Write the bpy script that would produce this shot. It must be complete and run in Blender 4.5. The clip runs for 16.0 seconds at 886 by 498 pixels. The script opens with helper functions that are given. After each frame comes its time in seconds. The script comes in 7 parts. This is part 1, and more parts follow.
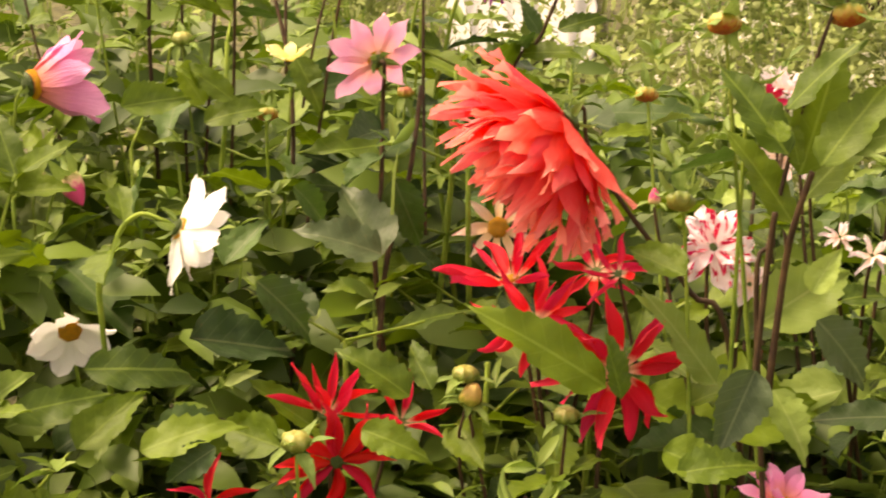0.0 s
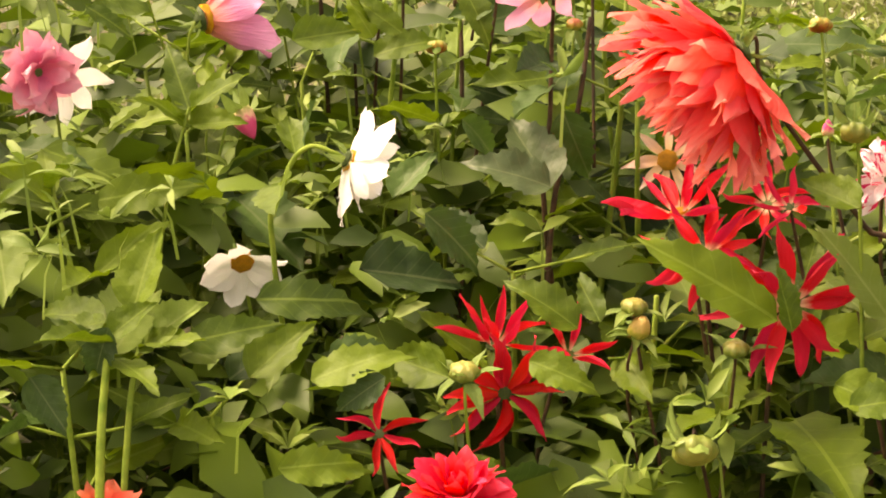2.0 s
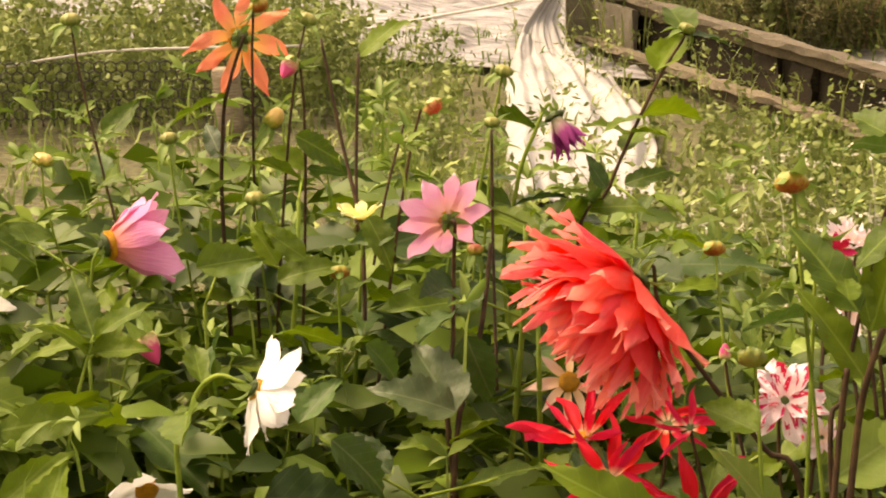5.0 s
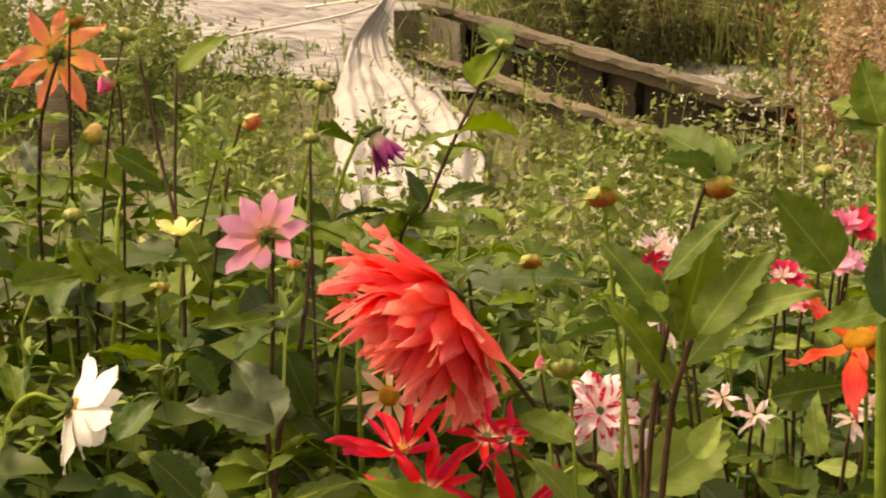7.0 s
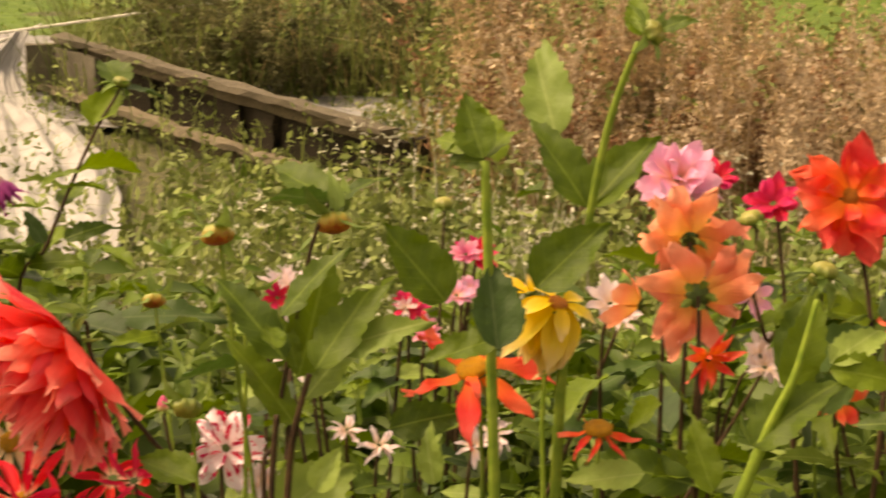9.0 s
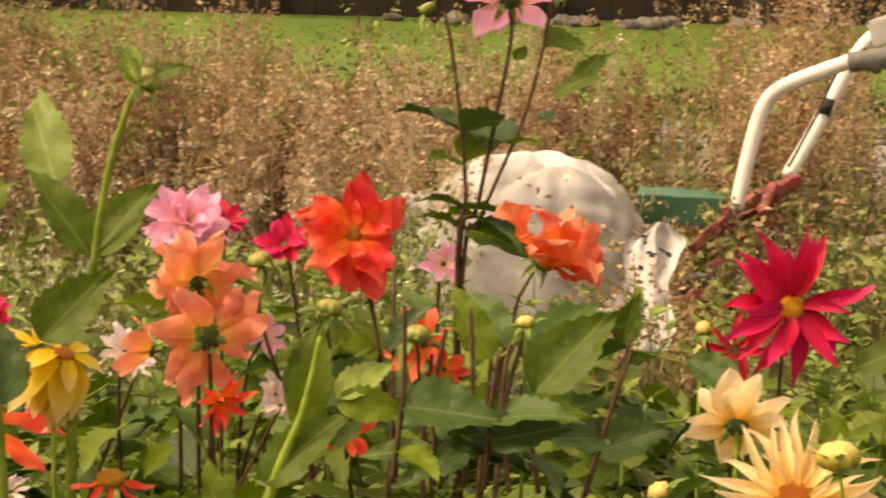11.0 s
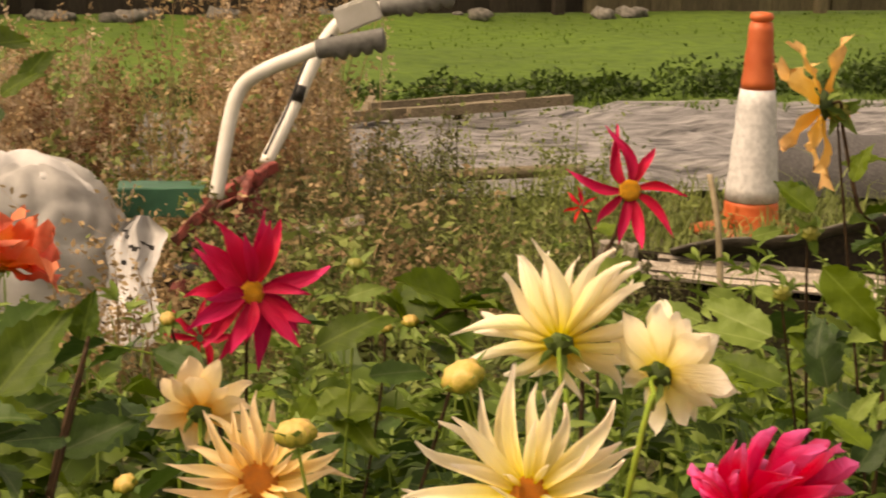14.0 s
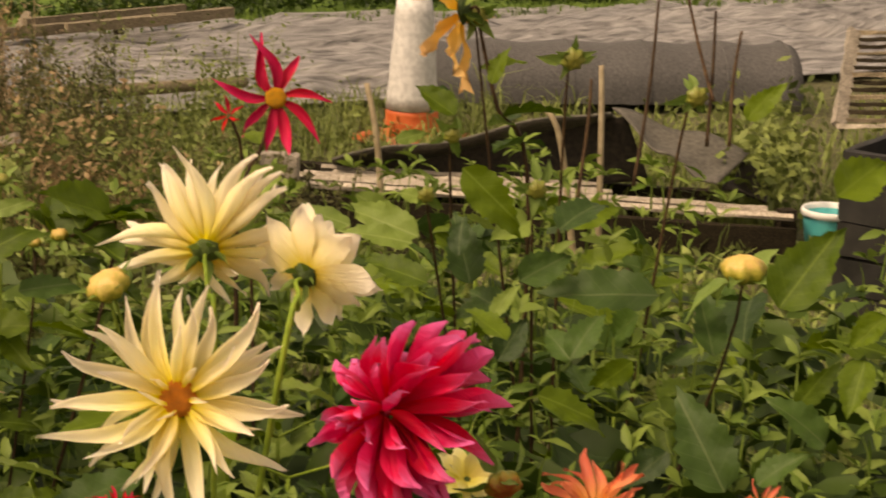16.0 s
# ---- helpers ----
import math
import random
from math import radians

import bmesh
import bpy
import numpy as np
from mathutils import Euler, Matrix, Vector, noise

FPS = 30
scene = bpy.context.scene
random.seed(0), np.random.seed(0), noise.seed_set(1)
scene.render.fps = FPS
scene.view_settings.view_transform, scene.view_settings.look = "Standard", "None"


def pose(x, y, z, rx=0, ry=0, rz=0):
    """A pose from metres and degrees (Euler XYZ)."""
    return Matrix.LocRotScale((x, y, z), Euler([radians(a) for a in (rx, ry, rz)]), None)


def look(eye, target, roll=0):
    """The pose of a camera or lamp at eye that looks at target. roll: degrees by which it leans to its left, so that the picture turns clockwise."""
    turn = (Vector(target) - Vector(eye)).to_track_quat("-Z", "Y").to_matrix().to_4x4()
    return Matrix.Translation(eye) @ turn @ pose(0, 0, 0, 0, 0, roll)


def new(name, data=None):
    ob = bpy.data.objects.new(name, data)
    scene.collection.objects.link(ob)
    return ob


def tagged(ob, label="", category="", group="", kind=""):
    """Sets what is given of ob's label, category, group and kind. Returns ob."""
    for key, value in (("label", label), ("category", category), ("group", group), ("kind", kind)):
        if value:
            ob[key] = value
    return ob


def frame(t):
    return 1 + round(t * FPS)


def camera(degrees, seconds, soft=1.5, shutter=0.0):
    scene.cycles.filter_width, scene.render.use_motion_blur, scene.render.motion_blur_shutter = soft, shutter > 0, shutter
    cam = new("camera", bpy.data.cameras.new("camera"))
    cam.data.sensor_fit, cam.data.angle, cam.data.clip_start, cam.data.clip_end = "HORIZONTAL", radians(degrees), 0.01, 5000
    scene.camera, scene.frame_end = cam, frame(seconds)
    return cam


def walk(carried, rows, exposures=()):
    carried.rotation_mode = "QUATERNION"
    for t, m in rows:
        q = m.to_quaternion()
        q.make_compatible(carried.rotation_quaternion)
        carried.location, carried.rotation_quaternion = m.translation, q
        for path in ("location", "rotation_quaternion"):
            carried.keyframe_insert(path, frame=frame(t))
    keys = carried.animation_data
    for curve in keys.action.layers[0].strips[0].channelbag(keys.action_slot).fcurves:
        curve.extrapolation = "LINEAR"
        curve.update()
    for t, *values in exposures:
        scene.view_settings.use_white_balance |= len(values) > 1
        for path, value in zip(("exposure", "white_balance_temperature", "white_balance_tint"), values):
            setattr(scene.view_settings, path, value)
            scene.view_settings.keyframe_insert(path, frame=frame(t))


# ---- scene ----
cam = camera(26.73, 16.0, soft=1.9, shutter=0.4)
walk(cam, [
    (0, pose(-0.000, 0.090, 1.462, 70.55, -0.05, 0.02)),
    (0.5, pose(-0.006, 0.083, 1.462, 70.14, 0.47, 1.98)),
    (1, pose(-0.004, 0.086, 1.456, 69.73, 0.99, 3.62)),
    (1.5, pose(-0.003, 0.087, 1.456, 69.24, 1.37, 4.52)),
    (2, pose(-0.001, 0.088, 1.455, 68.74, 1.58, 4.90)),
    (2.5, pose(0.003, 0.089, 1.452, 68.53, 1.63, 4.94)),
    (2.7, pose(0.003, 0.087, 1.455, 69.47, 1.59, 4.84)),
    (3, pose(0.004, 0.084, 1.459, 72.52, 1.54, 4.74)),
    (3.2, pose(0.002, 0.083, 1.462, 74.26, 1.54, 4.62)),
    (3.5, pose(-0.000, 0.081, 1.468, 75.04, 1.50, 4.35)),
    (5.3, pose(-0.015, 0.071, 1.499, 74.69, 1.14, 0.85)),
    (5.5, pose(-0.016, 0.069, 1.502, 74.68, 1.13, 0.38)),
    (6, pose(-0.001, 0.068, 1.490, 75.01, 1.09, -0.56)),
    (6.5, pose(0.006, 0.064, 1.498, 74.92, 0.72, -1.78)),
    (7, pose(0.006, 0.062, 1.499, 75.05, 0.32, -3.47)),
    (7.5, pose(0.014, 0.053, 1.502, 75.15, 0.09, -5.06)),
    (8, pose(0.016, 0.049, 1.505, 75.31, -0.35, -7.35)),
    (8.5, pose(0.024, 0.049, 1.506, 75.63, -0.61, -10.53)),
    (9, pose(0.038, 0.053, 1.506, 76.07, -0.87, -14.25)),
    (9.5, pose(0.049, 0.055, 1.507, 76.47, -1.24, -17.71)),
    (10, pose(0.058, 0.050, 1.508, 76.97, -1.50, -21.55)),
    (10.2, pose(0.059, 0.045, 1.509, 77.14, -1.54, -23.07)),
    (12.3, pose(0.064, -0.011, 1.519, 77.93, -1.12, -35.93)),
    (12.5, pose(0.065, -0.016, 1.520, 77.91, -1.10, -36.90)),
    (13, pose(0.081, -0.008, 1.515, 77.96, -0.95, -39.45)),
    (13.5, pose(0.091, -0.008, 1.515, 77.94, -1.05, -41.75)),
    (14, pose(0.084, -0.022, 1.519, 77.76, -1.25, -44.35)),
    (14.5, pose(0.093, -0.025, 1.516, 77.33, -1.48, -46.79)),
    (15, pose(0.088, -0.043, 1.519, 76.62, -1.56, -49.45)),
    (15.5, pose(0.086, -0.054, 1.519, 76.01, -1.44, -52.00)),
    (16, pose(0.076, -0.071, 1.519, 75.37, -1.64, -54.53)),
], exposures=[(0.0, 1.36, 10200, 21), (2.0, 1.54, 10200, 21), (3.0, 1.5, 10300, 20), (5.5, 1.03, 10400, 23), (9.0, 0.7, 12000, 21), (10.0, 0.7, 11800, 22), (13.0, 0.42, 10300, 23), (16.0, 0.0, 10600, 21)])

# ---- light: a bright overcast sky, a soft sun behind thin cloud ----
SUN_EL, SUN_AZ = radians(55), radians(297)
world = bpy.data.worlds.new("overcast_sky")
scene.world = world
world.use_nodes = True
wn, wl = world.node_tree.nodes, world.node_tree.links
sky = wn.new("ShaderNodeTexSky")
sky.sky_type, sky.sun_disc, sky.sun_elevation, sky.sun_rotation = "NISHITA", False, SUN_EL, SUN_AZ
sky.dust_density, sky.air_density = 4.0, 1.0
haze = wn.new("ShaderNodeHueSaturation")
haze.inputs["Saturation"].default_value = 0.25
wl.new(sky.outputs[0], haze.inputs["Color"])
wl.new(haze.outputs[0], wn["Background"].inputs["Color"])
wn["Background"].inputs["Strength"].default_value = 0.18
sun = new("sun", bpy.data.lights.new("sun", "SUN"))
sun.data.energy, sun.data.angle, sun.data.color = 1.8, radians(20), (1.0, 0.94, 0.84)
sun.matrix_world = look((8 * math.sin(SUN_AZ) * math.cos(SUN_EL), 8 * math.cos(SUN_AZ) * math.cos(SUN_EL), 8 * math.sin(SUN_EL)), (0, 0, 0))


# ---- materials ----
def nodes_of(name):
    m = bpy.data.materials.new(name)
    m.use_nodes = True
    return m, m.node_tree.nodes, m.node_tree.links, m.node_tree.nodes["Principled BSDF"]


def math_node(nt, kind, a, b=None):
    n = nt.nodes.new("ShaderNodeMath")
    n.operation = kind
    for i, v in enumerate((a, b)):
        if v is None:
            continue
        if isinstance(v, (int, float)):
            n.inputs[i].default_value = v
        else:
            nt.links.new(v, n.inputs[i])
    return n.outputs[0]


def see_through(m, color_socket, share):
    """Lets part of the light pass, as thin leaves and petals do."""
    nt = m.node_tree
    t = nt.nodes.new("ShaderNodeBsdfTranslucent")
    mix = nt.nodes.new("ShaderNodeMixShader")
    mix.inputs[0].default_value = share
    nt.links.new(color_socket, t.inputs["Color"])
    nt.links.new(nt.nodes["Principled BSDF"].outputs[0], mix.inputs[1])
    nt.links.new(t.outputs[0], mix.inputs[2])
    nt.links.new(mix.outputs[0], nt.nodes["Material Output"].inputs["Surface"])


def surface(name, dark, light, scale=20.0, rough=0.7, bump=0.3, big=2.0, spread=0.25, metal=0.0, share=0.0, island=False, stretch=(1, 1, 1), spec=0.4, depth=0.004, turned=0.0, sharp=0.2):
    """Grain between two colours, larger stains over it, fine relief, and a shade of its own for each piece."""
    m, n, l, p = nodes_of(name)
    tc = n.new("ShaderNodeTexCoord")
    mp = n.new("ShaderNodeMapping")
    mp.vector_type = "TEXTURE"
    mp.inputs["Scale"].default_value = [1 / k for k in stretch]
    mp.inputs["Rotation"].default_value = (0, 0, radians(turned))
    l.new(tc.outputs["Object"], mp.inputs["Vector"])
    fine, large = n.new("ShaderNodeTexNoise"), n.new("ShaderNodeTexNoise")
    fine.inputs["Scale"].default_value, fine.inputs["Detail"].default_value = scale, 8
    large.inputs["Scale"].default_value, large.inputs["Detail"].default_value = big, 3
    l.new(mp.outputs[0], fine.inputs["Vector"]), l.new(mp.outputs[0], large.inputs["Vector"])
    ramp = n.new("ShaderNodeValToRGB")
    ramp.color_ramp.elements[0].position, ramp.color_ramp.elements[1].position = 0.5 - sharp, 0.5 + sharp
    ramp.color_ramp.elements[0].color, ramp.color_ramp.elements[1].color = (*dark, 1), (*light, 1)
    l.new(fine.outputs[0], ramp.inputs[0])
    if island:
        rnd = n.new("ShaderNodeNewGeometry").outputs["Random Per Island"]
    else:
        rnd = n.new("ShaderNodeObjectInfo").outputs["Random"]
    value = math_node(m.node_tree, "ADD", math_node(m.node_tree, "MULTIPLY", rnd, 2 * spread), 1 - spread)
    stain = math_node(m.node_tree, "ADD", math_node(m.node_tree, "MULTIPLY", large.outputs[0], 0.7), 0.65)
    hsv = n.new("ShaderNodeHueSaturation")
    l.new(ramp.outputs[0], hsv.inputs["Color"])
    l.new(math_node(m.node_tree, "MULTIPLY", value, stain), hsv.inputs["Value"])
    l.new(hsv.outputs[0], p.inputs["Base Color"])
    bp = n.new("ShaderNodeBump")
    bp.inputs["Strength"].default_value, bp.inputs["Distance"].default_value = bump, depth
    l.new(fine.outputs[0], bp.inputs["Height"]), l.new(bp.outputs[0], p.inputs["Normal"])
    p.inputs["Roughness"].default_value, p.inputs["Metallic"].default_value, p.inputs["Specular IOR Level"].default_value = rough, metal, spec
    if share:
        see_through(m, hsv.outputs[0], share)
    return m


def leaf_surface(name, dark, light, vein, share=0.25, rough=0.55, island=False):
    """A leaf blade, one unit long along y: paler midrib and side veins, a green of its own for each leaf."""
    m, n, l, p = nodes_of(name)
    nt = m.node_tree
    tc, sep = n.new("ShaderNodeTexCoord"), n.new("ShaderNodeSeparateXYZ")
    l.new(tc.outputs["Object"], sep.inputs[0])
    ns = n.new("ShaderNodeTexNoise")
    ns.inputs["Scale"].default_value, ns.inputs["Detail"].default_value = 5, 5
    l.new(tc.outputs["Object"], ns.inputs["Vector"])
    rnd = n.new("ShaderNodeNewGeometry").outputs["Random Per Island"] if island else n.new("ShaderNodeObjectInfo").outputs["Random"]
    mix = n.new("ShaderNodeMix")
    mix.data_type = "RGBA"
    mix.inputs["A"].default_value, mix.inputs["B"].default_value = (*dark, 1), (*light, 1)
    l.new(math_node(nt, "ADD", math_node(nt, "MULTIPLY", rnd, 0.75), math_node(nt, "MULTIPLY", math_node(nt, "SUBTRACT", ns.outputs[0], 0.35), 0.7)), mix.inputs["Factor"])
    out = mix.outputs["Result"]
    bp = n.new("ShaderNodeBump")
    bp.inputs["Strength"].default_value, bp.inputs["Distance"].default_value = 0.35, 0.02
    if not island:
        ax = math_node(nt, "ABSOLUTE", sep.outputs[0])
        rib = math_node(nt, "LESS_THAN", ax, 0.011)
        side = math_node(nt, "FRACT", math_node(nt, "MULTIPLY", math_node(nt, "SUBTRACT", sep.outputs[1], math_node(nt, "MULTIPLY", ax, 0.9)), 7.0))
        line = math_node(nt, "LESS_THAN", side, 0.09)
        lines = math_node(nt, "MAXIMUM", rib, math_node(nt, "MULTIPLY", line, 0.3))
        mv = n.new("ShaderNodeMix")
        mv.data_type = "RGBA"
        mv.inputs["B"].default_value = (*vein, 1)
        l.new(math_node(nt, "MULTIPLY", lines, 0.38), mv.inputs["Factor"]), l.new(out, mv.inputs["A"])
        out = mv.outputs["Result"]
        l.new(math_node(nt, "SUBTRACT", math_node(nt, "MULTIPLY", ns.outputs[0], 0.6), math_node(nt, "MULTIPLY", lines, 0.5)), bp.inputs["Height"])
    else:
        l.new(ns.outputs[0], bp.inputs["Height"])
    l.new(bp.outputs[0], p.inputs["Normal"]), l.new(out, p.inputs["Base Color"])
    p.inputs["Roughness"].default_value, p.inputs["Specular IOR Level"].default_value = rough, 0.32
    see_through(m, out, share)
    return m


def petal_surface(name, base, middle, tip, share=0.3, edge=0.55, stripe=None):
    """A petal, one unit long along y: the colour runs from base to tip, with fine lengthwise streaks."""
    m, n, l, p = nodes_of(name)
    nt = m.node_tree
    tc, sep, mp = n.new("ShaderNodeTexCoord"), n.new("ShaderNodeSeparateXYZ"), n.new("ShaderNodeMapping")
    mp.inputs["Scale"].default_value = (9 if stripe else 34, 1.5 if stripe else 3, 3)
    l.new(tc.outputs["Object"], sep.inputs[0]), l.new(tc.outputs["Object"], mp.inputs["Vector"])
    ns = n.new("ShaderNodeTexNoise")
    ns.inputs["Scale"].default_value, ns.inputs["Detail"].default_value = 1.0, 4
    l.new(mp.outputs[0], ns.inputs["Vector"])
    along = math_node(nt, "ADD", sep.outputs[1], math_node(nt, "MULTIPLY", math_node(nt, "SUBTRACT", ns.outputs[0], 0.5), 0.25))
    ramp = n.new("ShaderNodeValToRGB")
    e = ramp.color_ramp.elements
    e[0].position, e[0].color = 0.05, (*base, 1)
    e[1].position, e[1].color = 0.95, (*tip, 1)
    e.new(edge).color = (*middle, 1)
    l.new(along, ramp.inputs[0])
    out = ramp.outputs[0]
    if stripe:
        mv = n.new("ShaderNodeMix")
        mv.data_type = "RGBA"
        mv.inputs["B"].default_value = (*stripe, 1)
        l.new(math_node(nt, "GREATER_THAN", ns.outputs[0], 0.55), mv.inputs["Factor"]), l.new(out, mv.inputs["A"])
        out = mv.outputs["Result"]
    hsv = n.new("ShaderNodeHueSaturation")
    rnd = n.new("ShaderNodeObjectInfo").outputs["Random"]
    l.new(out, hsv.inputs["Color"])
    l.new(math_node(nt, "ADD", math_node(nt, "MULTIPLY", rnd, 0.2), 0.9), hsv.inputs["Value"])
    l.new(math_node(nt, "ADD", math_node(nt, "MULTIPLY", rnd, 0.016), 0.492), hsv.inputs["Hue"])
    l.new(hsv.outputs[0], p.inputs["Base Color"])
    bp = n.new("ShaderNodeBump")
    bp.inputs["Strength"].default_value, bp.inputs["Distance"].default_value = 0.3, 0.02
    l.new(ns.outputs[0], bp.inputs["Height"]), l.new(bp.outputs[0], p.inputs["Normal"])
    p.inputs["Roughness"].default_value, p.inputs["Specular IOR Level"].default_value = 0.6, 0.25
    see_through(m, hsv.outputs[0], share)
    return m


def bud_surface(name, foot, middle, tip):
    """A bud's skin: green at the foot, the petals' colour showing towards the tip, with ribs between the petals."""
    m, n, l, p = nodes_of(name)
    nt = m.node_tree
    tc, sep, ns = n.new("ShaderNodeTexCoord"), n.new("ShaderNodeSeparateXYZ"), n.new("ShaderNodeTexNoise")
    ns.inputs["Scale"].default_value, ns.inputs["Detail"].default_value = 3.5, 4
    l.new(tc.outputs["Object"], sep.inputs[0]), l.new(tc.outputs["Object"], ns.inputs["Vector"])
    ramp = n.new("ShaderNodeValToRGB")
    e = ramp.color_ramp.elements
    e[0].position, e[0].color = 0.15, (*foot, 1)
    e[1].position, e[1].color = 0.85, (*tip, 1)
    e.new(0.5).color = (*middle, 1)
    l.new(math_node(nt, "ADD", math_node(nt, "MULTIPLY", sep.outputs[2], 0.7), math_node(nt, "MULTIPLY", ns.outputs[0], 0.9)), ramp.inputs[0])
    l.new(ramp.outputs[0], p.inputs["Base Color"])
    bp = n.new("ShaderNodeBump")
    bp.inputs["Strength"].default_value, bp.inputs["Distance"].default_value = 0.1, 0.05
    l.new(ns.outputs[0], bp.inputs["Height"]), l.new(bp.outputs[0], p.inputs["Normal"])
    p.inputs["Roughness"].default_value = 0.5
    return m


LEAF = leaf_surface("dahlia_leaf", (0.032, 0.072, 0.005), (0.15, 0.235, 0.011), (0.23, 0.33, 0.055), share=0.36)
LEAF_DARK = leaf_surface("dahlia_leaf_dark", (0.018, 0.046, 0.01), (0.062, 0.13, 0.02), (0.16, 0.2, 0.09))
LEAF_PALE = leaf_surface("dahlia_leaf_pale", (0.14, 0.22, 0.04), (0.27, 0.38, 0.085), (0.36, 0.44, 0.16), share=0.3)
LEAF_DULL = leaf_surface("dull_grey_green_leaf", (0.03, 0.058, 0.022), (0.075, 0.115, 0.045), (0.2, 0.25, 0.12), rough=0.45)
UNDER = leaf_surface("undergrowth_leaf", (0.016, 0.042, 0.005), (0.125, 0.21, 0.013), (0.2, 0.3, 0.1), island=True)
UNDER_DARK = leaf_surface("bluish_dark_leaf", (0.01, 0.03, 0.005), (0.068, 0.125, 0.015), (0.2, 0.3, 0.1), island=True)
CALYX_GREEN = leaf_surface("calyx_green", (0.03, 0.055, 0.012), (0.09, 0.14, 0.03), (0.1, 0.2, 0.05), share=0.1)
SHOOT = leaf_surface("young_shoot", (0.075, 0.15, 0.016), (0.24, 0.33, 0.07), (0.2, 0.3, 0.1), island=True, share=0.3)
SEPAL = leaf_surface("sepal_green", (0.1, 0.18, 0.03), (0.22, 0.32, 0.08), (0.25, 0.35, 0.1))
STEM = surface("green_stem", (0.1, 0.18, 0.02), (0.22, 0.3, 0.045), 60, 0.65, 0.2, spec=0.2)
STEM_DARK = surface("purple_brown_stem", (0.03, 0.016, 0.009), (0.085, 0.048, 0.022), 60, 0.65, 0.2, spec=0.2)
PINK = petal_surface("pink_petal", (0.78, 0.3, 0.15), (0.82, 0.27, 0.52), (0.87, 0.38, 0.62))
LILAC = petal_surface("lilac_petal", (0.78, 0.4, 0.3), (0.8, 0.34, 0.54), (0.86, 0.46, 0.64))
ROSE = petal_surface("rose_petal", (0.7, 0.12, 0.25), (0.83, 0.26, 0.4), (0.87, 0.42, 0.52))
WHITE = petal_surface("white_petal", (0.8, 0.7, 0.3), (0.86, 0.86, 0.8), (0.88, 0.88, 0.86), edge=0.16)
CORAL = petal_surface("coral_petal", (0.84, 0.05, 0.05), (0.94, 0.095, 0.095), (0.96, 0.3, 0.26), share=0.48, edge=0.7)
RED = petal_surface("red_petal", (0.75, 0.45, 0.3), (0.68, 0.01, 0.03), (0.76, 0.03, 0.08), share=0.3, edge=0.22)
RED_DOUBLE = petal_surface("bright_red_petal", (0.6, 0.008, 0.02), (0.74, 0.012, 0.035), (0.8, 0.05, 0.1), share=0.3)
CRIMSON = petal_surface("crimson_petal", (0.45, 0.005, 0.02), (0.62, 0.01, 0.03), (0.7, 0.03, 0.07), share=0.2)
ORANGE = petal_surface("orange_petal", (0.86, 0.45, 0.12), (0.9, 0.28, 0.16), (0.9, 0.25, 0.14))
SCARLET = petal_surface("scarlet_petal", (0.9, 0.2, 0.035), (0.92, 0.068, 0.042), (0.93, 0.17, 0.12), share=0.3)
ORANGEPINK = petal_surface("orange_pink_petal", (0.85, 0.3, 0.05), (0.88, 0.13, 0.06), (0.9, 0.26, 0.16), share=0.35)
PEACH = petal_surface("peach_petal", (0.85, 0.42, 0.1), (0.92, 0.26, 0.14), (0.94, 0.38, 0.25))
APRICOT = petal_surface("apricot_petal", (0.88, 0.5, 0.05), (0.97, 0.78, 0.42), (0.96, 0.78, 0.55), share=0.4)
CREAM = petal_surface("cream_petal", (0.84, 0.68, 0.04), (0.98, 0.89, 0.52), (0.98, 0.9, 0.76), edge=0.42, share=0.42)
YELLOW = petal_surface("yellow_petal", (0.8, 0.5, 0.02), (0.85, 0.62, 0.08), (0.86, 0.68, 0.35))
LEMON = petal_surface("lemon_petal", (0.8, 0.7, 0.15), (0.85, 0.78, 0.3), (0.86, 0.8, 0.45))
PALE_PEACH = petal_surface("pale_peach_petal", (0.85, 0.55, 0.25), (0.88, 0.58, 0.44), (0.9, 0.66, 0.55))
AMBER = petal_surface("amber_petal", (0.85, 0.4, 0.04), (0.9, 0.5, 0.12), (0.9, 0.56, 0.24), share=0.4)
MAGENTA = petal_surface("magenta_petal", (0.4, 0.005, 0.03), (0.6, 0.01, 0.07), (0.68, 0.025, 0.13), share=0.2)
HOTPINK = petal_surface("hot_pink_petal", (0.55, 0.005, 0.03), (0.78, 0.012, 0.1), (0.88, 0.16, 0.42), share=0.25, edge=0.65)
PURPLE = petal_surface("purple_petal", (0.8, 0.75, 0.5), (0.4, 0.06, 0.25), (0.3, 0.03, 0.2), edge=0.45)
BICOLOR = petal_surface("striped_petal", (0.8, 0.6, 0.6), (0.85, 0.7, 0.74), (0.86, 0.76, 0.8), stripe=(0.68, 0.02, 0.1))
BLUSH = petal_surface("blush_petal", (0.82, 0.6, 0.45), (0.85, 0.68, 0.7), (0.86, 0.76, 0.8))
DISC = surface("yellow_disc", (0.85, 0.3, 0.01), (0.95, 0.5, 0.03), 300, 0.8, 1.0)
DISC_ORANGE = surface("orange_disc", (0.6, 0.13, 0.01), (0.8, 0.28, 0.02), 300, 0.8, 1.0)
BUD_GREEN = bud_surface("bud_green", (0.1, 0.15, 0.02), (0.15, 0.19, 0.03), (0.24, 0.23, 0.045))
BUD_RUST = bud_surface("bud_rust", (0.2, 0.24, 0.04), (0.34, 0.24, 0.03), (0.3, 0.05, 0.012))
BUD_CREAM = bud_surface("bud_cream", (0.15, 0.19, 0.025), (0.38, 0.33, 0.05), (0.62, 0.42, 0.13))
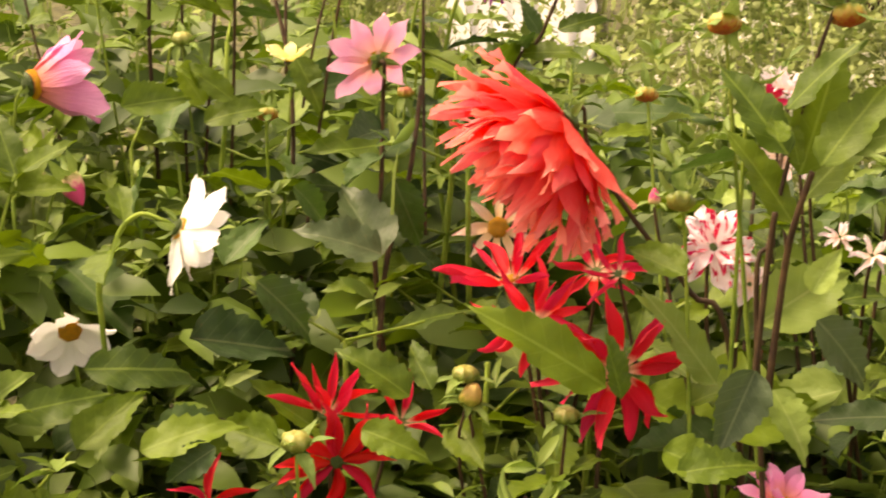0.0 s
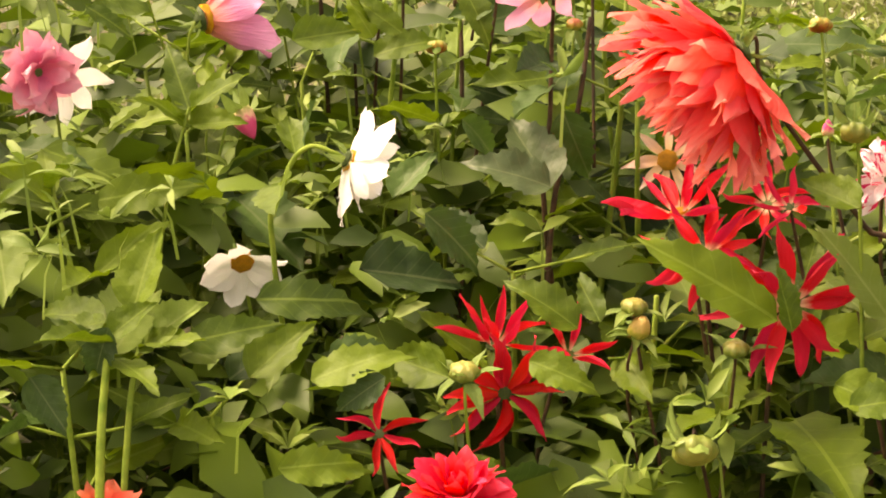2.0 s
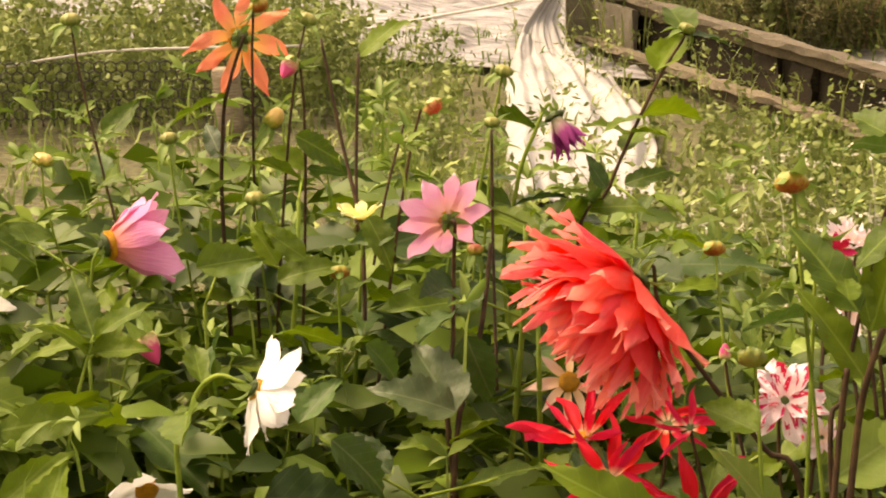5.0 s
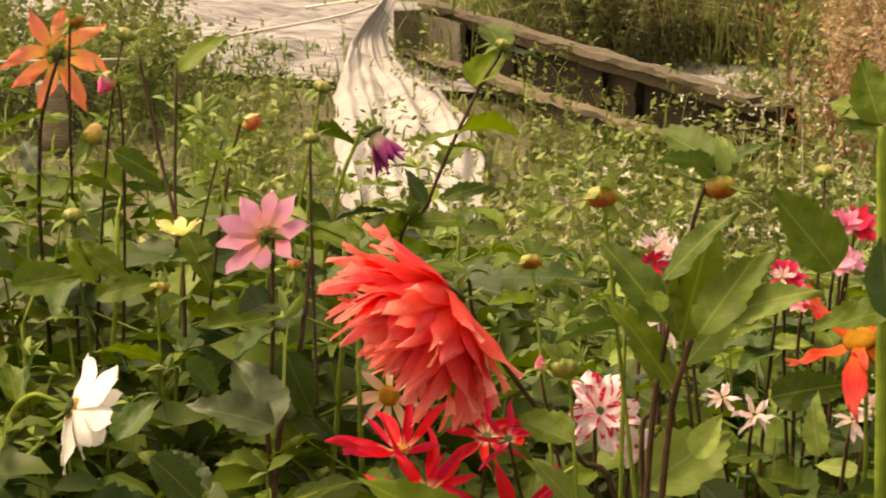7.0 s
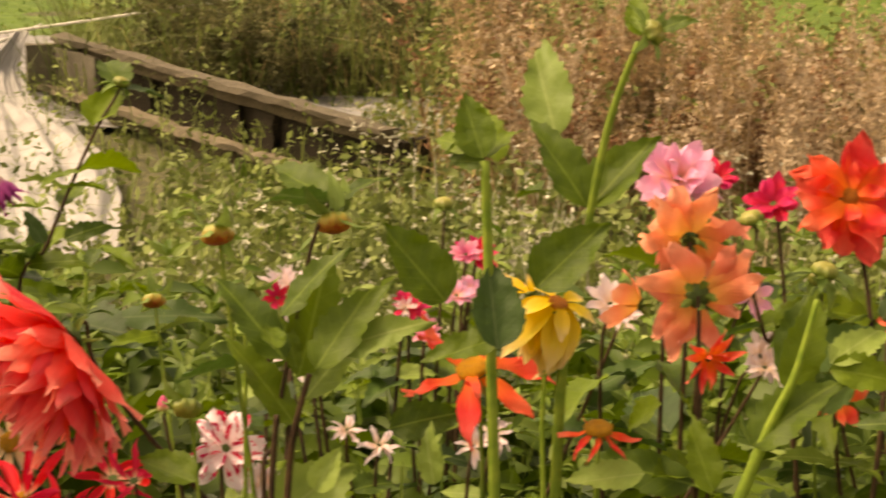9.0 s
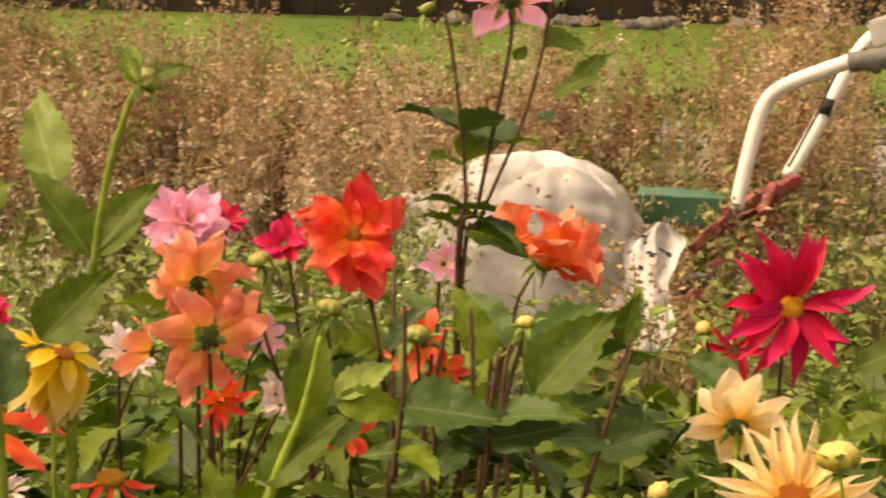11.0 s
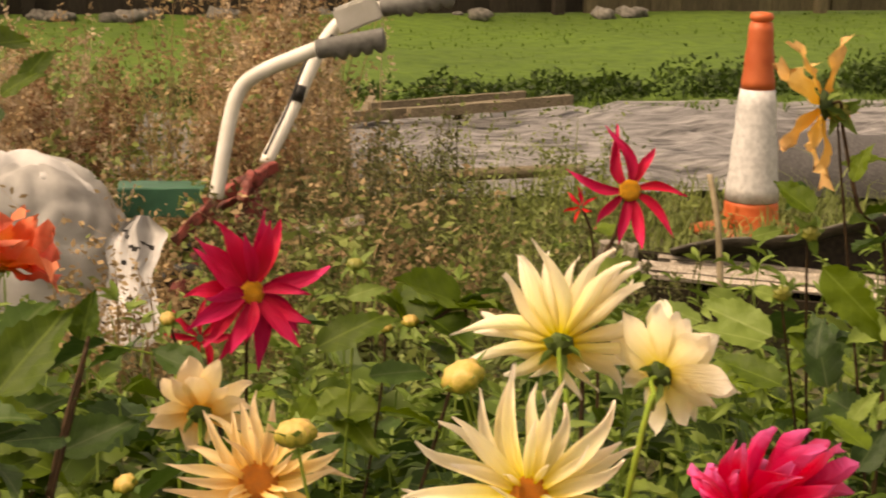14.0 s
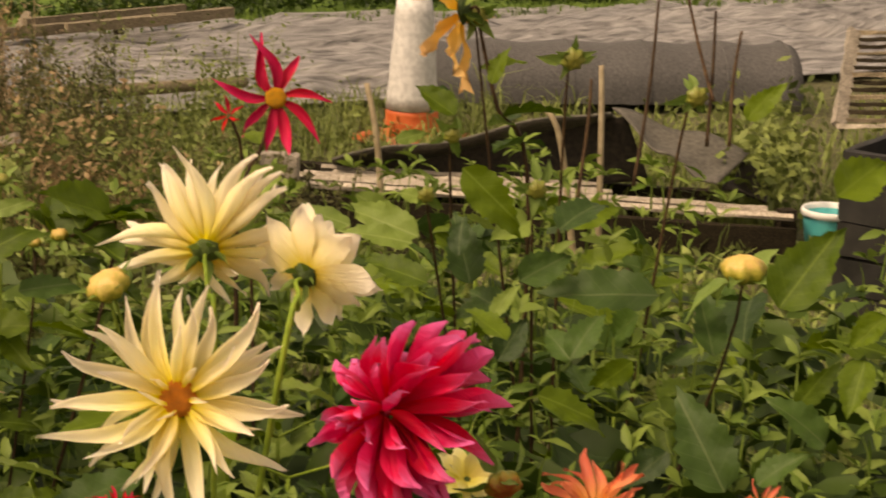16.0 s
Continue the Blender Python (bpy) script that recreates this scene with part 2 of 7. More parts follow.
BUD_RED = bud_surface("bud_red", (0.3, 0.3, 0.06), (0.7, 0.4, 0.15), (0.65, 0.08, 0.05))
BUD_PINK = bud_surface("bud_pink", (0.35, 0.35, 0.1), (0.75, 0.45, 0.3), (0.68, 0.06, 0.2))
SOIL = surface("bare_soil", (0.04, 0.04, 0.02), (0.12, 0.115, 0.05), 30, 0.95, 0.9, big=0.8, depth=0.02)
LAWN = surface("mown_lawn", (0.048, 0.105, 0.009), (0.1, 0.18, 0.018), 9, 0.9, 0.6, big=0.5, depth=0.03)
BLADE = surface("grass_blade", (0.06, 0.12, 0.011), (0.115, 0.2, 0.022), 5, 0.7, 0.1, island=True, share=0.25, spread=0.15)
WEED = surface("weed_green", (0.09, 0.13, 0.03), (0.25, 0.3, 0.085), 5, 0.7, 0.1, island=True, share=0.2, spread=0.4)
STRAW = surface("dry_straw", (0.26, 0.19, 0.075), (0.46, 0.35, 0.16), 8, 0.8, 0.1, island=True, share=0.2, spread=0.4)
SEED = surface("rusty_seed_head", (0.25, 0.165, 0.08), (0.46, 0.335, 0.19), 6, 0.85, 0.2, island=True, spread=0.35, share=0.3)
RUST = surface("dark_rust_seed_head", (0.16, 0.08, 0.04), (0.32, 0.17, 0.09), 6, 0.85, 0.2, island=True, spread=0.4, share=0.2)
BLOSSOM = surface("whitish_blossom", (0.4, 0.4, 0.27), (0.7, 0.68, 0.56), 6, 0.8, 0.1, island=True, spread=0.3, share=0.3)
OLIVE = surface("olive_weed", (0.05, 0.06, 0.02), (0.2, 0.185, 0.075), 6, 0.8, 0.1, island=True, spread=0.4, share=0.25)
HUSK = surface("pale_pink_husk", (0.38, 0.28, 0.18), (0.6, 0.48, 0.34), 6, 0.85, 0.2, island=True, spread=0.3, share=0.35)
# stretched streaks paint the wrinkles' shade and highlights into the grey
MEMBRANE = surface("silver_sheeting_wrinkle_shade", (0.06, 0.058, 0.056), (0.37, 0.36, 0.352), 6.5, 0.45, 1.0, big=0.5, stretch=(1.0, 5.5, 1), depth=0.035, turned=-26.6, sharp=0.2)
FLEECE = surface("white_fleece", (0.31, 0.305, 0.29), (0.46, 0.452, 0.435), 6, 0.8, 0.3, share=0.15)
BAGGED = surface("white_woven_bag", (0.36, 0.352, 0.335), (0.64, 0.63, 0.61), 6, 0.6, 0.5, big=3)
# greyer copy of the bag's white, with the front's shade in the colour
BAG_SHADED = surface("woven_bag_shaded_grey", (0.26, 0.253, 0.235), (0.46, 0.45, 0.425), 8, 0.65, 0.5, big=4)
OLD_WOOD = surface("weathered_timber", (0.1, 0.08, 0.05), (0.26, 0.21, 0.14), 14, 0.85, 0.7, stretch=(2, 14, 14))
# near-black timber; it also carries the shade inside the raised bed
DARK_WOOD = surface("dark_timber_and_shade", (0.01, 0.009, 0.006), (0.045, 0.034, 0.02), 14, 0.9, 0.7, stretch=(2, 14, 14), spec=0.12)
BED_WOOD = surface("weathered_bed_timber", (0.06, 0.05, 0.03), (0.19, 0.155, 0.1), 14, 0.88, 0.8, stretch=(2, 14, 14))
RAIL_WOOD = surface("dark_brown_timber", (0.035, 0.028, 0.016), (0.12, 0.095, 0.055), 14, 0.9, 0.8, stretch=(2, 14, 14), spec=0.15)
GREY_WOOD = surface("grey_green_timber", (0.11, 0.095, 0.065), (0.2, 0.175, 0.12), 12, 0.9, 0.6, stretch=(14, 14, 3))
PALE_WOOD = surface("pale_grey_timber", (0.2, 0.17, 0.13), (0.5, 0.44, 0.36), 14, 0.8, 0.6, stretch=(2, 14, 14))
FENCE_WOOD = surface("brown_fence_board", (0.02, 0.015, 0.01), (0.05, 0.037, 0.024), 10, 0.85, 0.5, stretch=(8, 8, 1))
GATE_WOOD = surface("grey_fence_board", (0.08, 0.065, 0.035), (0.15, 0.12, 0.07), 10, 0.85, 0.5, stretch=(8, 8, 1))
FELT = surface("grey_roofing_felt", (0.06, 0.056, 0.046), (0.13, 0.12, 0.1), 60, 0.9, 0.7)
# dark brown that paints the shade in the cold frame's hollows
CAVITY_SHADE = surface("felt_cavity_shade", (0.03, 0.025, 0.02), (0.07, 0.055, 0.04), 60, 0.9, 0.7)
NETTING = surface("grey_black_netting", (0.06, 0.058, 0.058), (0.13, 0.125, 0.12), 90, 0.7, 0.6)
CONE_ORANGE = surface("faded_orange_plastic", (0.55, 0.1, 0.03), (0.72, 0.17, 0.06), 12, 0.5, 0.2)
CONE_WHITE = surface("scuffed_white_sleeve", (0.44, 0.435, 0.42), (0.6, 0.59, 0.57), 40, 0.5, 0.4, sharp=0.14)
ENAMEL = surface("cream_painted_steel", (0.68, 0.66, 0.58), (0.78, 0.76, 0.7), 20, 0.35, 0.1)
GRIP = surface("grey_rubber_grip", (0.12, 0.12, 0.11), (0.18, 0.18, 0.165), 50, 0.7, 0.3)
RED_STEEL = surface("rusty_red_paint", (0.07, 0.02, 0.014), (0.27, 0.055, 0.045), 22, 0.65, 0.6, sharp=0.1)
GREEN_STEEL = surface("dark_green_paint", (0.02, 0.1, 0.06), (0.04, 0.15, 0.09), 15, 0.45, 0.2)
BLACK = surface("black_plastic", (0.012, 0.012, 0.011), (0.03, 0.028, 0.025), 20, 0.5, 0.3)
TEAL = surface("teal_plastic", (0.02, 0.3, 0.32), (0.05, 0.42, 0.42), 15, 0.4, 0.1)
WHITE_PLASTIC = surface("white_plastic", (0.7, 0.72, 0.7), (0.8, 0.82, 0.8), 15, 0.4, 0.1)
ROPE = surface("white_rope", (0.6, 0.57, 0.5), (0.78, 0.75, 0.68), 80, 0.8, 0.5)
WIRE = surface("dark_rusty_wire", (0.02, 0.018, 0.015), (0.07, 0.06, 0.05), 50, 0.7, 0.2)
STONE = surface("pale_stone", (0.06, 0.055, 0.045), (0.2, 0.19, 0.16), 20, 0.85, 0.6)
CANE = surface("bamboo_cane", (0.22, 0.17, 0.1), (0.38, 0.31, 0.2), 30, 0.6, 0.3)



# ---- builders ----
rng = random.Random(7)
Z = Vector((0, 0, 1))


def mesh_from(name, verts, faces, material, smooth=True):
    me = bpy.data.meshes.new(name)
    me.from_pydata([tuple(v) for v in verts], [], faces)
    me.materials.append(material)
    if smooth:
        me.polygons.foreach_set("use_smooth", [True] * len(me.polygons))
    me.update()
    return me


def link(name, me, parent=None, m=None, label=""):
    ob = new(name, me)
    if parent:
        ob.parent = parent
    if m is not None:
        ob.matrix_basis = m
    return tagged(ob, label)


def part(name, bm, material, parent, label="", smooth=True):
    me = bpy.data.meshes.new(name)
    bm.to_mesh(me)
    bm.free()
    me.materials.append(material)
    if smooth:
        me.polygons.foreach_set("use_smooth", [True] * len(me.polygons))
    return link(name, me, parent, None, label)


def thing(name, place, label, category, group="", kind=""):
    ob = new(name)
    ob.location = place
    return tagged(ob, label, category, group, kind)


def bez(a, b, c, d, n):
    a, b, c, d = Vector(a), Vector(b), Vector(c), Vector(d)
    return [a * (1 - s) ** 3 + b * 3 * s * (1 - s) ** 2 + c * 3 * s * s * (1 - s) + d * s ** 3 for s in (i / n for i in range(n + 1))]


def spline(points, n=6):
    """A smooth line through the points."""
    p = [Vector(q) for q in points]
    out = []
    for i in range(len(p) - 1):
        a, b = p[max(i - 1, 0)], p[min(i + 2, len(p) - 1)]
        out += bez(p[i], p[i] + (p[i + 1] - a) / 6, p[i + 1] - (b - p[i]) / 6, p[i + 1], n)[:-1]
    return out + [p[-1]]


def tube(line, r0, r1, sides=6, origin=(0, 0, 0), verts=None, faces=None):
    """A tapering tube along a line, closed at both ends."""
    verts, faces = ([] if verts is None else verts), ([] if faces is None else faces)
    first, n = len(verts), len(line)
    o = Vector(origin)
    for i, p in enumerate(line):
        d = (line[min(i + 1, n - 1)] - line[max(i - 1, 0)]).normalized()
        if i == 0:
            u = d.orthogonal()
        u = (u - d * u.dot(d)).normalized()
        v = d.cross(u)
        r = r0 + (r1 - r0) * i / (n - 1)
        verts += [p - o + (u * math.cos(k * 2 * math.pi / sides) + v * math.sin(k * 2 * math.pi / sides)) * r for k in range(sides)]
    for i in range(n - 1):
        for k in range(sides):
            a, b = first + i * sides + k, first + i * sides + (k + 1) % sides
            faces.append((a, a + sides, b + sides, b))
    faces.append(tuple(first + k for k in range(sides)))
    faces.append(tuple(first + (n - 1) * sides + k for k in reversed(range(sides))))
    return verts, faces


def rod(name, points, r0, r1, material, parent=None, sides=8, smooth=True, label=""):
    o = parent.matrix_basis.translation if parent and parent.parent is None else Vector()
    return link(name, mesh_from(name, *tube(spline(points) if smooth else [Vector(p) for p in points], r0, r1, sides, o), material), parent, None, label)


def board(bm, a, b, width, thick, up=(0, 0, 1), wear=0.004, cuts=6):
    """A sawn board from a to b: width along up, with slightly uneven edges."""
    a, b, up = Vector(a), Vector(b), Vector(up)
    d = (b - a).normalized()
    side = d.cross(up).normalized()
    up = side.cross(d).normalized()
    rings = []
    for i in range(cuts + 1):
        p = a.lerp(b, i / cuts)
        j = lambda: rng.uniform(-wear, wear)
        rings.append([bm.verts.new(p + side * (sx * thick / 2 + j()) + up * (sz * width / 2 + j())) for sx, sz in ((-1, -1), (1, -1), (1, 1), (-1, 1))])
    for r, q in zip(rings, rings[1:]):
        for k in range(4):
            bm.faces.new((r[k], r[(k + 1) % 4], q[(k + 1) % 4], q[k]))
    bm.faces.new(rings[0][::-1]), bm.faces.new(rings[-1])


def board_part(name, parent, material, a, b, width, thick, up=(0, 0, 1), label="", wear=0.004, cuts=6):
    o = parent.matrix_basis.translation if parent else Vector()
    bm = bmesh.new()
    board(bm, Vector(a) - o, Vector(b) - o, width, thick, up, wear, cuts)
    return part(name, bm, material, parent, label, smooth=False)


def frame_of(y_axis, face):
    """Turn that lays y along y_axis and z as near to face as can be."""
    y = Vector(y_axis).normalized()
    x = y.cross(Vector(face))
    x = x.normalized() if x.length > 1e-4 else y.orthogonal().normalized()
    return Matrix((x, y, x.cross(y))).transposed().to_4x4()


# ---- leaves and petals, each one unit long along y ----
def leaf_mesh(name, material, seed, rows=10, width=0.3, fold=0.3, droop=0.25, teeth=0.1):
    r = random.Random(seed)
    verts, faces = [], []
    wave, tw, bow = r.uniform(0, 6), r.uniform(-0.25, 0.25), r.uniform(-0.12, 0.12)
    for i in range(rows + 1):
        s = i / rows
        w = width * (math.sin(math.pi * min(1, s ** 0.78)) ** 0.85) * (1.08 - 0.3 * s) + 0.006
        for j in (-2, -1, 0, 1, 2):
            k = j / 2
            x = k * w * (1 + (teeth * (1 if i % 2 else -1) * (abs(j) == 2) + r.uniform(-0.03, 0.03)) * (0 < i < rows))
            z = fold * abs(x) - droop * s * s + tw * x * s + 0.03 * math.sin(wave + 7 * s) * abs(k)
            z += 0.022 * math.sin(3 * wave + 19 * s + 2 * k) * abs(k)
            verts.append((x + bow * s * s, s - (0.03 if i % 2 == 0 and abs(j) == 2 and 0 < i < rows else 0), z))
    for i in range(rows):
        for j in range(4):
            a = i * 5 + j
            faces.append((a, a + 1, a + 6, a + 5))
    return mesh_from(name, verts, faces, material)


def petal_mesh(name, material, seed, width=0.25, peak=0.6, cup=0.4, bend=0.15, point=1.0, rows=9, roll=0.0, notch=0.0, wild=1.0, curl=0.0, frill=0.0):
    """width: half of it at the widest, at peak; cup: how far the sides rise; bend: how far the tip curves up; roll: sides folded in; wild: unevenness; curl: sweep to one side and hooked tip; frill: wavy rim."""
    r = random.Random(seed)
    verts, faces = [], []
    lean, wob, tw = r.uniform(-0.14, 0.14) * wild, r.uniform(-0.12, 0.12) * wild, r.uniform(-0.9, 0.9) * wild
    bend += r.uniform(-0.16, 0.16) * wild
    back = r.uniform(0.0, 0.18) * wild
    width *= r.uniform(0.8, 1.2)
    sweep, hook, wave = r.uniform(-curl, curl), r.uniform(-0.6, 1.0) * curl, r.uniform(0, 6)
    snake = r.uniform(-0.12, 0.12) * curl
    for i in range(rows + 1):
        s = i / rows
        q = s / peak if s < peak else (1 - s) / (1 - peak)
        w = width * (0.3 + 0.7 * math.sin(q * math.pi / 2) if s < peak else math.sin(q * math.pi / 2) ** point) + 0.008
        turn = tw * s * s * 0.6
        for j in range(5):
            k = (j - 2) / 2
            ang = k * (0.6 + roll * (0.4 + s))
            x = math.sin(ang) / max(0.6, 0.6 + roll * 0.6) * w if roll else k * w
            z = cup * (1 - math.cos(ang)) * w * 2.2 + 0.05 * w * math.sin(9 * s + 3 * k + seed)
            x, z = x * math.cos(turn) - z * math.sin(turn), x * math.sin(turn) + z * math.cos(turn)
            z += bend * s * s - back * max(0, s - 0.6) ** 2 * 4 * 0.5 + wob * k * s * 0.4
            y = s - notch * (abs(k) < 0.4) * (i == rows) + 0.02 * k * k * (i == rows) - abs(bend) * 0.12 * s * s
            z += frill * math.sin(wave + 11 * s + 2.6 * k) * abs(k) * s + hook * max(0.0, s - 0.45) ** 2 * 2.2
            y += frill * 0.3 * math.sin(wave * 2 + 4 * k) * (i == rows)
            verts.append((x + lean * s * s + sweep * (s ** 2 - 0.35 * s) + snake * math.sin(5.5 * s) * s, y, z))
    for i in range(rows):
        for j in range(4):
            a = i * 5 + j
            faces.append((a, a + 1, a + 6, a + 5))
    return mesh_from(name, verts, faces, material)


LEAVES = {}
for key, material in (("mid", LEAF), ("dark", LEAF_DARK), ("pale", LEAF_PALE), ("dull", LEAF_DULL)):
    LEAVES[key] = [leaf_mesh("leaf", material, 10 + k, rows=17, width=0.185 + 0.038 * k, fold=0.2 + 0.12 * k, droop=0.12 + 0.1 * (k % 3), teeth=0.055 + 0.015 * (k % 3)) for k in range(4)]
LEAVES["lance"] = [leaf_mesh("leaf", LEAF, 30 + k, rows=15, width=0.125 + 0.018 * k, fold=0.35 + 0.1 * k, droop=0.1 + 0.12 * (k % 3), teeth=0.05) for k in range(4)]
SEPALS = [leaf_mesh("sepal", SEPAL, 40 + k, rows=5, width=0.22, fold=0.5, droop=0.5, teeth=0) for k in range(2)]

SHAPES = {
    "single": dict(width=0.23, peak=0.6, cup=0.35, bend=0.05, point=0.75, wild=1.2, curl=0.15, frill=0.06),
    "notched": dict(width=0.3, peak=0.7, cup=0.3, bend=-0.1, point=0.45, notch=0.06),
    "broad": dict(width=0.158, peak=0.4, cup=0.9, bend=0.3, point=1.35, wild=1.3, curl=0.3, frill=0.05),
    "droopy": dict(width=0.24, peak=0.5, cup=0.9, bend=-0.25, point=0.9),
    "narrow": dict(width=0.125, peak=0.42, cup=0.6, bend=0.08, point=1.0, wild=1.4, curl=0.25, frill=0.04),
    "cactus": dict(width=0.09, peak=0.36, cup=0.45, bend=0.18, point=0.9, roll=0.9, wild=1.4, curl=0.6, frill=0.03),
    "star": dict(width=0.118, peak=0.42, cup=0.5, bend=0.0, point=1.0, roll=0.7, wild=1.6, curl=0.8, frill=0.05),
    "rolled": dict(width=0.125, peak=0.5, cup=0.6, bend=0.1, point=0.8, roll=1.1, wild=1.4, curl=0.25, frill=0.04),
    "spiky": dict(width=0.092, peak=0.38, cup=0.6, bend=0.12, point=1.1, roll=1.1, wild=1.2, curl=0.3, frill=0.02),
    "tapered": dict(width=0.13, peak=0.42, cup=0.5, bend=0.05, point=1.15, roll=0.5, wild=1.5, curl=0.35, frill=0.04),
    "frayed": dict(width=0.25, peak=0.66, cup=0.4, bend=-0.05, point=0.5, notch=0.06, wild=0.9, curl=0.12, frill=0.05),
    "ragged": dict(width=0.24, peak=0.62, cup=0.5, bend=0.0, point=0.6, wild=1.8, curl=0.45, frill=0.2),
    "loose": dict(width=0.138, peak=0.55, cup=0.5, bend=0.0, point=0.85, wild=1.8, curl=0.4, frill=0.12),
    "soft": dict(width=0.32, peak=0.6, cup=0.45, bend=0.02, point=0.55, wild=1.7, curl=0.25, frill=0.14),
}
PETALS = {}


def petals(shape, material):
    key = (shape, material.name)
    if key not in PETALS:
        PETALS[key] = [petal_mesh("petal", material, 70 + k, **SHAPES[shape]) for k in range(9)]
    return PETALS[key]


def lathe(profile, sides=12, ribs=0.0, count=5):
    """A turned body round z from (radius, height) pairs, with soft ribs."""
    verts, faces = [], []
    for r, h in profile:
        for k in range(sides):
            a = 2 * math.pi * k / sides
            q = r * (1 + ribs * math.cos(count * a))
            verts.append((q * math.cos(a), q * math.sin(a), h))
    n = len(profile)
    for i in range(n - 1):
        for k in range(sides):
            a, b = i * sides + k, i * sides + (k + 1) % sides
            faces.append((a, b, b + sides, a + sides))
    faces.append(tuple(reversed(range(sides)))), faces.append(tuple((n - 1) * sides + k for k in range(sides)))
    return verts, faces


CALYX = mesh_from("bloom", *lathe([(0.1, -0.5), (0.3, -0.42), (0.75, -0.2), (1.0, 0.05), (0.9, 0.15), (0.4, 0.2)], 10, 0.06), CALYX_GREEN)
DISCS = {m.name: mesh_from("disc", *lathe([(1.0, 0.0), (0.98, 0.25), (0.75, 0.42), (0.4, 0.5), (0.1, 0.42)], 14, 0.05, 7), m) for m in (DISC, DISC_ORANGE)}
BUDS = {}
for key, material in (("green", BUD_GREEN), ("rust", BUD_RUST), ("cream", BUD_CREAM), ("red", BUD_RED), ("pink", BUD_PINK)):
    BUDS[key] = mesh_from("bud", *lathe([(0.3, -0.62), (0.7, -0.52), (0.96, -0.2), (1.0, 0.1), (0.82, 0.42), (0.5, 0.6), (0.25, 0.66), (0.08, 0.58)], 28, 0.13, 7), material)
BUDS["long_pink"] = mesh_from("bud", *lathe([(0.3, -0.9), (0.7, -0.7), (0.85, -0.2), (0.8, 0.4), (0.55, 1.0), (0.25, 1.5), (0.05, 1.75)], 15, 0.1, 5), BUD_PINK)
BUDS["long_cream"] = mesh_from("bud", *lathe([(0.3, -0.9), (0.7, -0.7), (0.85, -0.2), (0.8, 0.3), (0.6, 0.9), (0.35, 1.2), (0.1, 1.3)], 15, 0.1, 5), BUD_CREAM)

PLANTS = []
STEMS = []
CLEAR = []


def keep(point, radius, reach=0.5):
    """Blooms stand clear of the leaves on the path's side."""
    p = Vector(point)
    CLEAR.append((p, p + (Vector((0.05, 0, 1.5)) - p).normalized() * reach, radius))


def is_clear(p, grow=0.0):
    for a, b, r in CLEAR:
        d = b - a
        s = max(0.0, min(1.0, (p - a).dot(d) / d.length_squared))
        if (p - a - d * s).length < r + grow:
            return False
    return True


def dahlia(place, label):
    ob = thing("dahlia_plant", (place[0], place[1], 0), label, "flowering plant", "dahlias in the flower bed")
    PLANTS.append(ob)
    return ob


def stem_to(plant, top, axis, via=(), dark=False, r=0.0025):
    """A stem from the plant's foot to the back of a bloom or bud."""
    top, axis = Vector(top), Vector(axis).normalized()
    foot = plant.location + Vector((rng.uniform(-0.07, 0.07), rng.uniform(-0.07, 0.07), 0))
    if via:
        line = spline([top, top - axis * 0.012, *via, foot])
    else:
        bow = min(0.1, 0.2 * top.z) * (1.0 if axis.z > -0.2 else 0.6)
        if (top - axis).xy.length < top.xy.length:
            bow *= 0.35
        line = bez(top, top - axis * bow, foot.lerp(top, 0.45) + Vector((rng.uniform(-0.04, 0.04), rng.uniform(-0.04, 0.04), 0)), foot, 9)
    STEMS.append((plant, line))
    return link("stem", mesh_from("stem", *tube(line, r * 0.8, r * 1.5, 6, plant.location), STEM_DARK if dark else STEM), plant)


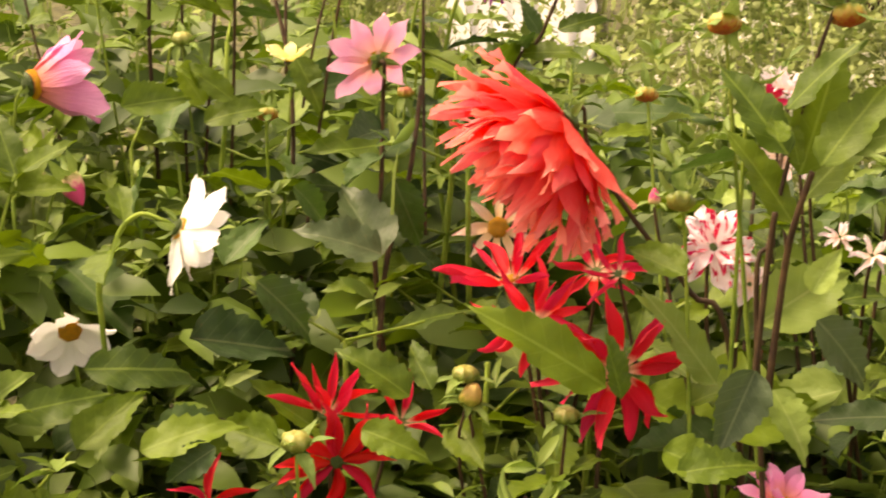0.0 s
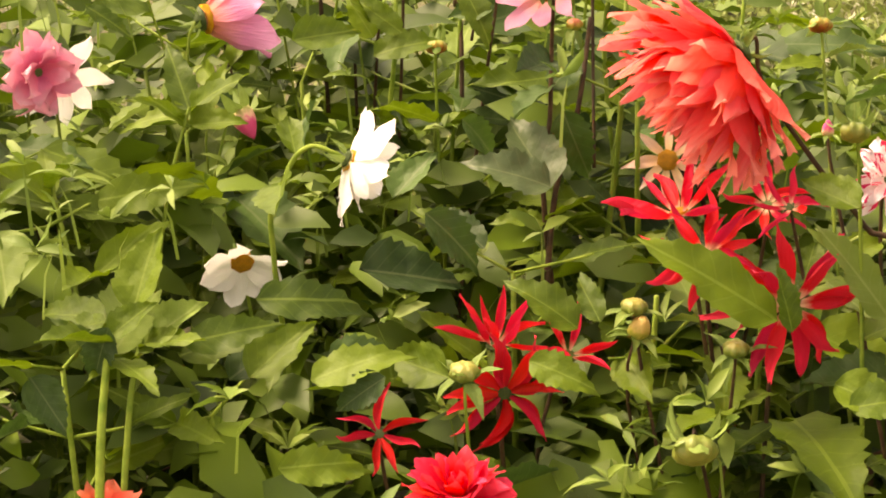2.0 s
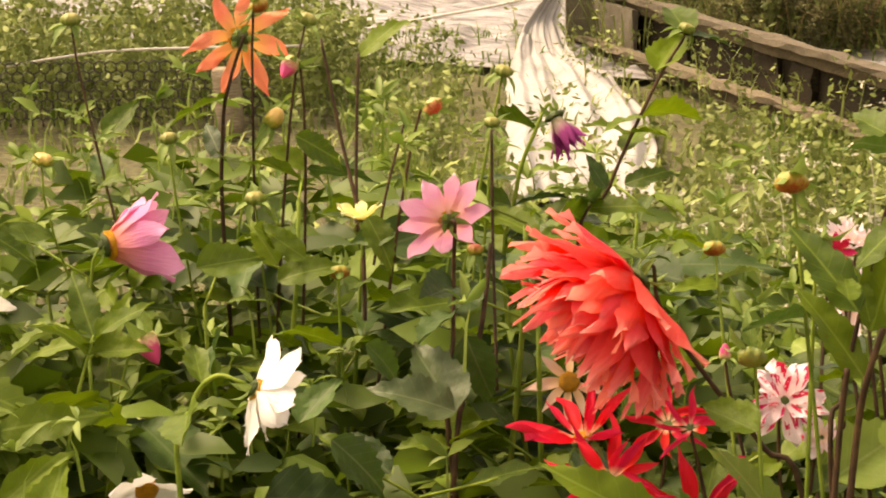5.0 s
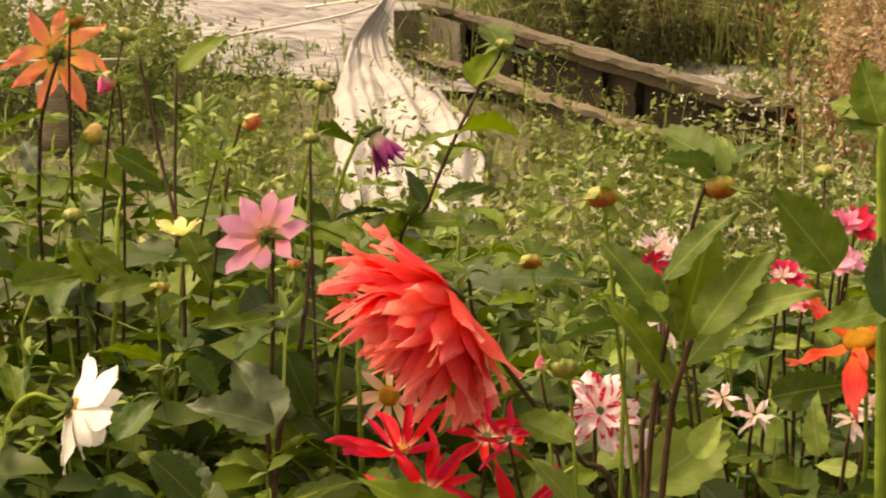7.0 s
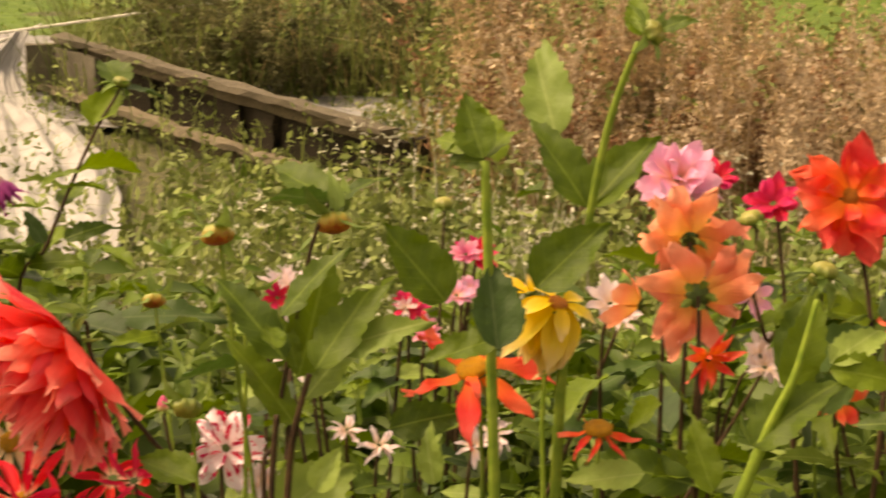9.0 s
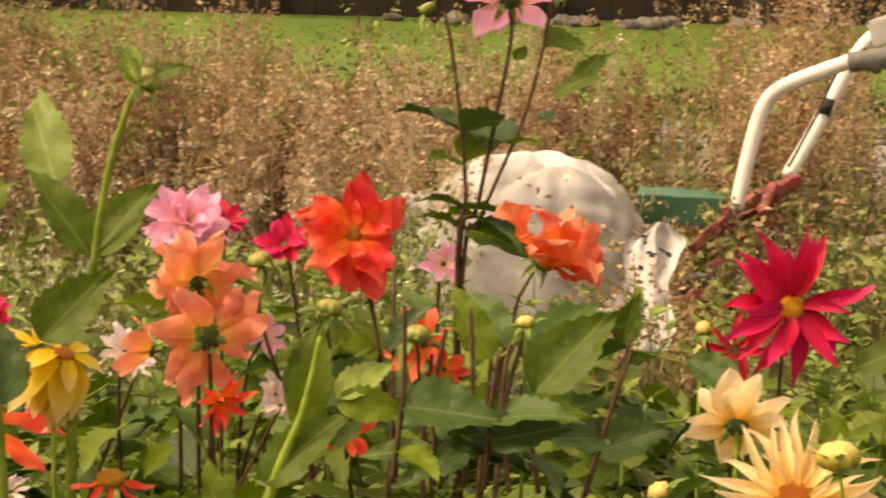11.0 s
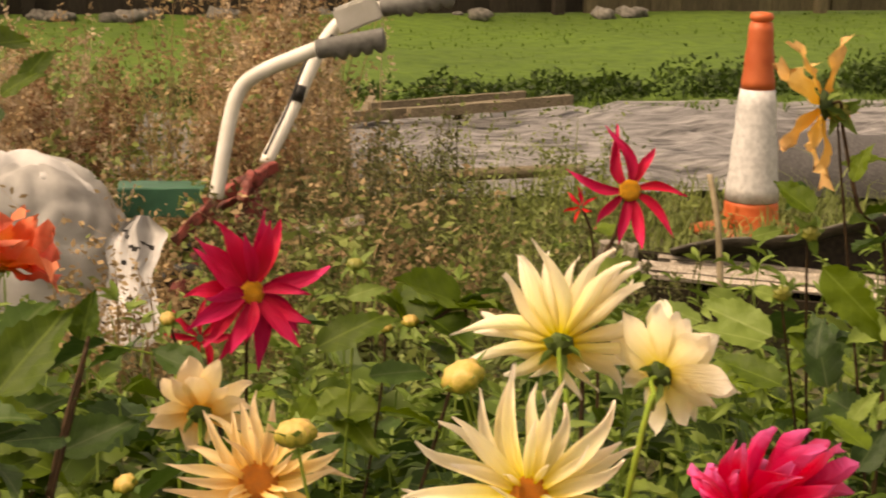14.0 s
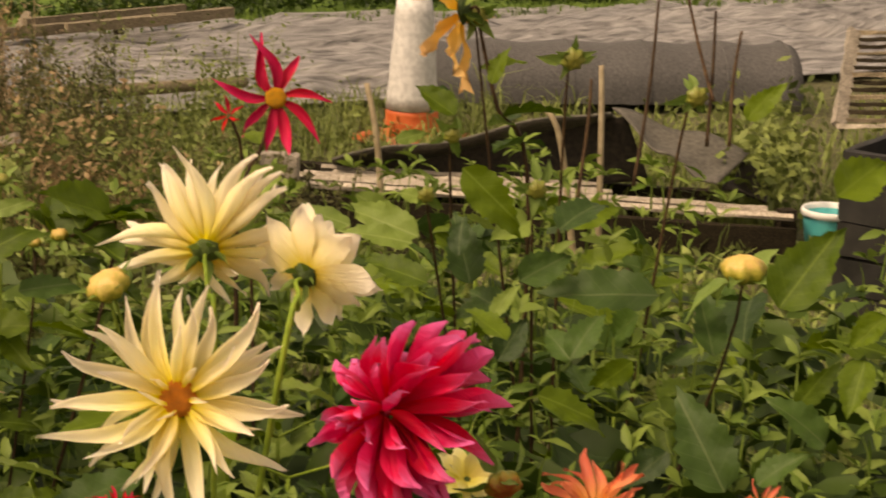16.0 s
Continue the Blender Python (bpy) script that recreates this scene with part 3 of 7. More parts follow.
def bloom(plant, place, axis, size, rows, shape, material, disc=None, disc_size=0.2, spin=0.0, mess=6, stem=True, via=(), dark=False, calyx=0.17, room=1.0, reach=0.5, sag=0.0, uneven=0.24):
    """A flower head: a green calyx with sepals, petals in rings (count, rise in degrees, length), and a disc. sag: how far the petals hang."""
    place, axis = Vector(place), Vector(axis).normalized()
    up = Z if abs(axis.z) < 0.95 else Vector((0, 1, 0))
    turn = frame_of(up - axis * up.dot(axis), axis)
    head = link("bloom", CALYX, plant, Matrix.Translation(place - plant.location) @ turn @ Matrix.Scale(size * calyx, 4))
    k = 1 / (size * calyx)
    down = turn.to_3x3().transposed() @ Vector((0, 0, -1))
    choice = petals(shape, material)
    for ring, (count, rise, length) in enumerate(rows):
        for i in range(count):
            a = spin + 360 * (i + 0.5 * (ring % 2)) / count + rng.uniform(-mess, mess)
            e = rise + rng.uniform(-mess, mess)
            at = pose(0, 0, 0, 0, 0, a) @ Matrix.Translation((0, size * 0.1 * k, size * (0.03 + 0.03 * ring) * k))
            lie = pose(0, 0, 0, 0, 0, a) @ pose(0, 0, 0, e, rng.uniform(-12, 12), 0)
            if sag:
                way = lie.to_3x3() @ Vector((0, 1, 0))
                lie = way.rotation_difference((way + down * sag * rng.uniform(0.6, 1.4)).normalized()).to_matrix().to_4x4() @ lie
            link("petal", choice[rng.randrange(9)], head, Matrix.Translation(at.translation) @ lie @ Matrix.Scale(size * length * rng.uniform(1.06 - uneven, 1.08) * 0.95 * k, 4))
    for i in range(5):
        m = pose(0, 0, 0, 0, 0, 72 * i + 20) @ Matrix.Translation((0, 0.5, -0.25)) @ pose(0, 0, 0, rng.uniform(-50, -10), 0, 0)
        link("sepal", SEPALS[i % 2], head, m @ Matrix.Scale(min(size * 0.32, 0.022) * k, 4))
    if disc:
        link("disc", DISCS[disc.name], head, Matrix.Translation((0, 0, size * 0.05 * k)) @ Matrix.Scale(size * disc_size * k, 4))
    if stem:
        stem_to(plant, place - axis * size * calyx * 0.4, axis, via, dark)
    keep(place + axis * size * 0.25, size * 0.85 * room, reach)
    return head


def bud(plant, place, axis, size, kind="green", stem=True, via=(), dark=False, open_sepals=True):
    place, axis = Vector(place), Vector(axis).normalized()
    up = Z if abs(axis.z) < 0.95 else Vector((0, 1, 0))
    turn = frame_of(up - axis * up.dot(axis), axis)
    ob = link("bud", BUDS[kind], plant, Matrix.Translation(place - plant.location) @ turn @ Matrix.Scale(size * 0.88, 4))
    for i in range(7):
        m = pose(0, 0, 0, 0, 0, 51.4 * i + rng.uniform(-12, 12)) @ Matrix.Translation((0, 0.55, -0.5)) @ pose(0, 0, 0, rng.uniform(-60, 75) if open_sepals else rng.uniform(58, 80), 0, 0)
        link("sepal", SEPALS[i % 2], ob, m @ Matrix.Scale(rng.uniform(1.1, 1.5) if not open_sepals else rng.uniform(1.4, 2.7), 4))
    if stem:
        stem_to(plant, place - axis * size * 0.6, axis, via, dark, 0.0021)
    keep(place, size * 1.3, 0.4)
    return ob


def leaf(plant, a, b, face=(0, 0, 1), kind="mid", shape=None, clear=True):
    """A leaf from its foot a to its tip b, the upper side towards face."""
    a, b = Vector(a), Vector(b)
    m = Matrix.Translation(a - plant.location) @ frame_of(b - a, face) @ Matrix.Scale((b - a).length, 4)
    link("leaf", LEAVES[kind][rng.randrange(4) if shape is None else shape], plant, m)
    if clear:
        keep(a.lerp(b, 0.55), (b - a).length * 0.25, 0.35)


def near(place):
    p = Vector(place)
    return min(PLANTS, key=lambda ob: (ob.location.x - p.x) ** 2 + (ob.location.y - p.y) ** 2)


def stalk(plant, points, r0, r1, dark=False):
    """A stem of its own line, thicker than the flower stems."""
    line = spline(points)
    link("stem", mesh_from("stem", *tube(line, r0 * (0.62 if dark else 0.85), r1 * (0.62 if dark else 0.85), 8, plant.location), STEM_DARK if dark else STEM), plant)



# ---- the setting ----
def sheet(name, corner, u, v, nu, nv, height, material, label="", category="", kind="structure", thick=0.0):
    """A sheet over the parallelogram corner + s*u + t*v, raised by height(s, t, x, y)."""
    corner, u, v = Vector(corner), Vector(u), Vector(v)
    verts, faces = [], []
    for i in range(nu + 1):
        for j in range(nv + 1):
            p = corner + u * (i / nu) + v * (j / nv)
            p.z += height(i / nu, j / nv, p.x, p.y)
            verts.append(p)
    for i in range(nu):
        for j in range(nv):
            a = i * (nv + 1) + j
            faces.append((a, a + nv + 1, a + nv + 2, a + 1))
    ob = link(name, mesh_from(name, verts, faces, material))
    return tagged(ob, label, category, "", kind)


def n3(x, y, s, o=0.0):
    return noise.noise(Vector((x * s, y * s, o)))


sheet("ground", (-60, -40, 0), (150, 0, 0), (0, 130, 0), 150, 130, lambda s, t, x, y: 0.03 * n3(x, y, 0.9) - 0.03, SOIL, "dark bare soil between the beds", "ground")
# lawn beyond the sheeting
BAND = Vector((16, -8, 0)).normalized()
ACROSS = Vector((8, 16, 0)).normalized()
LAWN_EDGE = Vector((-14, 21, 0)) - ACROSS * 2.1
sheet("lawn", LAWN_EDGE + Z * 0.01, BAND * 46 - ACROSS * 1.2, ACROSS * 12.2, 130, 70, lambda s, t, x, y: 0.05 * n3(x, y, 0.5) + 0.03 * n3(x, y, 2.5), LAWN, "mown green lawn behind the allotment", "lawn")
# strip of wrinkled sheeting on the ground
def wrinkles(s, t, x, y):
    a = noise.noise(Vector((s * 28 * 1.9, t * 2.6 * 4.2, 3.0)) + 0.7 * noise.noise_vector(Vector((x, y, 0)) * 1.3))
    b = n3(x, y, 5.0, 9.0)
    edge = min(1.0, t * 14, (1 - t) * 14)
    return 0.012 + edge * (0.03 + 0.05 * (1 - abs(a) * 2.4) + 0.016 * b + 0.03 * n3(x, y, 0.7))


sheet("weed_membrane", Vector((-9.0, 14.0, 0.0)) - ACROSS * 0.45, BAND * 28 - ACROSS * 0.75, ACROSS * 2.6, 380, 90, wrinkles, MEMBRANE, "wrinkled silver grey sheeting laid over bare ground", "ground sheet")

# fence at the far side of the lawn
def fence_line(name, start, length, material, label, height=1.7):
    fence = tagged(new(name), label, "fence", "", "structure")
    fence.location = start
    n = int(length / 0.16)
    for i in range(n):
        a = Vector(start) + BAND * (i * 0.16 + 0.08) + ACROSS * (0.02 * (i % 2))
        board_part("board", fence, material, a + Z * 0.02, a + Z * (height + rng.uniform(-0.03, 0.03)), 0.168, 0.022, BAND)
    for i in range(int(length / 2.4) + 1):
        a = Vector(start) + BAND * (i * 2.4) - ACROSS * 0.06
        board_part("post", fence, material, a, a + Z * (height + 0.08), 0.1, 0.1, BAND)
    return fence


FENCE = Vector((12.633, 11.820, 0.000))
start = FENCE - BAND * 14.0
fence_line("fence_1", start, 14.85, FENCE_WOOD, "dark brown vertical board fence behind the lawn")
fence_line("fence_2", start + BAND * 14.72, 8.2, GATE_WOOD, "weathered grey brown board fence panel")


def stuff(name, verts, faces, material, label, category, smooth=False):
    return tagged(link(name, mesh_from(name, verts, faces, material, smooth)), label, category, "", "stuff")


def blade(verts, faces, p, h, w, lean, az):
    """A bent blade of grass in two tapering lengths."""
    d, q = Vector((math.cos(az), math.sin(az), 0)), Vector((-math.sin(az), math.cos(az), 0))
    f = len(verts)
    m = p + d * lean * h * 0.35 + Z * h * 0.6
    verts += [p - q * w, p + q * w, m + q * w * 0.8, m - q * w * 0.8, p + d * lean * h + Z * h * (1 - 0.3 * lean)]
    faces += [(f, f + 1, f + 2, f + 3), (f + 3, f + 2, f + 4)]


def flake(verts, faces, p, size, r=rng):
    """A small leaf or husk: a pointed four-sided scale."""
    d = Vector((r.gauss(0, 1), r.gauss(0, 1), r.gauss(0, 0.8))).normalized()
    s = d.orthogonal().normalized()
    s.rotate(Matrix.Rotation(r.uniform(0, 6.28), 3, d))
    f = len(verts)
    verts += [p, p + d * size * 0.5 + s * size * 0.24, p + d * size, p + d * size * 0.5 - s * size * 0.24]
    faces += [(f, f + 1, f + 2, f + 3)]


def polar(az, r):
    a = radians(az)
    return Vector((-math.sin(a) * r, math.cos(a) * r, 0))


# short lawn grass, taller at its edge
v, f = [], []
for i in range(30000):
    q = rng.uniform(4, 38)
    p = LAWN_EDGE + BAND * q + ACROSS * (rng.random() ** 1.5 * 10.8 - 0.026 * q)
    blade(v, f, p, rng.uniform(0.015, 0.045), 0.006, rng.uniform(0.5, 1.4), rng.uniform(0, 6.28))
for i in range(7000):
    q = rng.uniform(4, 38)
    p = LAWN_EDGE + BAND * q + ACROSS * (rng.uniform(-0.12, 0.3) - 0.026 * q)
    blade(v, f, p, rng.uniform(0.06, 0.16), 0.007, rng.uniform(0.3, 1.2), rng.uniform(0, 6.28))
stuff("lawn_grass", v, f, BLADE, "fine green grass blades of the lawn", "grass")

# rough grass and weeds round the cone's foot
v, f = [], []
for i in range(520):
    a, q = rng.uniform(0, 6.28), 0.2 + 0.45 * rng.random()
    p = Vector((6.176 + math.cos(a) * q, 4.383 + math.sin(a) * q, 0.0))
    blade(v, f, p, rng.uniform(0.08, 0.2), 0.004, rng.uniform(0.2, 1.0), rng.uniform(0, 6.28))
stuff("cone_grass", v, f, WEED, "rough grass growing round the traffic cone", "grass")

# low leafy plants along the lawn's edge
v, f = [], []
edge = Vector((8.444, 7.427, 0.000))
for k in range(64):
    c = edge + BAND * (rng.uniform(-2.6, 4.4)) + ACROSS * rng.uniform(0.05, 0.5)
    h = rng.uniform(0.1, 0.22) * (1.5 if 0.6 < (c - edge).dot(BAND) < 2.6 else 1.0)
    for i in range(190):
        a, q = rng.uniform(0, 6.28), rng.random() ** 0.5
        p = c + Vector((math.cos(a) * q * 0.24, math.sin(a) * q * 0.24, h * rng.uniform(0.05, 1.0) * (1.1 - q * 0.7)))
        flake(v, f, p, rng.uniform(0.03, 0.065))
stuff("edge_plants", v, f, UNDER_DARK, "low dark green leafy plants edging the lawn", "plants")

# stones and rubble at the foot of the fence
for i in range(34):
    p = FENCE + BAND * rng.uniform(-6.0, 1.2) - ACROSS * rng.uniform(0.15, 0.5)
    bm = bmesh.new()
    bmesh.ops.create_icosphere(bm, subdivisions=2, radius=rng.uniform(0.04, 0.13))
    for q in bm.verts:
        q.co *= 1 + 0.75 * noise.noise(q.co * 14 + Vector((i, 0, 0)))
        q.co.z *= 0.6
    ob = part("stone", bm, STONE, None)
    ob.location = p + Z * 0.04
    tagged(ob, "pale grey stone at the foot of the fence", "stone", "stones along the fence")



# ---- traffic cone ----
def traffic_cone(place, h):
    cone = thing("traffic_cone", place, "faded orange traffic cone with a scuffed white sleeve", "traffic cone")
    r = lambda z: h * (0.132 - 0.085 * z / h)
    bm = bmesh.new()
    bmesh.ops.create_cube(bm, size=1)
    bmesh.ops.scale(bm, vec=(h * 0.42, h * 0.42, 0.035), verts=bm.verts)
    bmesh.ops.translate(bm, vec=(0, 0, 0.018), verts=bm.verts)
    bmesh.ops.bevel(bm, geom=bm.edges[:], offset=0.012, segments=2, affect="EDGES")
    part("base", bm, CONE_ORANGE, cone)
    for name, a, b, m, out in (("lower_band", 0.03, 0.16, CONE_ORANGE, 0), ("sleeve", 0.16, 0.66, CONE_WHITE, 0.003), ("upper_body", 0.66, 0.955, CONE_ORANGE, 0)):
        prof = [(r(a * h + (b - a) * h * i / 8) + out + 0.002 * math.sin(i * 2.1), a * h + (b - a) * h * i / 8) for i in range(9)]
        link(name, mesh_from(name, *lathe(prof, 28), m), cone)
    link("tip", mesh_from("tip", *lathe([(0.038 * h, 0.945 * h), (0.034 * h, 0.955 * h), (0.05 * h, 0.965 * h), (0.054 * h, 0.98 * h), (0.046 * h, 0.995 * h), (0.02 * h, h)], 20), CONE_ORANGE), cone)
    return cone


traffic_cone((6.176, 4.383, 0.000), 0.9)


# ---- two-wheeled cultivator ----
def cultivator():
    foot = Vector((3.553, 4.623, 0.000))
    c = thing("garden_cultivator", foot, "old red garden cultivator with cream handlebars among weeds", "cultivator")
    near = [(3.611, 4.571, 0.417), (3.661, 4.583, 0.603), (3.705, 4.586, 0.740), (3.745, 4.547, 0.799), (3.807, 4.485, 0.842), (3.889, 4.410, 0.889)]
    far = [(3.966, 4.764, 0.468), (4.046, 4.762, 0.586), (4.126, 4.761, 0.715), (4.205, 4.752, 0.855), (4.273, 4.723, 0.940), (4.367, 4.637, 0.978)]
    for pts in (near, far):
        line = spline(pts, 8)
        for k in range(14):
            line = [line[0]] + [(line[i - 1] + line[i] * 2 + line[i + 1]) / 4 for i in range(1, len(line) - 1)] + [line[-1]]
        link("handlebar", mesh_from("handlebar", *tube(line, 0.0235, 0.0235, 16, c.location), ENAMEL), c)
    for a, b in (((3.884, 4.413, 0.886), (4.035, 4.260, 0.930)), ((4.363, 4.639, 0.976), (4.509, 4.441, 1.034))):
        a, b = Vector(a), Vector(b)
        d = (b - a).normalized()
        verts, faces = [], []
        n = 60
        u = d.cross(Z).normalized()
        dn = u.cross(d)
        for i in range(n + 1):
            s = i / n
            p = a.lerp(b, s)
            r = 0.029 - (0.006 if i in (0, n) else 0)
            for k in range(12):
                q = 2 * math.pi * k / 12
                low = max(0, -math.sin(q)) * (0.02 * abs(math.cos(s * math.pi * 5.5)) ** 0.6 if s > 0.22 else 0.004)
                verts.append(p + u * math.cos(q) * r - dn * -1 * math.sin(q) * (r + low) - c.location)
        for i in range(n):
            for k in range(12):
                x, y = i * 12 + k, i * 12 + (k + 1) % 12
                faces.append((x, x + 12, y + 12, y))
        faces += [tuple(range(12)), tuple(n * 12 + k for k in reversed(range(12)))]
        link("grip", mesh_from("grip", verts, faces, GRIP), c, None, "grey ribbed rubber grip")
    # throttle bracket
    bm = bmesh.new()
    board(bm, Vector((4.197, 4.676, 0.933)) - foot, Vector((4.304, 4.586, 0.992)) - foot, 0.09, 0.05, cuts=3, wear=0.003)
    bmesh.ops.bevel(bm, geom=bm.edges[:], offset=0.008, segments=2, affect="EDGES")
    part("bracket", bm, ENAMEL, c, "cream throttle bracket", smooth=False)
    rod("strap", [(4.084, 4.763, 0.698), (4.113, 4.738, 0.688)], 0.031, 0.031, BLACK, c, 10, False)
    rod("cable", [(4.170, 4.661, 0.894), (4.094, 4.698, 0.819), (4.025, 4.711, 0.671), (3.938, 4.731, 0.504)], 0.005, 0.005, BLACK, c, 6)
    # red frame and gearbox
    for a, b, wd in (((3.644, 4.666, 0.387), (3.933, 4.664, 0.476), 0.05), ((3.636, 4.611, 0.397), (3.550, 4.704, 0.264), 0.045), ((3.762, 4.640, 0.383), (3.930, 4.542, 0.255), 0.06), ((3.776, 4.703, 0.418), (3.860, 4.647, 0.448), 0.06), ((3.693, 4.683, 0.349), (3.942, 4.712, 0.445), 0.03), ((3.687, 4.752, 0.353), (3.824, 4.682, 0.237), 0.035), ((3.828, 4.664, 0.420), (3.840, 4.614, 0.267), 0.03), ((3.711, 4.602, 0.339), (3.871, 4.495, 0.294), 0.03), ((3.734, 4.598, 0.389), (3.805, 4.632, 0.477), 0.025)):
        bm = bmesh.new()
        board(bm, Vector(a) - foot, Vector(b) - foot, wd * 0.8, 0.03, wear=0.006, cuts=8)
        bmesh.ops.bevel(bm, geom=bm.edges[:], offset=0.004, segments=1, affect="EDGES")
        part("frame_bar", bm, RED_STEEL, c, smooth=False)
    bm = bmesh.new()
    bmesh.ops.create_uvsphere(bm, u_segments=14, v_segments=9, radius=0.09)
    bmesh.ops.scale(bm, vec=(1.3, 0.8, 0.7), verts=bm.verts)
    bmesh.ops.translate(bm, vec=Vector((3.756, 4.774, 0.151)) - foot, verts=bm.verts)
    part("gearbox", bm, RED_STEEL, c)
    bm = bmesh.new()
    board(bm, Vector((3.593, 5.078, 0.343)) - foot, Vector((3.824, 4.902, 0.342)) - foot, 0.1, 0.14, wear=0.002)
    bmesh.ops.bevel(bm, geom=bm.edges[:], offset=0.004, segments=1, affect="EDGES")
    part("engine_cowl", bm, GREEN_STEEL, c, "dark green engine cowl", smooth=False)
    board_part("lever", c, PALE_WOOD, (3.679, 4.248, 0.361), (3.772, 4.063, 0.412), 0.03, 0.03, label="pale wooden lever")
    for px_, d in ((((3.523, 4.616, 0.099)), 0), (((3.804, 4.896, 0.023)), 0)):
        p = Vector(px_) - foot
        p.z = 0.11
        ring = [p + Vector((0.788, -0.616, 0)) * 0.085 * math.cos(q) + Z * 0.085 * math.sin(q) for q in (2 * math.pi * k / 20 for k in range(21))]
        w_ = link("wheel", mesh_from("wheel", *tube(ring, 0.022, 0.022, 8), BLACK), c)
        hub = [p - Vector((0.616, 0.788, 0)) * 0.04, p + Vector((0.616, 0.788, 0)) * 0.04]
        link("hub", mesh_from("hub", *tube(hub, 0.06, 0.06, 12), RED_STEEL), w_)
    return c


cultivator()


# ---- big white bag with a folded skirt ----
def heap(name, centre, rx, ry, h, material, seed, turn_deg=0.0, cat="bag", label="", crease=0.05):
    centre = Vector(centre)
    verts, faces = [], []
    nu, nv = 110, 44
    for j in range(nv + 1):
        s = j / nv
        el = s * math.pi / 2
        for i in range(nu):
            a = 2 * math.pi * i / nu
            rr = math.cos(el) ** 0.62
            p = Vector((rx * rr * math.cos(a), ry * rr * math.sin(a), h * math.sin(el) ** 0.92))
            fold = noise.noise(Vector((math.cos(a) * 2.4, math.sin(a) * 2.4, s * 1.1 + seed)) * 1.6)
            fold *= min(1.0, 2.5 * (1 - s))
            fine = noise.noise(p * 9 + Vector((seed, 0, 0)))
            sharp = abs(noise.noise(p * 6 + Vector((seed, 3, 0))))
            p *= 1 + crease * 1.3 * (abs(fold) - 0.15) + crease * 0.3 * fine - crease * 2.6 * max(0, 0.2 - sharp)
            verts.append(p)
    for j in range(nv):
        for i in range(nu):
            a, b = j * nu + i, j * nu + (i + 1) % nu
            faces.append((a, b, b + nu, a + nu))
    ob = link(name, mesh_from(name, verts, faces, material), None, Matrix.Translation(centre) @ pose(0, 0, 0, 0, 0, turn_deg))
    return tagged(ob, label, cat)


bag = thing("builders_bag", (3.253, 5.188, 0.000), "bulging grey white bag under a white plastic hood in weeds", "bag")
bag.rotation_euler = (0, 0, radians(-37))
# body in the greyed white that paints its front as shaded
body = heap("body", (0, 0, 0), 0.405, 0.3, 0.51, BAG_SHADED, 2.0, 0.0, "")
body.parent = bag
# hood: a crumpled sheet arched over the bag, open to the front
verts, faces = [], []
for i in range(61):
    a = math.pi * i / 60
    for j in range(25):
        t = j / 24
        c, q = math.cos(a), math.sin(a)
        puff = 1.02 - 0.11 * max(0.0, 1 - t / 0.38) ** 2 + 0.05 * noise.noise(Vector((c * 3, q * 3, t * 2))) - 0.07 * max(0, 0.22 - abs(noise.noise(Vector((c * 4, q * 4, t * 3 + 7))))) * 2 - 0.12 * t * t 
        y = -0.13 - 0.05 * noise.noise(Vector((c * 5, q * 4, 1))) + 0.34 * t
        verts.append((0.415 * puff * c, y, 0.525 * puff * q ** 0.85))
for i in range(60):
    for j in range(24):
        k = i * 25 + j
        faces.append((k, k + 1, k + 26, k + 25))
hood = link("hood", mesh_from("hood", verts, faces, BAGGED), bag, None, "crumpled white plastic hood")
hood.modifiers.new("thick", "SOLIDIFY").thickness = 0.006
heap("white_sack", (3.043, 5.590, 0.000), 0.22, 0.17, 0.33, BAGGED, 5.0, -30, "sack", "crumpled white sack leaning beside the big bag")
skirt_a, skirt_b = Vector((3.309, 4.540, 0.406)), Vector((2.977, 4.203, 0.125))
verts, faces = [], []
for i in range(41):
    s = i / 40
    half = (0.062 + 0.045 * (1 - s) + 0.015 * math.sin(9 * s)) * min(1.0, (1.06 - s) * 5)
    for j in range(31):
        t = j / 30 * 2 - 1
        fold = 0.02 * math.sin(t * 5 + 2 * s) + 0.03 * noise.noise(Vector((t * 2.5, s * 3, 1.0))) + 0.012 * noise.noise(Vector((t * 8, s * 7, 4.0)))
        verts.append(skirt_b.lerp(skirt_a, s) + Vector((0.788, -0.616, 0)) * (t * half + 0.02 * noise.noise(Vector((s * 5, 0, t)))) + Vector((-0.616, -0.788, 0.3)) * fold)
for i in range(40):
    for j in range(30):
        k = i * 31 + j
        faces.append((k, k + 1, k + 32, k + 31))
cover = tagged(link("plastic_cover", mesh_from("plastic_cover", verts, faces, BAGGED)), "crumpled dirty white plastic cover hanging to the ground", "plastic sheet")
for k in range(16):
    i, j = rng.randint(6, 36), rng.randint(4, 26)
    c, w, h = verts[i * 31 + j] + Vector((-0.616, -0.788, 0.3)) * 0.006, rng.uniform(0.006, 0.014), rng.uniform(0.003, 0.007)
    a, b = Vector((0.788, -0.616, rng.uniform(-0.4, 0.4))) * w, Vector((0.2, 0.2, 1)) * h
    o = Vector((-0.616, -0.788, 0.3)) * 0.002
    link("printed_mark", mesh_from("printed_mark", [c - a - b, c + a - b, c + a + b, c - a + b, c - a - b - o, c + a - b - o, c + a + b - o, c - a + b - o], [(0, 1, 2, 3), (7, 6, 5, 4), (0, 4, 5, 1), (1, 5, 6, 2), (2, 6, 7, 3), (3, 7, 4, 0)], BLACK, False), cover, None, "faded black printed mark")

# ---- raised bed of old boards, with fleece beside it ----
bed_a, bed_b = Vector((0.363, 9.037, 0.020)), Vector((1.411, 6.481, 0.220))
bed_b.z = 0.02
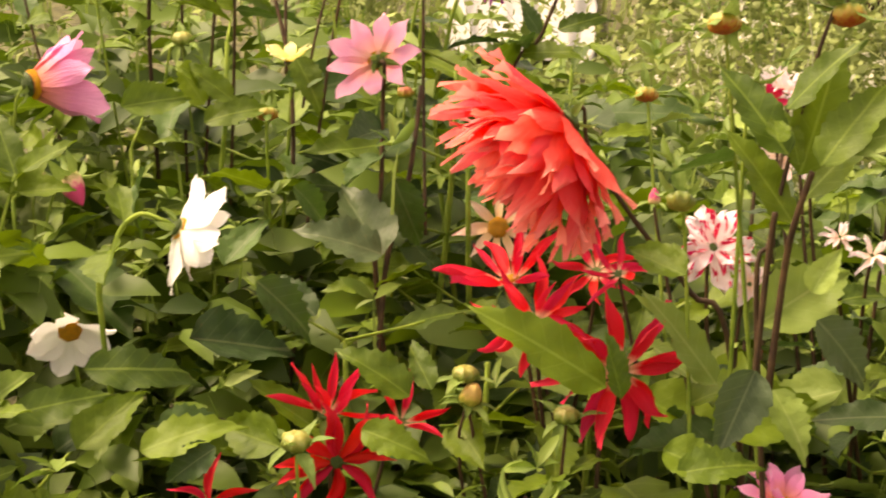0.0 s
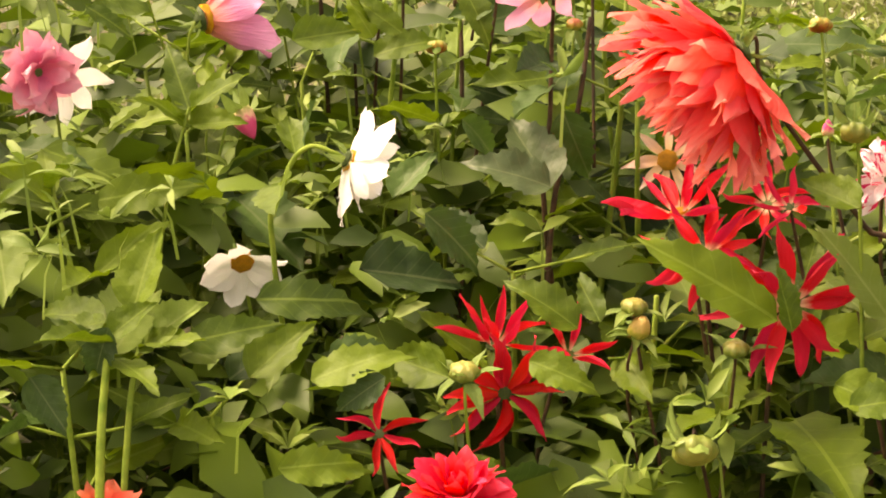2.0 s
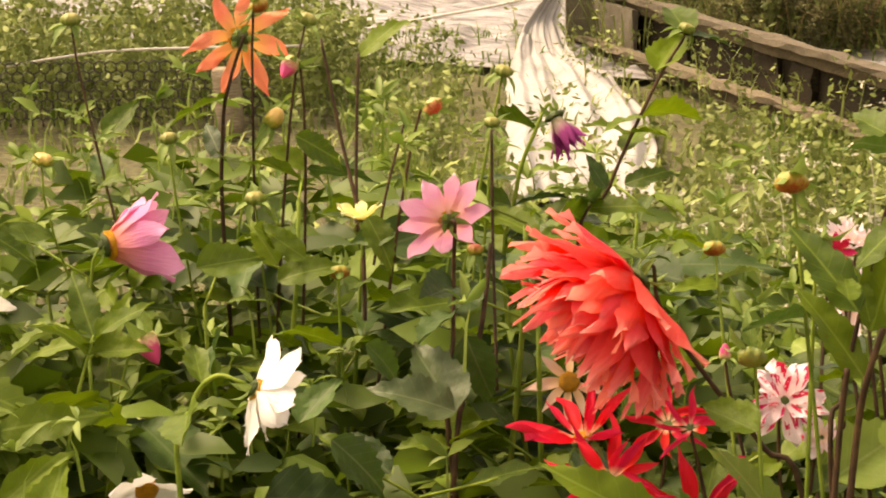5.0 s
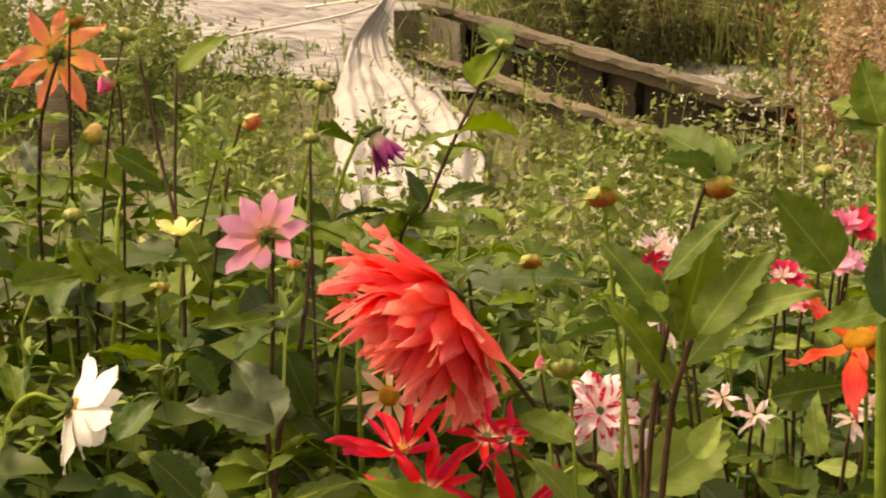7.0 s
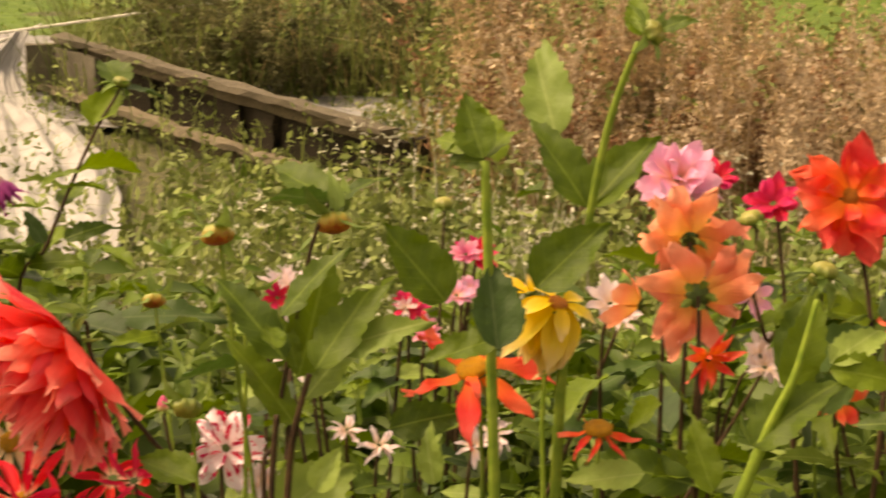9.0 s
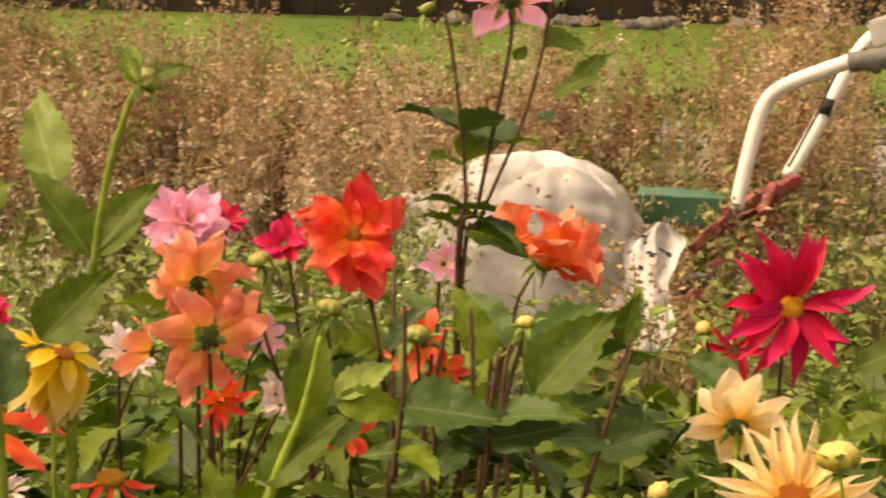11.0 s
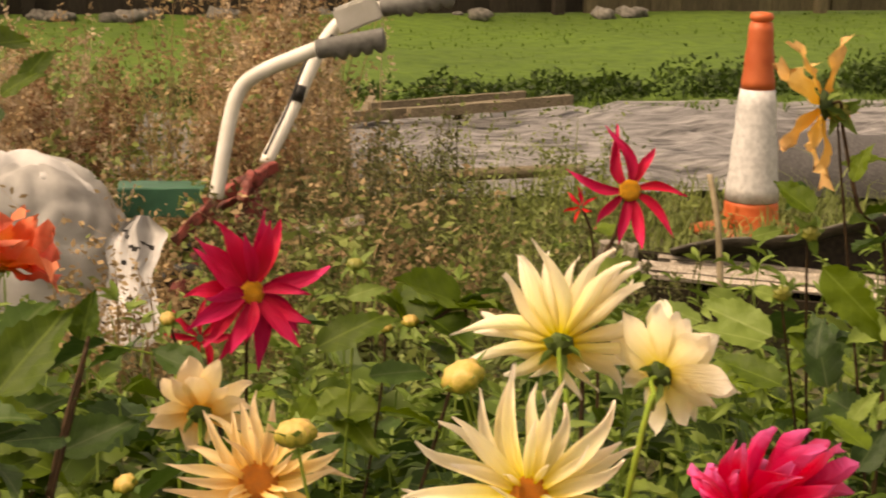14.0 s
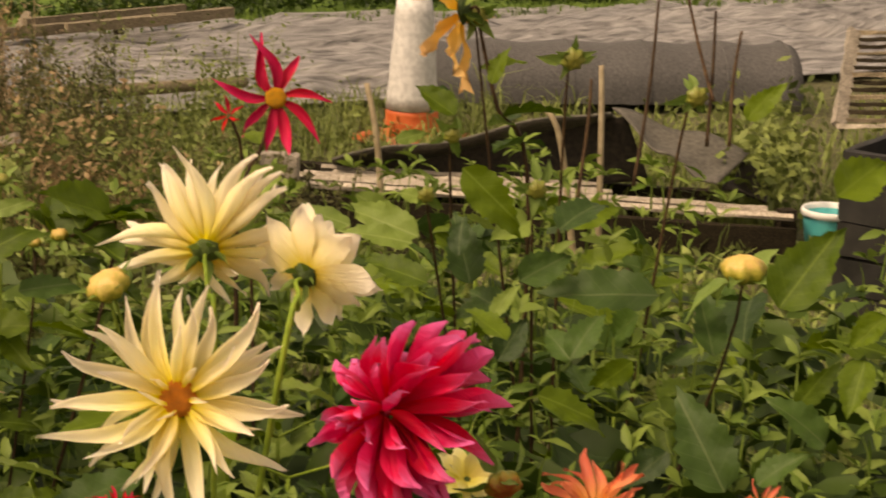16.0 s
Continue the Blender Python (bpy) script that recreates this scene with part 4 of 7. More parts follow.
rb = thing("raised_bed", bed_a, "old weathered timber raised bed with overgrown sides", "raised bed")
along = (bed_b - bed_a).normalized()
out = Vector((along.y, -along.x, 0))
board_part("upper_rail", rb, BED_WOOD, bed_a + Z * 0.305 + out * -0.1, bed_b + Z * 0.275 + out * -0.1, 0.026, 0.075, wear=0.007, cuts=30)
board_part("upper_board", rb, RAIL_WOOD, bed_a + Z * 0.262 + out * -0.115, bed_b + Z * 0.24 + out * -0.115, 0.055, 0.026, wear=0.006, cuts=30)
# near-black side board: shade of the hollow between the rails put into colour
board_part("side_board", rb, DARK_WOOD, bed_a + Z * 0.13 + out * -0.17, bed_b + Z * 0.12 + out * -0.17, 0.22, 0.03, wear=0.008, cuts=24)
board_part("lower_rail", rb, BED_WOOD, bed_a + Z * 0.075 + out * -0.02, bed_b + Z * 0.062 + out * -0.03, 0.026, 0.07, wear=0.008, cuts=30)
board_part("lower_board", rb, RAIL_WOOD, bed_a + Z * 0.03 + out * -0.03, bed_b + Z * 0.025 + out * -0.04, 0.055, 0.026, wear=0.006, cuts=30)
board_part("corner_plank", rb, GREY_WOOD, bed_a + Z * 0.165 + out * -0.075, bed_a.lerp(bed_b, 0.17) + Z * 0.16 + out * -0.075, 0.2, 0.025, wear=0.005)
board_part("end_board", rb, GREY_WOOD, bed_a + Z * 0.16 + out * 0.05 - along * 0.03, bed_a + Z * 0.16 - out * 0.3 + along * 0.09, 0.23, 0.035, wear=0.005)
# braces darkened for the same shade between the rails
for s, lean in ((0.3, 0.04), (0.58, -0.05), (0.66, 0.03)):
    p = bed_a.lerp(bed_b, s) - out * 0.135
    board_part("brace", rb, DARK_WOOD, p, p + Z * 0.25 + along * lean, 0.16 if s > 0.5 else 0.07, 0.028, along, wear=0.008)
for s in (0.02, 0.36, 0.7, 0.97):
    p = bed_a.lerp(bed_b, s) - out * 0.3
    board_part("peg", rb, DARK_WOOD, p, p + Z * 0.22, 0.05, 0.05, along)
# white fleece: hung over the bed's corner, then trailing along the ground beside it
FLEECE_ROWS = ((0.295, 9.06, 0.345, 0.03), (0.255, 8.99, 0.29, 0.045), (0.195, 8.95, 0.17, 0.075), (0.2, 8.72, 0.07, 0.15), (0.25, 8.30, 0.05, 0.23), (0.29, 7.45, 0.04, 0.285), (0.272, 6.60, 0.04, 0.27), (0.255, 5.92, 0.035, 0.215))
mid = spline([Vector(row[:3]) for row in FLEECE_ROWS], 12)
verts, faces = [], []
nt = 56
for i, c in enumerate(mid):
    q = i / 12
    k = min(int(q), len(FLEECE_ROWS) - 2)
    half = FLEECE_ROWS[k][3] + (FLEECE_ROWS[k + 1][3] - FLEECE_ROWS[k][3]) * (q - k)
    for j in range(nt + 1):
        t = 2 * j / nt - 1
        hang = max(0.0, 1 - q / 3)
        fold = 0.008 * math.sin(13 * t + 1.6 * noise.noise(Vector((t * 2, q * 0.8, 0)))) + 0.022 * noise.noise(Vector((t * 5, q * 0.55, 2))) + 0.012 * noise.noise(Vector((t * 13, q * 1.6, 5)))
        ragged = 1 + 0.1 * noise.noise(Vector((q * 2.2, 1.0 if t > 0 else 5.0, 0)))
        p = c + Vector((t * half * ragged, -0.02 * t * t, 0)) + Vector((0, -1, 0)) * fold * 0.9 * hang + Z * (fold * (1 - hang) + 0.012)
        p.z += 0.05 * max(0.0, 1 - abs(t + 0.75) * 3) * (q > 2.5) - 0.03 * abs(t) ** 4 * (q > 2.5)
        verts.append(p)
for i in range(len(mid) - 1):
    for j in range(nt):
        k = i * (nt + 1) + j
        faces.append((k, k + 1, k + nt + 2, k + nt + 1))
fleece = tagged(link("garden_fleece", mesh_from("garden_fleece", verts, faces, FLEECE)), "crumpled white horticultural fleece hung over the raised bed's corner", "fleece")
fleece.modifiers.new("thick", "SOLIDIFY").thickness = 0.003

# ---- rope, wire netting and post ----
r = tagged(link("rope", mesh_from("rope", *tube(spline([(-2.009, 7.481, 0.258), (-1.599, 7.500, 0.309), (-1.197, 7.557, 0.309), (-0.813, 7.611, 0.302)]), 0.006, 0.006, 6), ROPE)), "white rope along the top of the wire netting", "rope")
r = tagged(link("rope", mesh_from("rope", *tube(spline([(-0.706, 8.922, 0.159), (-0.331, 9.042, 0.205), (0.110, 9.268, 0.254), (0.399, 9.500, 0.331)]), 0.008, 0.008, 6), ROPE)), "white rope stretched above the sheeting", "rope")
r = tagged(link("rope", mesh_from("rope", *tube(spline([(-0.124, 9.355, 0.271), (0.606, 9.401, 0.356), (1.258, 9.466, 0.435), (1.664, 9.483, 0.496)]), 0.008, 0.008, 6), ROPE)), "white rope stretched above the sheeting", "rope")
net_a, net_b = Vector((-2.045, 7.370, 0.043)), Vector((-0.928, 7.482, 0.023))
net = thing("wire_netting", net_a, "rusty hexagonal wire netting fence", "wire fence")
u = (net_b - net_a)
width = u.length
u.normalize()
cell = 0.05
verts, faces = [], []
for row in range(7):
    for col in range(int(width / (cell * 0.87)) + 1):
        c0 = u * (col * cell * 0.87 + (row % 2) * cell * 0.435) + Z * (row * cell * 0.75)
        for k in (0, 1, 2):
            q0, q1 = math.pi / 6 + k * math.pi / 3, math.pi / 6 + (k + 1) * math.pi / 3
            a = c0 + u * math.cos(q0) * cell / 2 + Z * math.sin(q0) * cell / 2
            b = c0 + u * math.cos(q1) * cell / 2 + Z * math.sin(q1) * cell / 2
            tube([a, b], 0.0036, 0.0036, 3, (0, 0, 0), verts, faces)
link("mesh", mesh_from("mesh", verts, faces, WIRE), net)
post = Vector((-1.090, 7.319, 0.002))
bm = bmesh.new()
board(bm, (0, 0, -post.z), (0, 0, 0.26), 0.1, 0.1, (1, 0, 0))
ob = part("fence_post", bm, OLD_WOOD, None)
ob.location = post
tagged(ob, "short weathered wooden post by the wire netting", "post")

# ---- low netting tunnel on the sheeting ----
ta, tb = Vector((6.844, 4.836, 0.000)), Vector((8.051, 3.500, -0.000))
tun = thing("netting_tunnel", ta, "long low tunnel covered in dark grey netting", "garden tunnel")
d = (tb - ta)
q = Vector((-d.y, d.x, 0)).normalized()
verts, faces = [], []
for i in range(41):
    for j in range(15):
        a = math.pi * j / 14
        sag = 1 - 0.07 * math.sin(math.pi * (i % 8) / 8) ** 2
        rr = (0.26 if i < 40 else 0.245) * sag
        p = d * (i / 40) + q * (0.26 - math.cos(a) * 0.26) + Z * (0.02 + rr * math.sin(a) ** 0.8 + 0.008 * noise.noise(Vector((i * 0.7, j * 0.6, 0))))
        verts.append(p)
for i in range(40):
    for j in range(14):
        a = i * 15 + j
        faces.append((a, a + 15, a + 16, a + 1))
faces += [tuple(range(15)), tuple(40 * 15 + k for k in reversed(range(15)))]
link("cover", mesh_from("cover", verts, faces, NETTING), tun)
for s in (0.0, 0.2, 0.4, 0.6, 0.8, 0.975):
    line = [d * s + q * (0.26 - math.cos(a) * 0.262) + Z * (0.02 + 0.261 * math.sin(a) ** 0.8) for a in (math.pi * j / 20 for j in range(21))]
    link("hoop", mesh_from("hoop", *tube(line, 0.003, 0.003, 6), NETTING), tun)

# ---- cold frame of pale boards under a ridge of roofing felt ----
fa, fb = Vector((4.530, 3.778, 0.217)), Vector((5.387, 2.313, 0.178))
fr = thing("cold_frame", (fa.x, fa.y, 0), "low cold frame of pale boards under sagging roofing felt", "cold frame")
back = Vector((0.45, 0.5, 0)).normalized()
for k, (s0, s1, wd) in enumerate(((0.0, 1.0, 0.022), (0.03, 1.02, 0.016), (0.1, 0.97, 0.024), (0.08, 0.72, 0.02), (0.12, 0.66, 0.028), (0.1, 0.7, 0.018), (0.16, 0.62, 0.024), (0.14, 0.68, 0.02))):
    a, b = fa.lerp(fb, s0), fa.lerp(fb, s1)
    board_part("slat", fr, PALE_WOOD, a + back * (0.037 * k) + Z * (0.001 * k - 0.022 + rng.uniform(-0.006, 0.008)), b + back * (0.037 * k + rng.uniform(-0.012, 0.012)) + Z * (0.001 * k - 0.018 + rng.uniform(-0.01, 0.008)), wd, 0.013, back + Z * 0.45, wear=0.003, cuts=16)
board_part("end_block", fr, PALE_WOOD, fa + back * -0.02 + Z * 0.03, fa + back * -0.02 + Z * 0.03 + (fb - fa).normalized() * 0.12, 0.1, 0.06)
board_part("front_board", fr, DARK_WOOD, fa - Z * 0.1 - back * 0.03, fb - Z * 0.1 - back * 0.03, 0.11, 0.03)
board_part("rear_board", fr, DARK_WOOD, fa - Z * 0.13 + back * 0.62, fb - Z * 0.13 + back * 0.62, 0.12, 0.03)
for p in (fa, fb):
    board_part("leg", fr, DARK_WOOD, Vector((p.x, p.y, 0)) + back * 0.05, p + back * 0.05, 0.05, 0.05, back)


def felt(name, pts, material, nu=14, nv=10):
    """A sagging sheet between four corners."""
    a, b, c, e = (Vector(p) for p in pts)
    verts, faces = [], []
    for i in range(nu + 1):
        for j in range(nv + 1):
            s, t = i / nu, j / nv
            p = a.lerp(b, s).lerp(e.lerp(c, s), t)
            p.z += 0.012 * math.sin(s * 11 + t * 3) - 0.03 * math.sin(math.pi * s) * math.sin(math.pi * t)
            verts.append(p - fr.location)
    for i in range(nu):
        for j in range(nv):
            k = i * (nv + 1) + j
            faces.append((k, k + nv + 1, k + nv + 2, k + 1))
    ob = link(name, mesh_from(name, verts, faces, material), fr)
    ob.modifiers.new("thick", "SOLIDIFY").thickness = 0.008


felt("felt_sheet", ((4.756, 3.669, 0.255), (5.352, 2.968, 0.433), (5.874, 3.240, 0.275), (5.217, 4.009, 0.072)), FELT)
# dark sheet coloured as the shade in the hollow under the felt
felt("felt_lining", ((4.910, 3.755, 0.211), (5.537, 3.014, 0.387), (5.591, 2.944, 0.140), (4.935, 3.798, 0.150)), CAVITY_SHADE)
felt("felt_sheet", ((5.526, 3.065, 0.393), (5.654, 2.606, 0.298), (5.297, 2.537, 0.235), (5.308, 2.825, 0.354)), FELT)
# dark sheet coloured as the shade inside the open end
felt("felt_end", ((5.393, 2.572, 0.209), (5.718, 2.632, 0.273), (5.918, 2.649, 0.207), (5.609, 2.513, 0.133)), CAVITY_SHADE)
for a, b in (((4.926, 2.765, 0.646), (4.852, 2.699, 0.251)), ((4.706, 2.839, 0.544), (4.742, 2.708, 0.337)), ((4.166, 3.074, 0.646), (4.137, 2.963, 0.281))):
    b = Vector(b)
    a = Vector(a)
    tagged(link("garden_cane", mesh_from("garden_cane", *tube(spline([a, a.lerp(b, 0.5), Vector((b.x, b.y, 0))]), 0.008, 0.011, 7), CANE)), "weathered bamboo cane pushed into the soil", "cane", "canes by the cold frame")

# ---- timber on the sheeting ----
pile = thing("timber_boards", (6.963, 7.833, 0.000), "grey weathered boards of a dismantled bed lying on the sheeting", "timber boards")
for a, b, wd in (((6.244, 7.058, 0.150), (7.797, 6.812, 0.150), 0.055), ((6.645, 7.203, 0.160), (7.686, 7.068, 0.160), 0.045), ((6.584, 7.178, 0.120), (7.004, 7.575, 0.120), 0.07), ((6.629, 6.883, 0.170), (7.273, 6.741, 0.170), 0.05)):
    board_part("board", pile, OLD_WOOD, a, b, wd, 0.04, wear=0.003, cuts=12)
p = Vector((7.097, 6.988, 0.060))
board_part("peg", pile, DARK_WOOD, p, p + Z * 0.09, 0.04, 0.04, (1, 0, 0))
pole = thing("timber_pole", (5.887, 6.183, 0.000), "long grey pole lying across the sheeting", "pole")
rod("shaft", [(5.455, 5.723, 0.120), (5.809, 5.515, 0.130), (6.272, 5.373, 0.120)], 0.03, 0.026, OLD_WOOD, pole, 8)

# ---- teal tub and dark bin ----
tub = thing("plastic_tub", (5.546, 2.255, 0.000), "teal plastic tub with a white rim", "tub")
link("body", mesh_from("body", *lathe([(0.09, 0.0), (0.1, 0.02), (0.12, 0.2), (0.123, 0.235), (0.114, 0.235), (0.1, 0.06)], 24), TEAL), tub)
rv, rf = lathe([(0.122, 0.225), (0.135, 0.23), (0.135, 0.255), (0.128, 0.262), (0.118, 0.258), (0.115, 0.22)], 24)
link("rim", mesh_from("rim", rv, rf[:-2], WHITE_PLASTIC), tub)
tub.scale = (0.7, 0.7, 0.67)
binp = Vector((5.025, 1.578, 0.000))
bn = thing("compost_bin", binp, "dark compost bin with a slatted weathered lid", "compost bin")
for k in range(5):
    z0 = 0.01 + k * 0.102
    for a, b in (((-0.17, -0.3), (-0.17, 0.35)), ((-0.17, -0.3), (0.5, -0.3)), ((0.5, -0.3), (0.5, 0.35)), ((-0.17, 0.35), (0.5, 0.35))):
        board_part("slat", bn, BLACK, binp + Vector((*a, z0 + 0.05)), binp + Vector((*b, z0 + 0.05)), 0.095, 0.025)
lid = [Vector(q) for q in ((5.447, 2.184, 0.759), (5.067, 2.048, 0.536), (4.983, 1.692, 0.598), (5.344, 1.816, 0.817))]
board_part("lid_edge", bn, PALE_WOOD, lid[0], lid[1], 0.04, 0.02, (1, -0.3, 0), wear=0.004, cuts=12)
board_part("lid_edge", bn, PALE_WOOD, lid[1], lid[2], 0.012, 0.03)
for k in range(13):
    s = (k + 0.5) / 13
    board_part("lid_slat", bn, DARK_WOOD if k % 3 else OLD_WOOD, lid[0].lerp(lid[1], s) + Vector((0.03, 0, 0.004)), lid[3].lerp(lid[2], s), 0.011, 0.012, wear=0.003, cuts=8)



# ---- the dahlias ----
# pink single dahlia
p = dahlia((-0.600, 2.385, 0.518), "tall dahlia with single pale pink blooms")
bloom(p, (-0.536, 2.430, 0.860), (0.843, 0.536, 0.045), 0.1000, [(8, 54, 1.0), (3, 66, 0.9)], "single", PINK, DISC, spin=10, reach=0.4)
bud(p, (-0.468, 2.336, 0.756), (0.442, -0.380, -0.813), 0.0205, "long_pink")
# rose double dahlia with a white one behind it
p = dahlia((-0.721, 2.101, 0.303), "dahlia with rose pink double blooms")
bloom(p, (-0.707, 2.260, 0.838), (0.658, -0.748, 0.088), 0.0558, [(8, -6, 1.0), (7, 20, 0.95), (6, 50, 0.8)], "soft", ROSE, calyx=0.2)
p = dahlia((-0.715, 2.190, 0.253), "dahlia with single white blooms")
bloom(p, (-0.720, 2.374, 0.800), (0.425, -0.853, -0.304), 0.0691, [(8, 5, 1.0)], "single", WHITE, DISC, room=0.5)
# lilac pink single dahlia, seen from behind
p = dahlia((-0.063, 2.110, 0.627), "slender dahlia with an open lilac pink bloom")
bloom(p, (-0.073, 2.149, 0.960), (-0.448, 0.887, 0.110), 0.0599, [(9, 18, 1.0)], "single", LILAC, DISC, spin=15, calyx=0.14, via=((-0.070, 2.184, 0.897), (-0.072, 2.159, 0.807), (-0.077, 2.128, 0.691)), dark=True)
# white single dahlias
p = dahlia((-0.316, 1.953, 0.631), "dahlia with nodding single white blooms")
bloom(p, (-0.282, 1.955, 0.828), (0.796, 0.263, -0.545), 0.0640, [(10, 22, 1.0), (6, 40, 0.9)], "frayed", WHITE, DISC, spin=5, calyx=0.16, mess=6, uneven=0.16, via=((-0.323, 1.958, 0.840), (-0.351, 1.968, 0.801), (-0.369, 1.969, 0.692)))
bloom(p, (-0.430, 2.082, 0.661), (0.308, -0.936, -0.170), 0.0540, [(9, 16, 1.0)], "frayed", WHITE, DISC, disc_size=0.26, calyx=0.14, mess=8, sag=0.6)
# the great coral dahlia
p = dahlia((0.338, 1.887, 0.552), "dahlia with a huge coral red double bloom")
bloom(p, (0.131, 1.946, 0.948), (-0.778, -0.231, -0.584), 0.1250,
      [(15, -2, 0.92), (18, 8, 1.0), (20, 17, 1.0), (20, 27, 0.96), (19, 37, 0.88), (16, 48, 0.78), (12, 60, 0.68), (8, 74, 0.58)], "broad", CORAL, mess=7, calyx=0.12, room=1.0, sag=0.14, uneven=0.14,
      via=((0.154, 1.952, 0.910), (0.208, 1.941, 0.830), (0.262, 1.933, 0.762), (0.310, 1.919, 0.670)), dark=True, reach=0.7)
# red cactus dahlias below it
p = dahlia((0.113, 1.896, 0.398), "bushy dahlia with ragged bright red blooms")
bloom(p, (0.073, 1.981, 0.754), (-0.281, 0.010, 0.960), 0.0860, [(5, 12, 1.0), (4, 34, 0.85)], "spiky", RED, DISC, mess=16, dark=True, disc_size=0.12)
bloom(p, (0.098, 1.908, 0.736), (0.007, -0.805, 0.594), 0.0700, [(9, -14, 1.0), (7, 6, 0.85), (4, 30, 0.6)], "star", RED, mess=14, dark=True)
bloom(p, (0.186, 1.904, 0.686), (0.233, -0.961, 0.149), 0.0857, [(8, -10, 1.0), (6, 5, 0.9)], "star", RED, mess=10, dark=True, room=0.8)
bloom(p, (0.187, 2.224, 0.679), (-0.148, -0.675, 0.723), 0.0580, [(8, 10, 1.0)], "star", RED, dark=True)
bud(p, (0.024, 1.937, 0.667), (0.021, 0.042, 0.999), 0.0158, "green", dark=True)
bud(p, (0.029, 1.928, 0.644), (0.369, -0.212, 0.905), 0.0158, "long_cream", dark=True)
bud(p, (0.130, 1.883, 0.643), (0.021, 0.042, 0.999), 0.0154, "green", dark=True)
bud(p, (0.081, 1.707, 0.615), (0.093, -0.713, -0.695), 0.0240, "green", dark=True)
p = dahlia((-0.116, 1.790, 0.455), "dahlia with ragged red blooms fading at the base")
bloom(p, (-0.123, 1.910, 0.631), (0.080, -0.022, 0.997), 0.0700, [(6, 48, 1.0), (5, 14, 0.9)], "spiky", RED, mess=14, dark=True)
bloom(p, (-0.046, 1.958, 0.600), (0.519, -0.155, 0.840), 0.0621, [(5, 30, 1.0)], "spiky", RED, mess=14, dark=True)
bloom(p, (-0.111, 1.848, 0.607), (0.184, -0.982, 0.038), 0.0709, [(8, -10, 1.0), (7, 8, 0.9)], "star", CRIMSON, mess=12, dark=True, room=0.8)
bloom(p, (-0.241, 1.822, 0.569), (0.180, -0.759, 0.626), 0.0502, [(7, 10, 1.0)], "star", CRIMSON, mess=14, dark=True, room=0.8)
bloom(p, (-0.141, 1.606, 0.613), (0.068, -0.165, 0.984), 0.0560, [(12, -8, 1.0), (12, 14, 0.98), (11, 36, 0.88), (8, 58, 0.72), (5, 76, 0.55)], "single", RED_DOUBLE, mess=9)
bud(p, (-0.145, 1.762, 0.670), (0.028, -0.054, 0.998), 0.0168, "green")
# small yellow dahlia and the orange star
p = dahlia((-0.218, 2.331, 0.494), "dahlia with a small pale yellow bloom")
bloom(p, (-0.192, 2.391, 0.900), (-0.101, 0.022, 0.995), 0.0364, [(8, 30, 1.0)], "single", LEMON, DISC)
bud(p, (-0.218, 2.325, 0.850), (0.094, -0.464, -0.881), 0.0142, "rust")
bud(p, (-0.099, 2.430, 1.040), (0.507, -0.616, -0.603), 0.0145, "red", dark=True)
bud(p, (-0.343, 2.494, 0.906), (0.020, -0.054, 0.998), 0.0152, "green")
bud(p, (-0.024, 2.425, 1.019), (0.020, -0.054, 0.998), 0.0116, "green")
bud(p, (-0.008, 2.443, 1.082), (0.248, -0.087, 0.965), 0.0131, "green")
bud(p, (-0.046, 2.286, 0.888), (0.020, -0.054, 0.998), 0.0112, "rust")
p = dahlia((-0.411, 2.550, 0.355), "tall dahlia with a star-shaped orange bloom")
bloom(p, (-0.374, 2.650, 1.098), (-0.353, 0.933, -0.070), 0.0827, [(8, 12, 1.0), (4, 30, 0.7)], "loose", ORANGE, DISC, spin=12, calyx=0.16, via=((-0.388, 2.635, 1.044), (-0.403, 2.636, 0.971), (-0.406, 2.620, 0.761)), dark=True)
bud(p, (-0.341, 2.613, 1.148), (0.329, -0.459, -0.826), 0.0147, "rust", dark=True)
bud(p, (-0.293, 2.542, 1.078), (-0.475, -0.555, -0.683), 0.0152, "long_pink", dark=True)
bud(p, (-0.330, 2.621, 0.988), (0.667, -0.200, 0.718), 0.0173, "long_cream")
bud(p, (-0.270, 2.558, 1.136), (0.360, 0.023, 0.933), 0.0152, "green", dark=True)
bud(p, (-0.476, 2.613, 0.965), (0.020, -0.054, 0.998), 0.0142, "green")
bud(p, (-0.634, 2.755, 1.113), (0.020, -0.054, 0.998), 0.0164, "green", dark=True)
bud(p, (-0.628, 2.506, 0.960), (0.248, -0.087, 0.965), 0.0152, "cream")
bud(p, (-0.514, 2.349, 0.763), (0.350, -0.084, 0.933), 0.0131, "green")
# purple half-open bloom
p = dahlia((0.081, 2.369, 0.431), "dahlia with a half-open purple and cream bloom")
bloom(p, (0.058, 2.477, 1.015), (0.451, -0.329, -0.829), 0.0594, [(8, 68, 1.0), (7, 76, 0.95)], "narrow", PURPLE, mess=5, calyx=0.26, via=((0.033, 2.472, 0.998), (0.006, 2.460, 0.917), (-0.005, 2.430, 0.731)))
bud(p, (0.232, 2.509, 1.123), (0.360, 0.023, 0.933), 0.0119, "green", via=((0.190, 2.489, 1.052), (0.129, 2.473, 0.919), (0.086, 2.446, 0.787)), dark=True)
# bud stems right of the coral bloom
p = dahlia((0.329, 1.758, 0.650), "tall dahlia in bud with blush white and purple blooms behind")
bud(p, (0.273, 1.872, 1.066), (0.007, -0.501, -0.866), 0.0179, "rust")
bud(p, (0.383, 1.826, 1.084), (0.007, -0.501, -0.866), 0.0185, "rust", via=((0.365, 1.824, 1.077), (0.346, 1.823, 0.999), (0.320, 1.808, 0.870), (0.309, 1.788, 0.759)), dark=True)
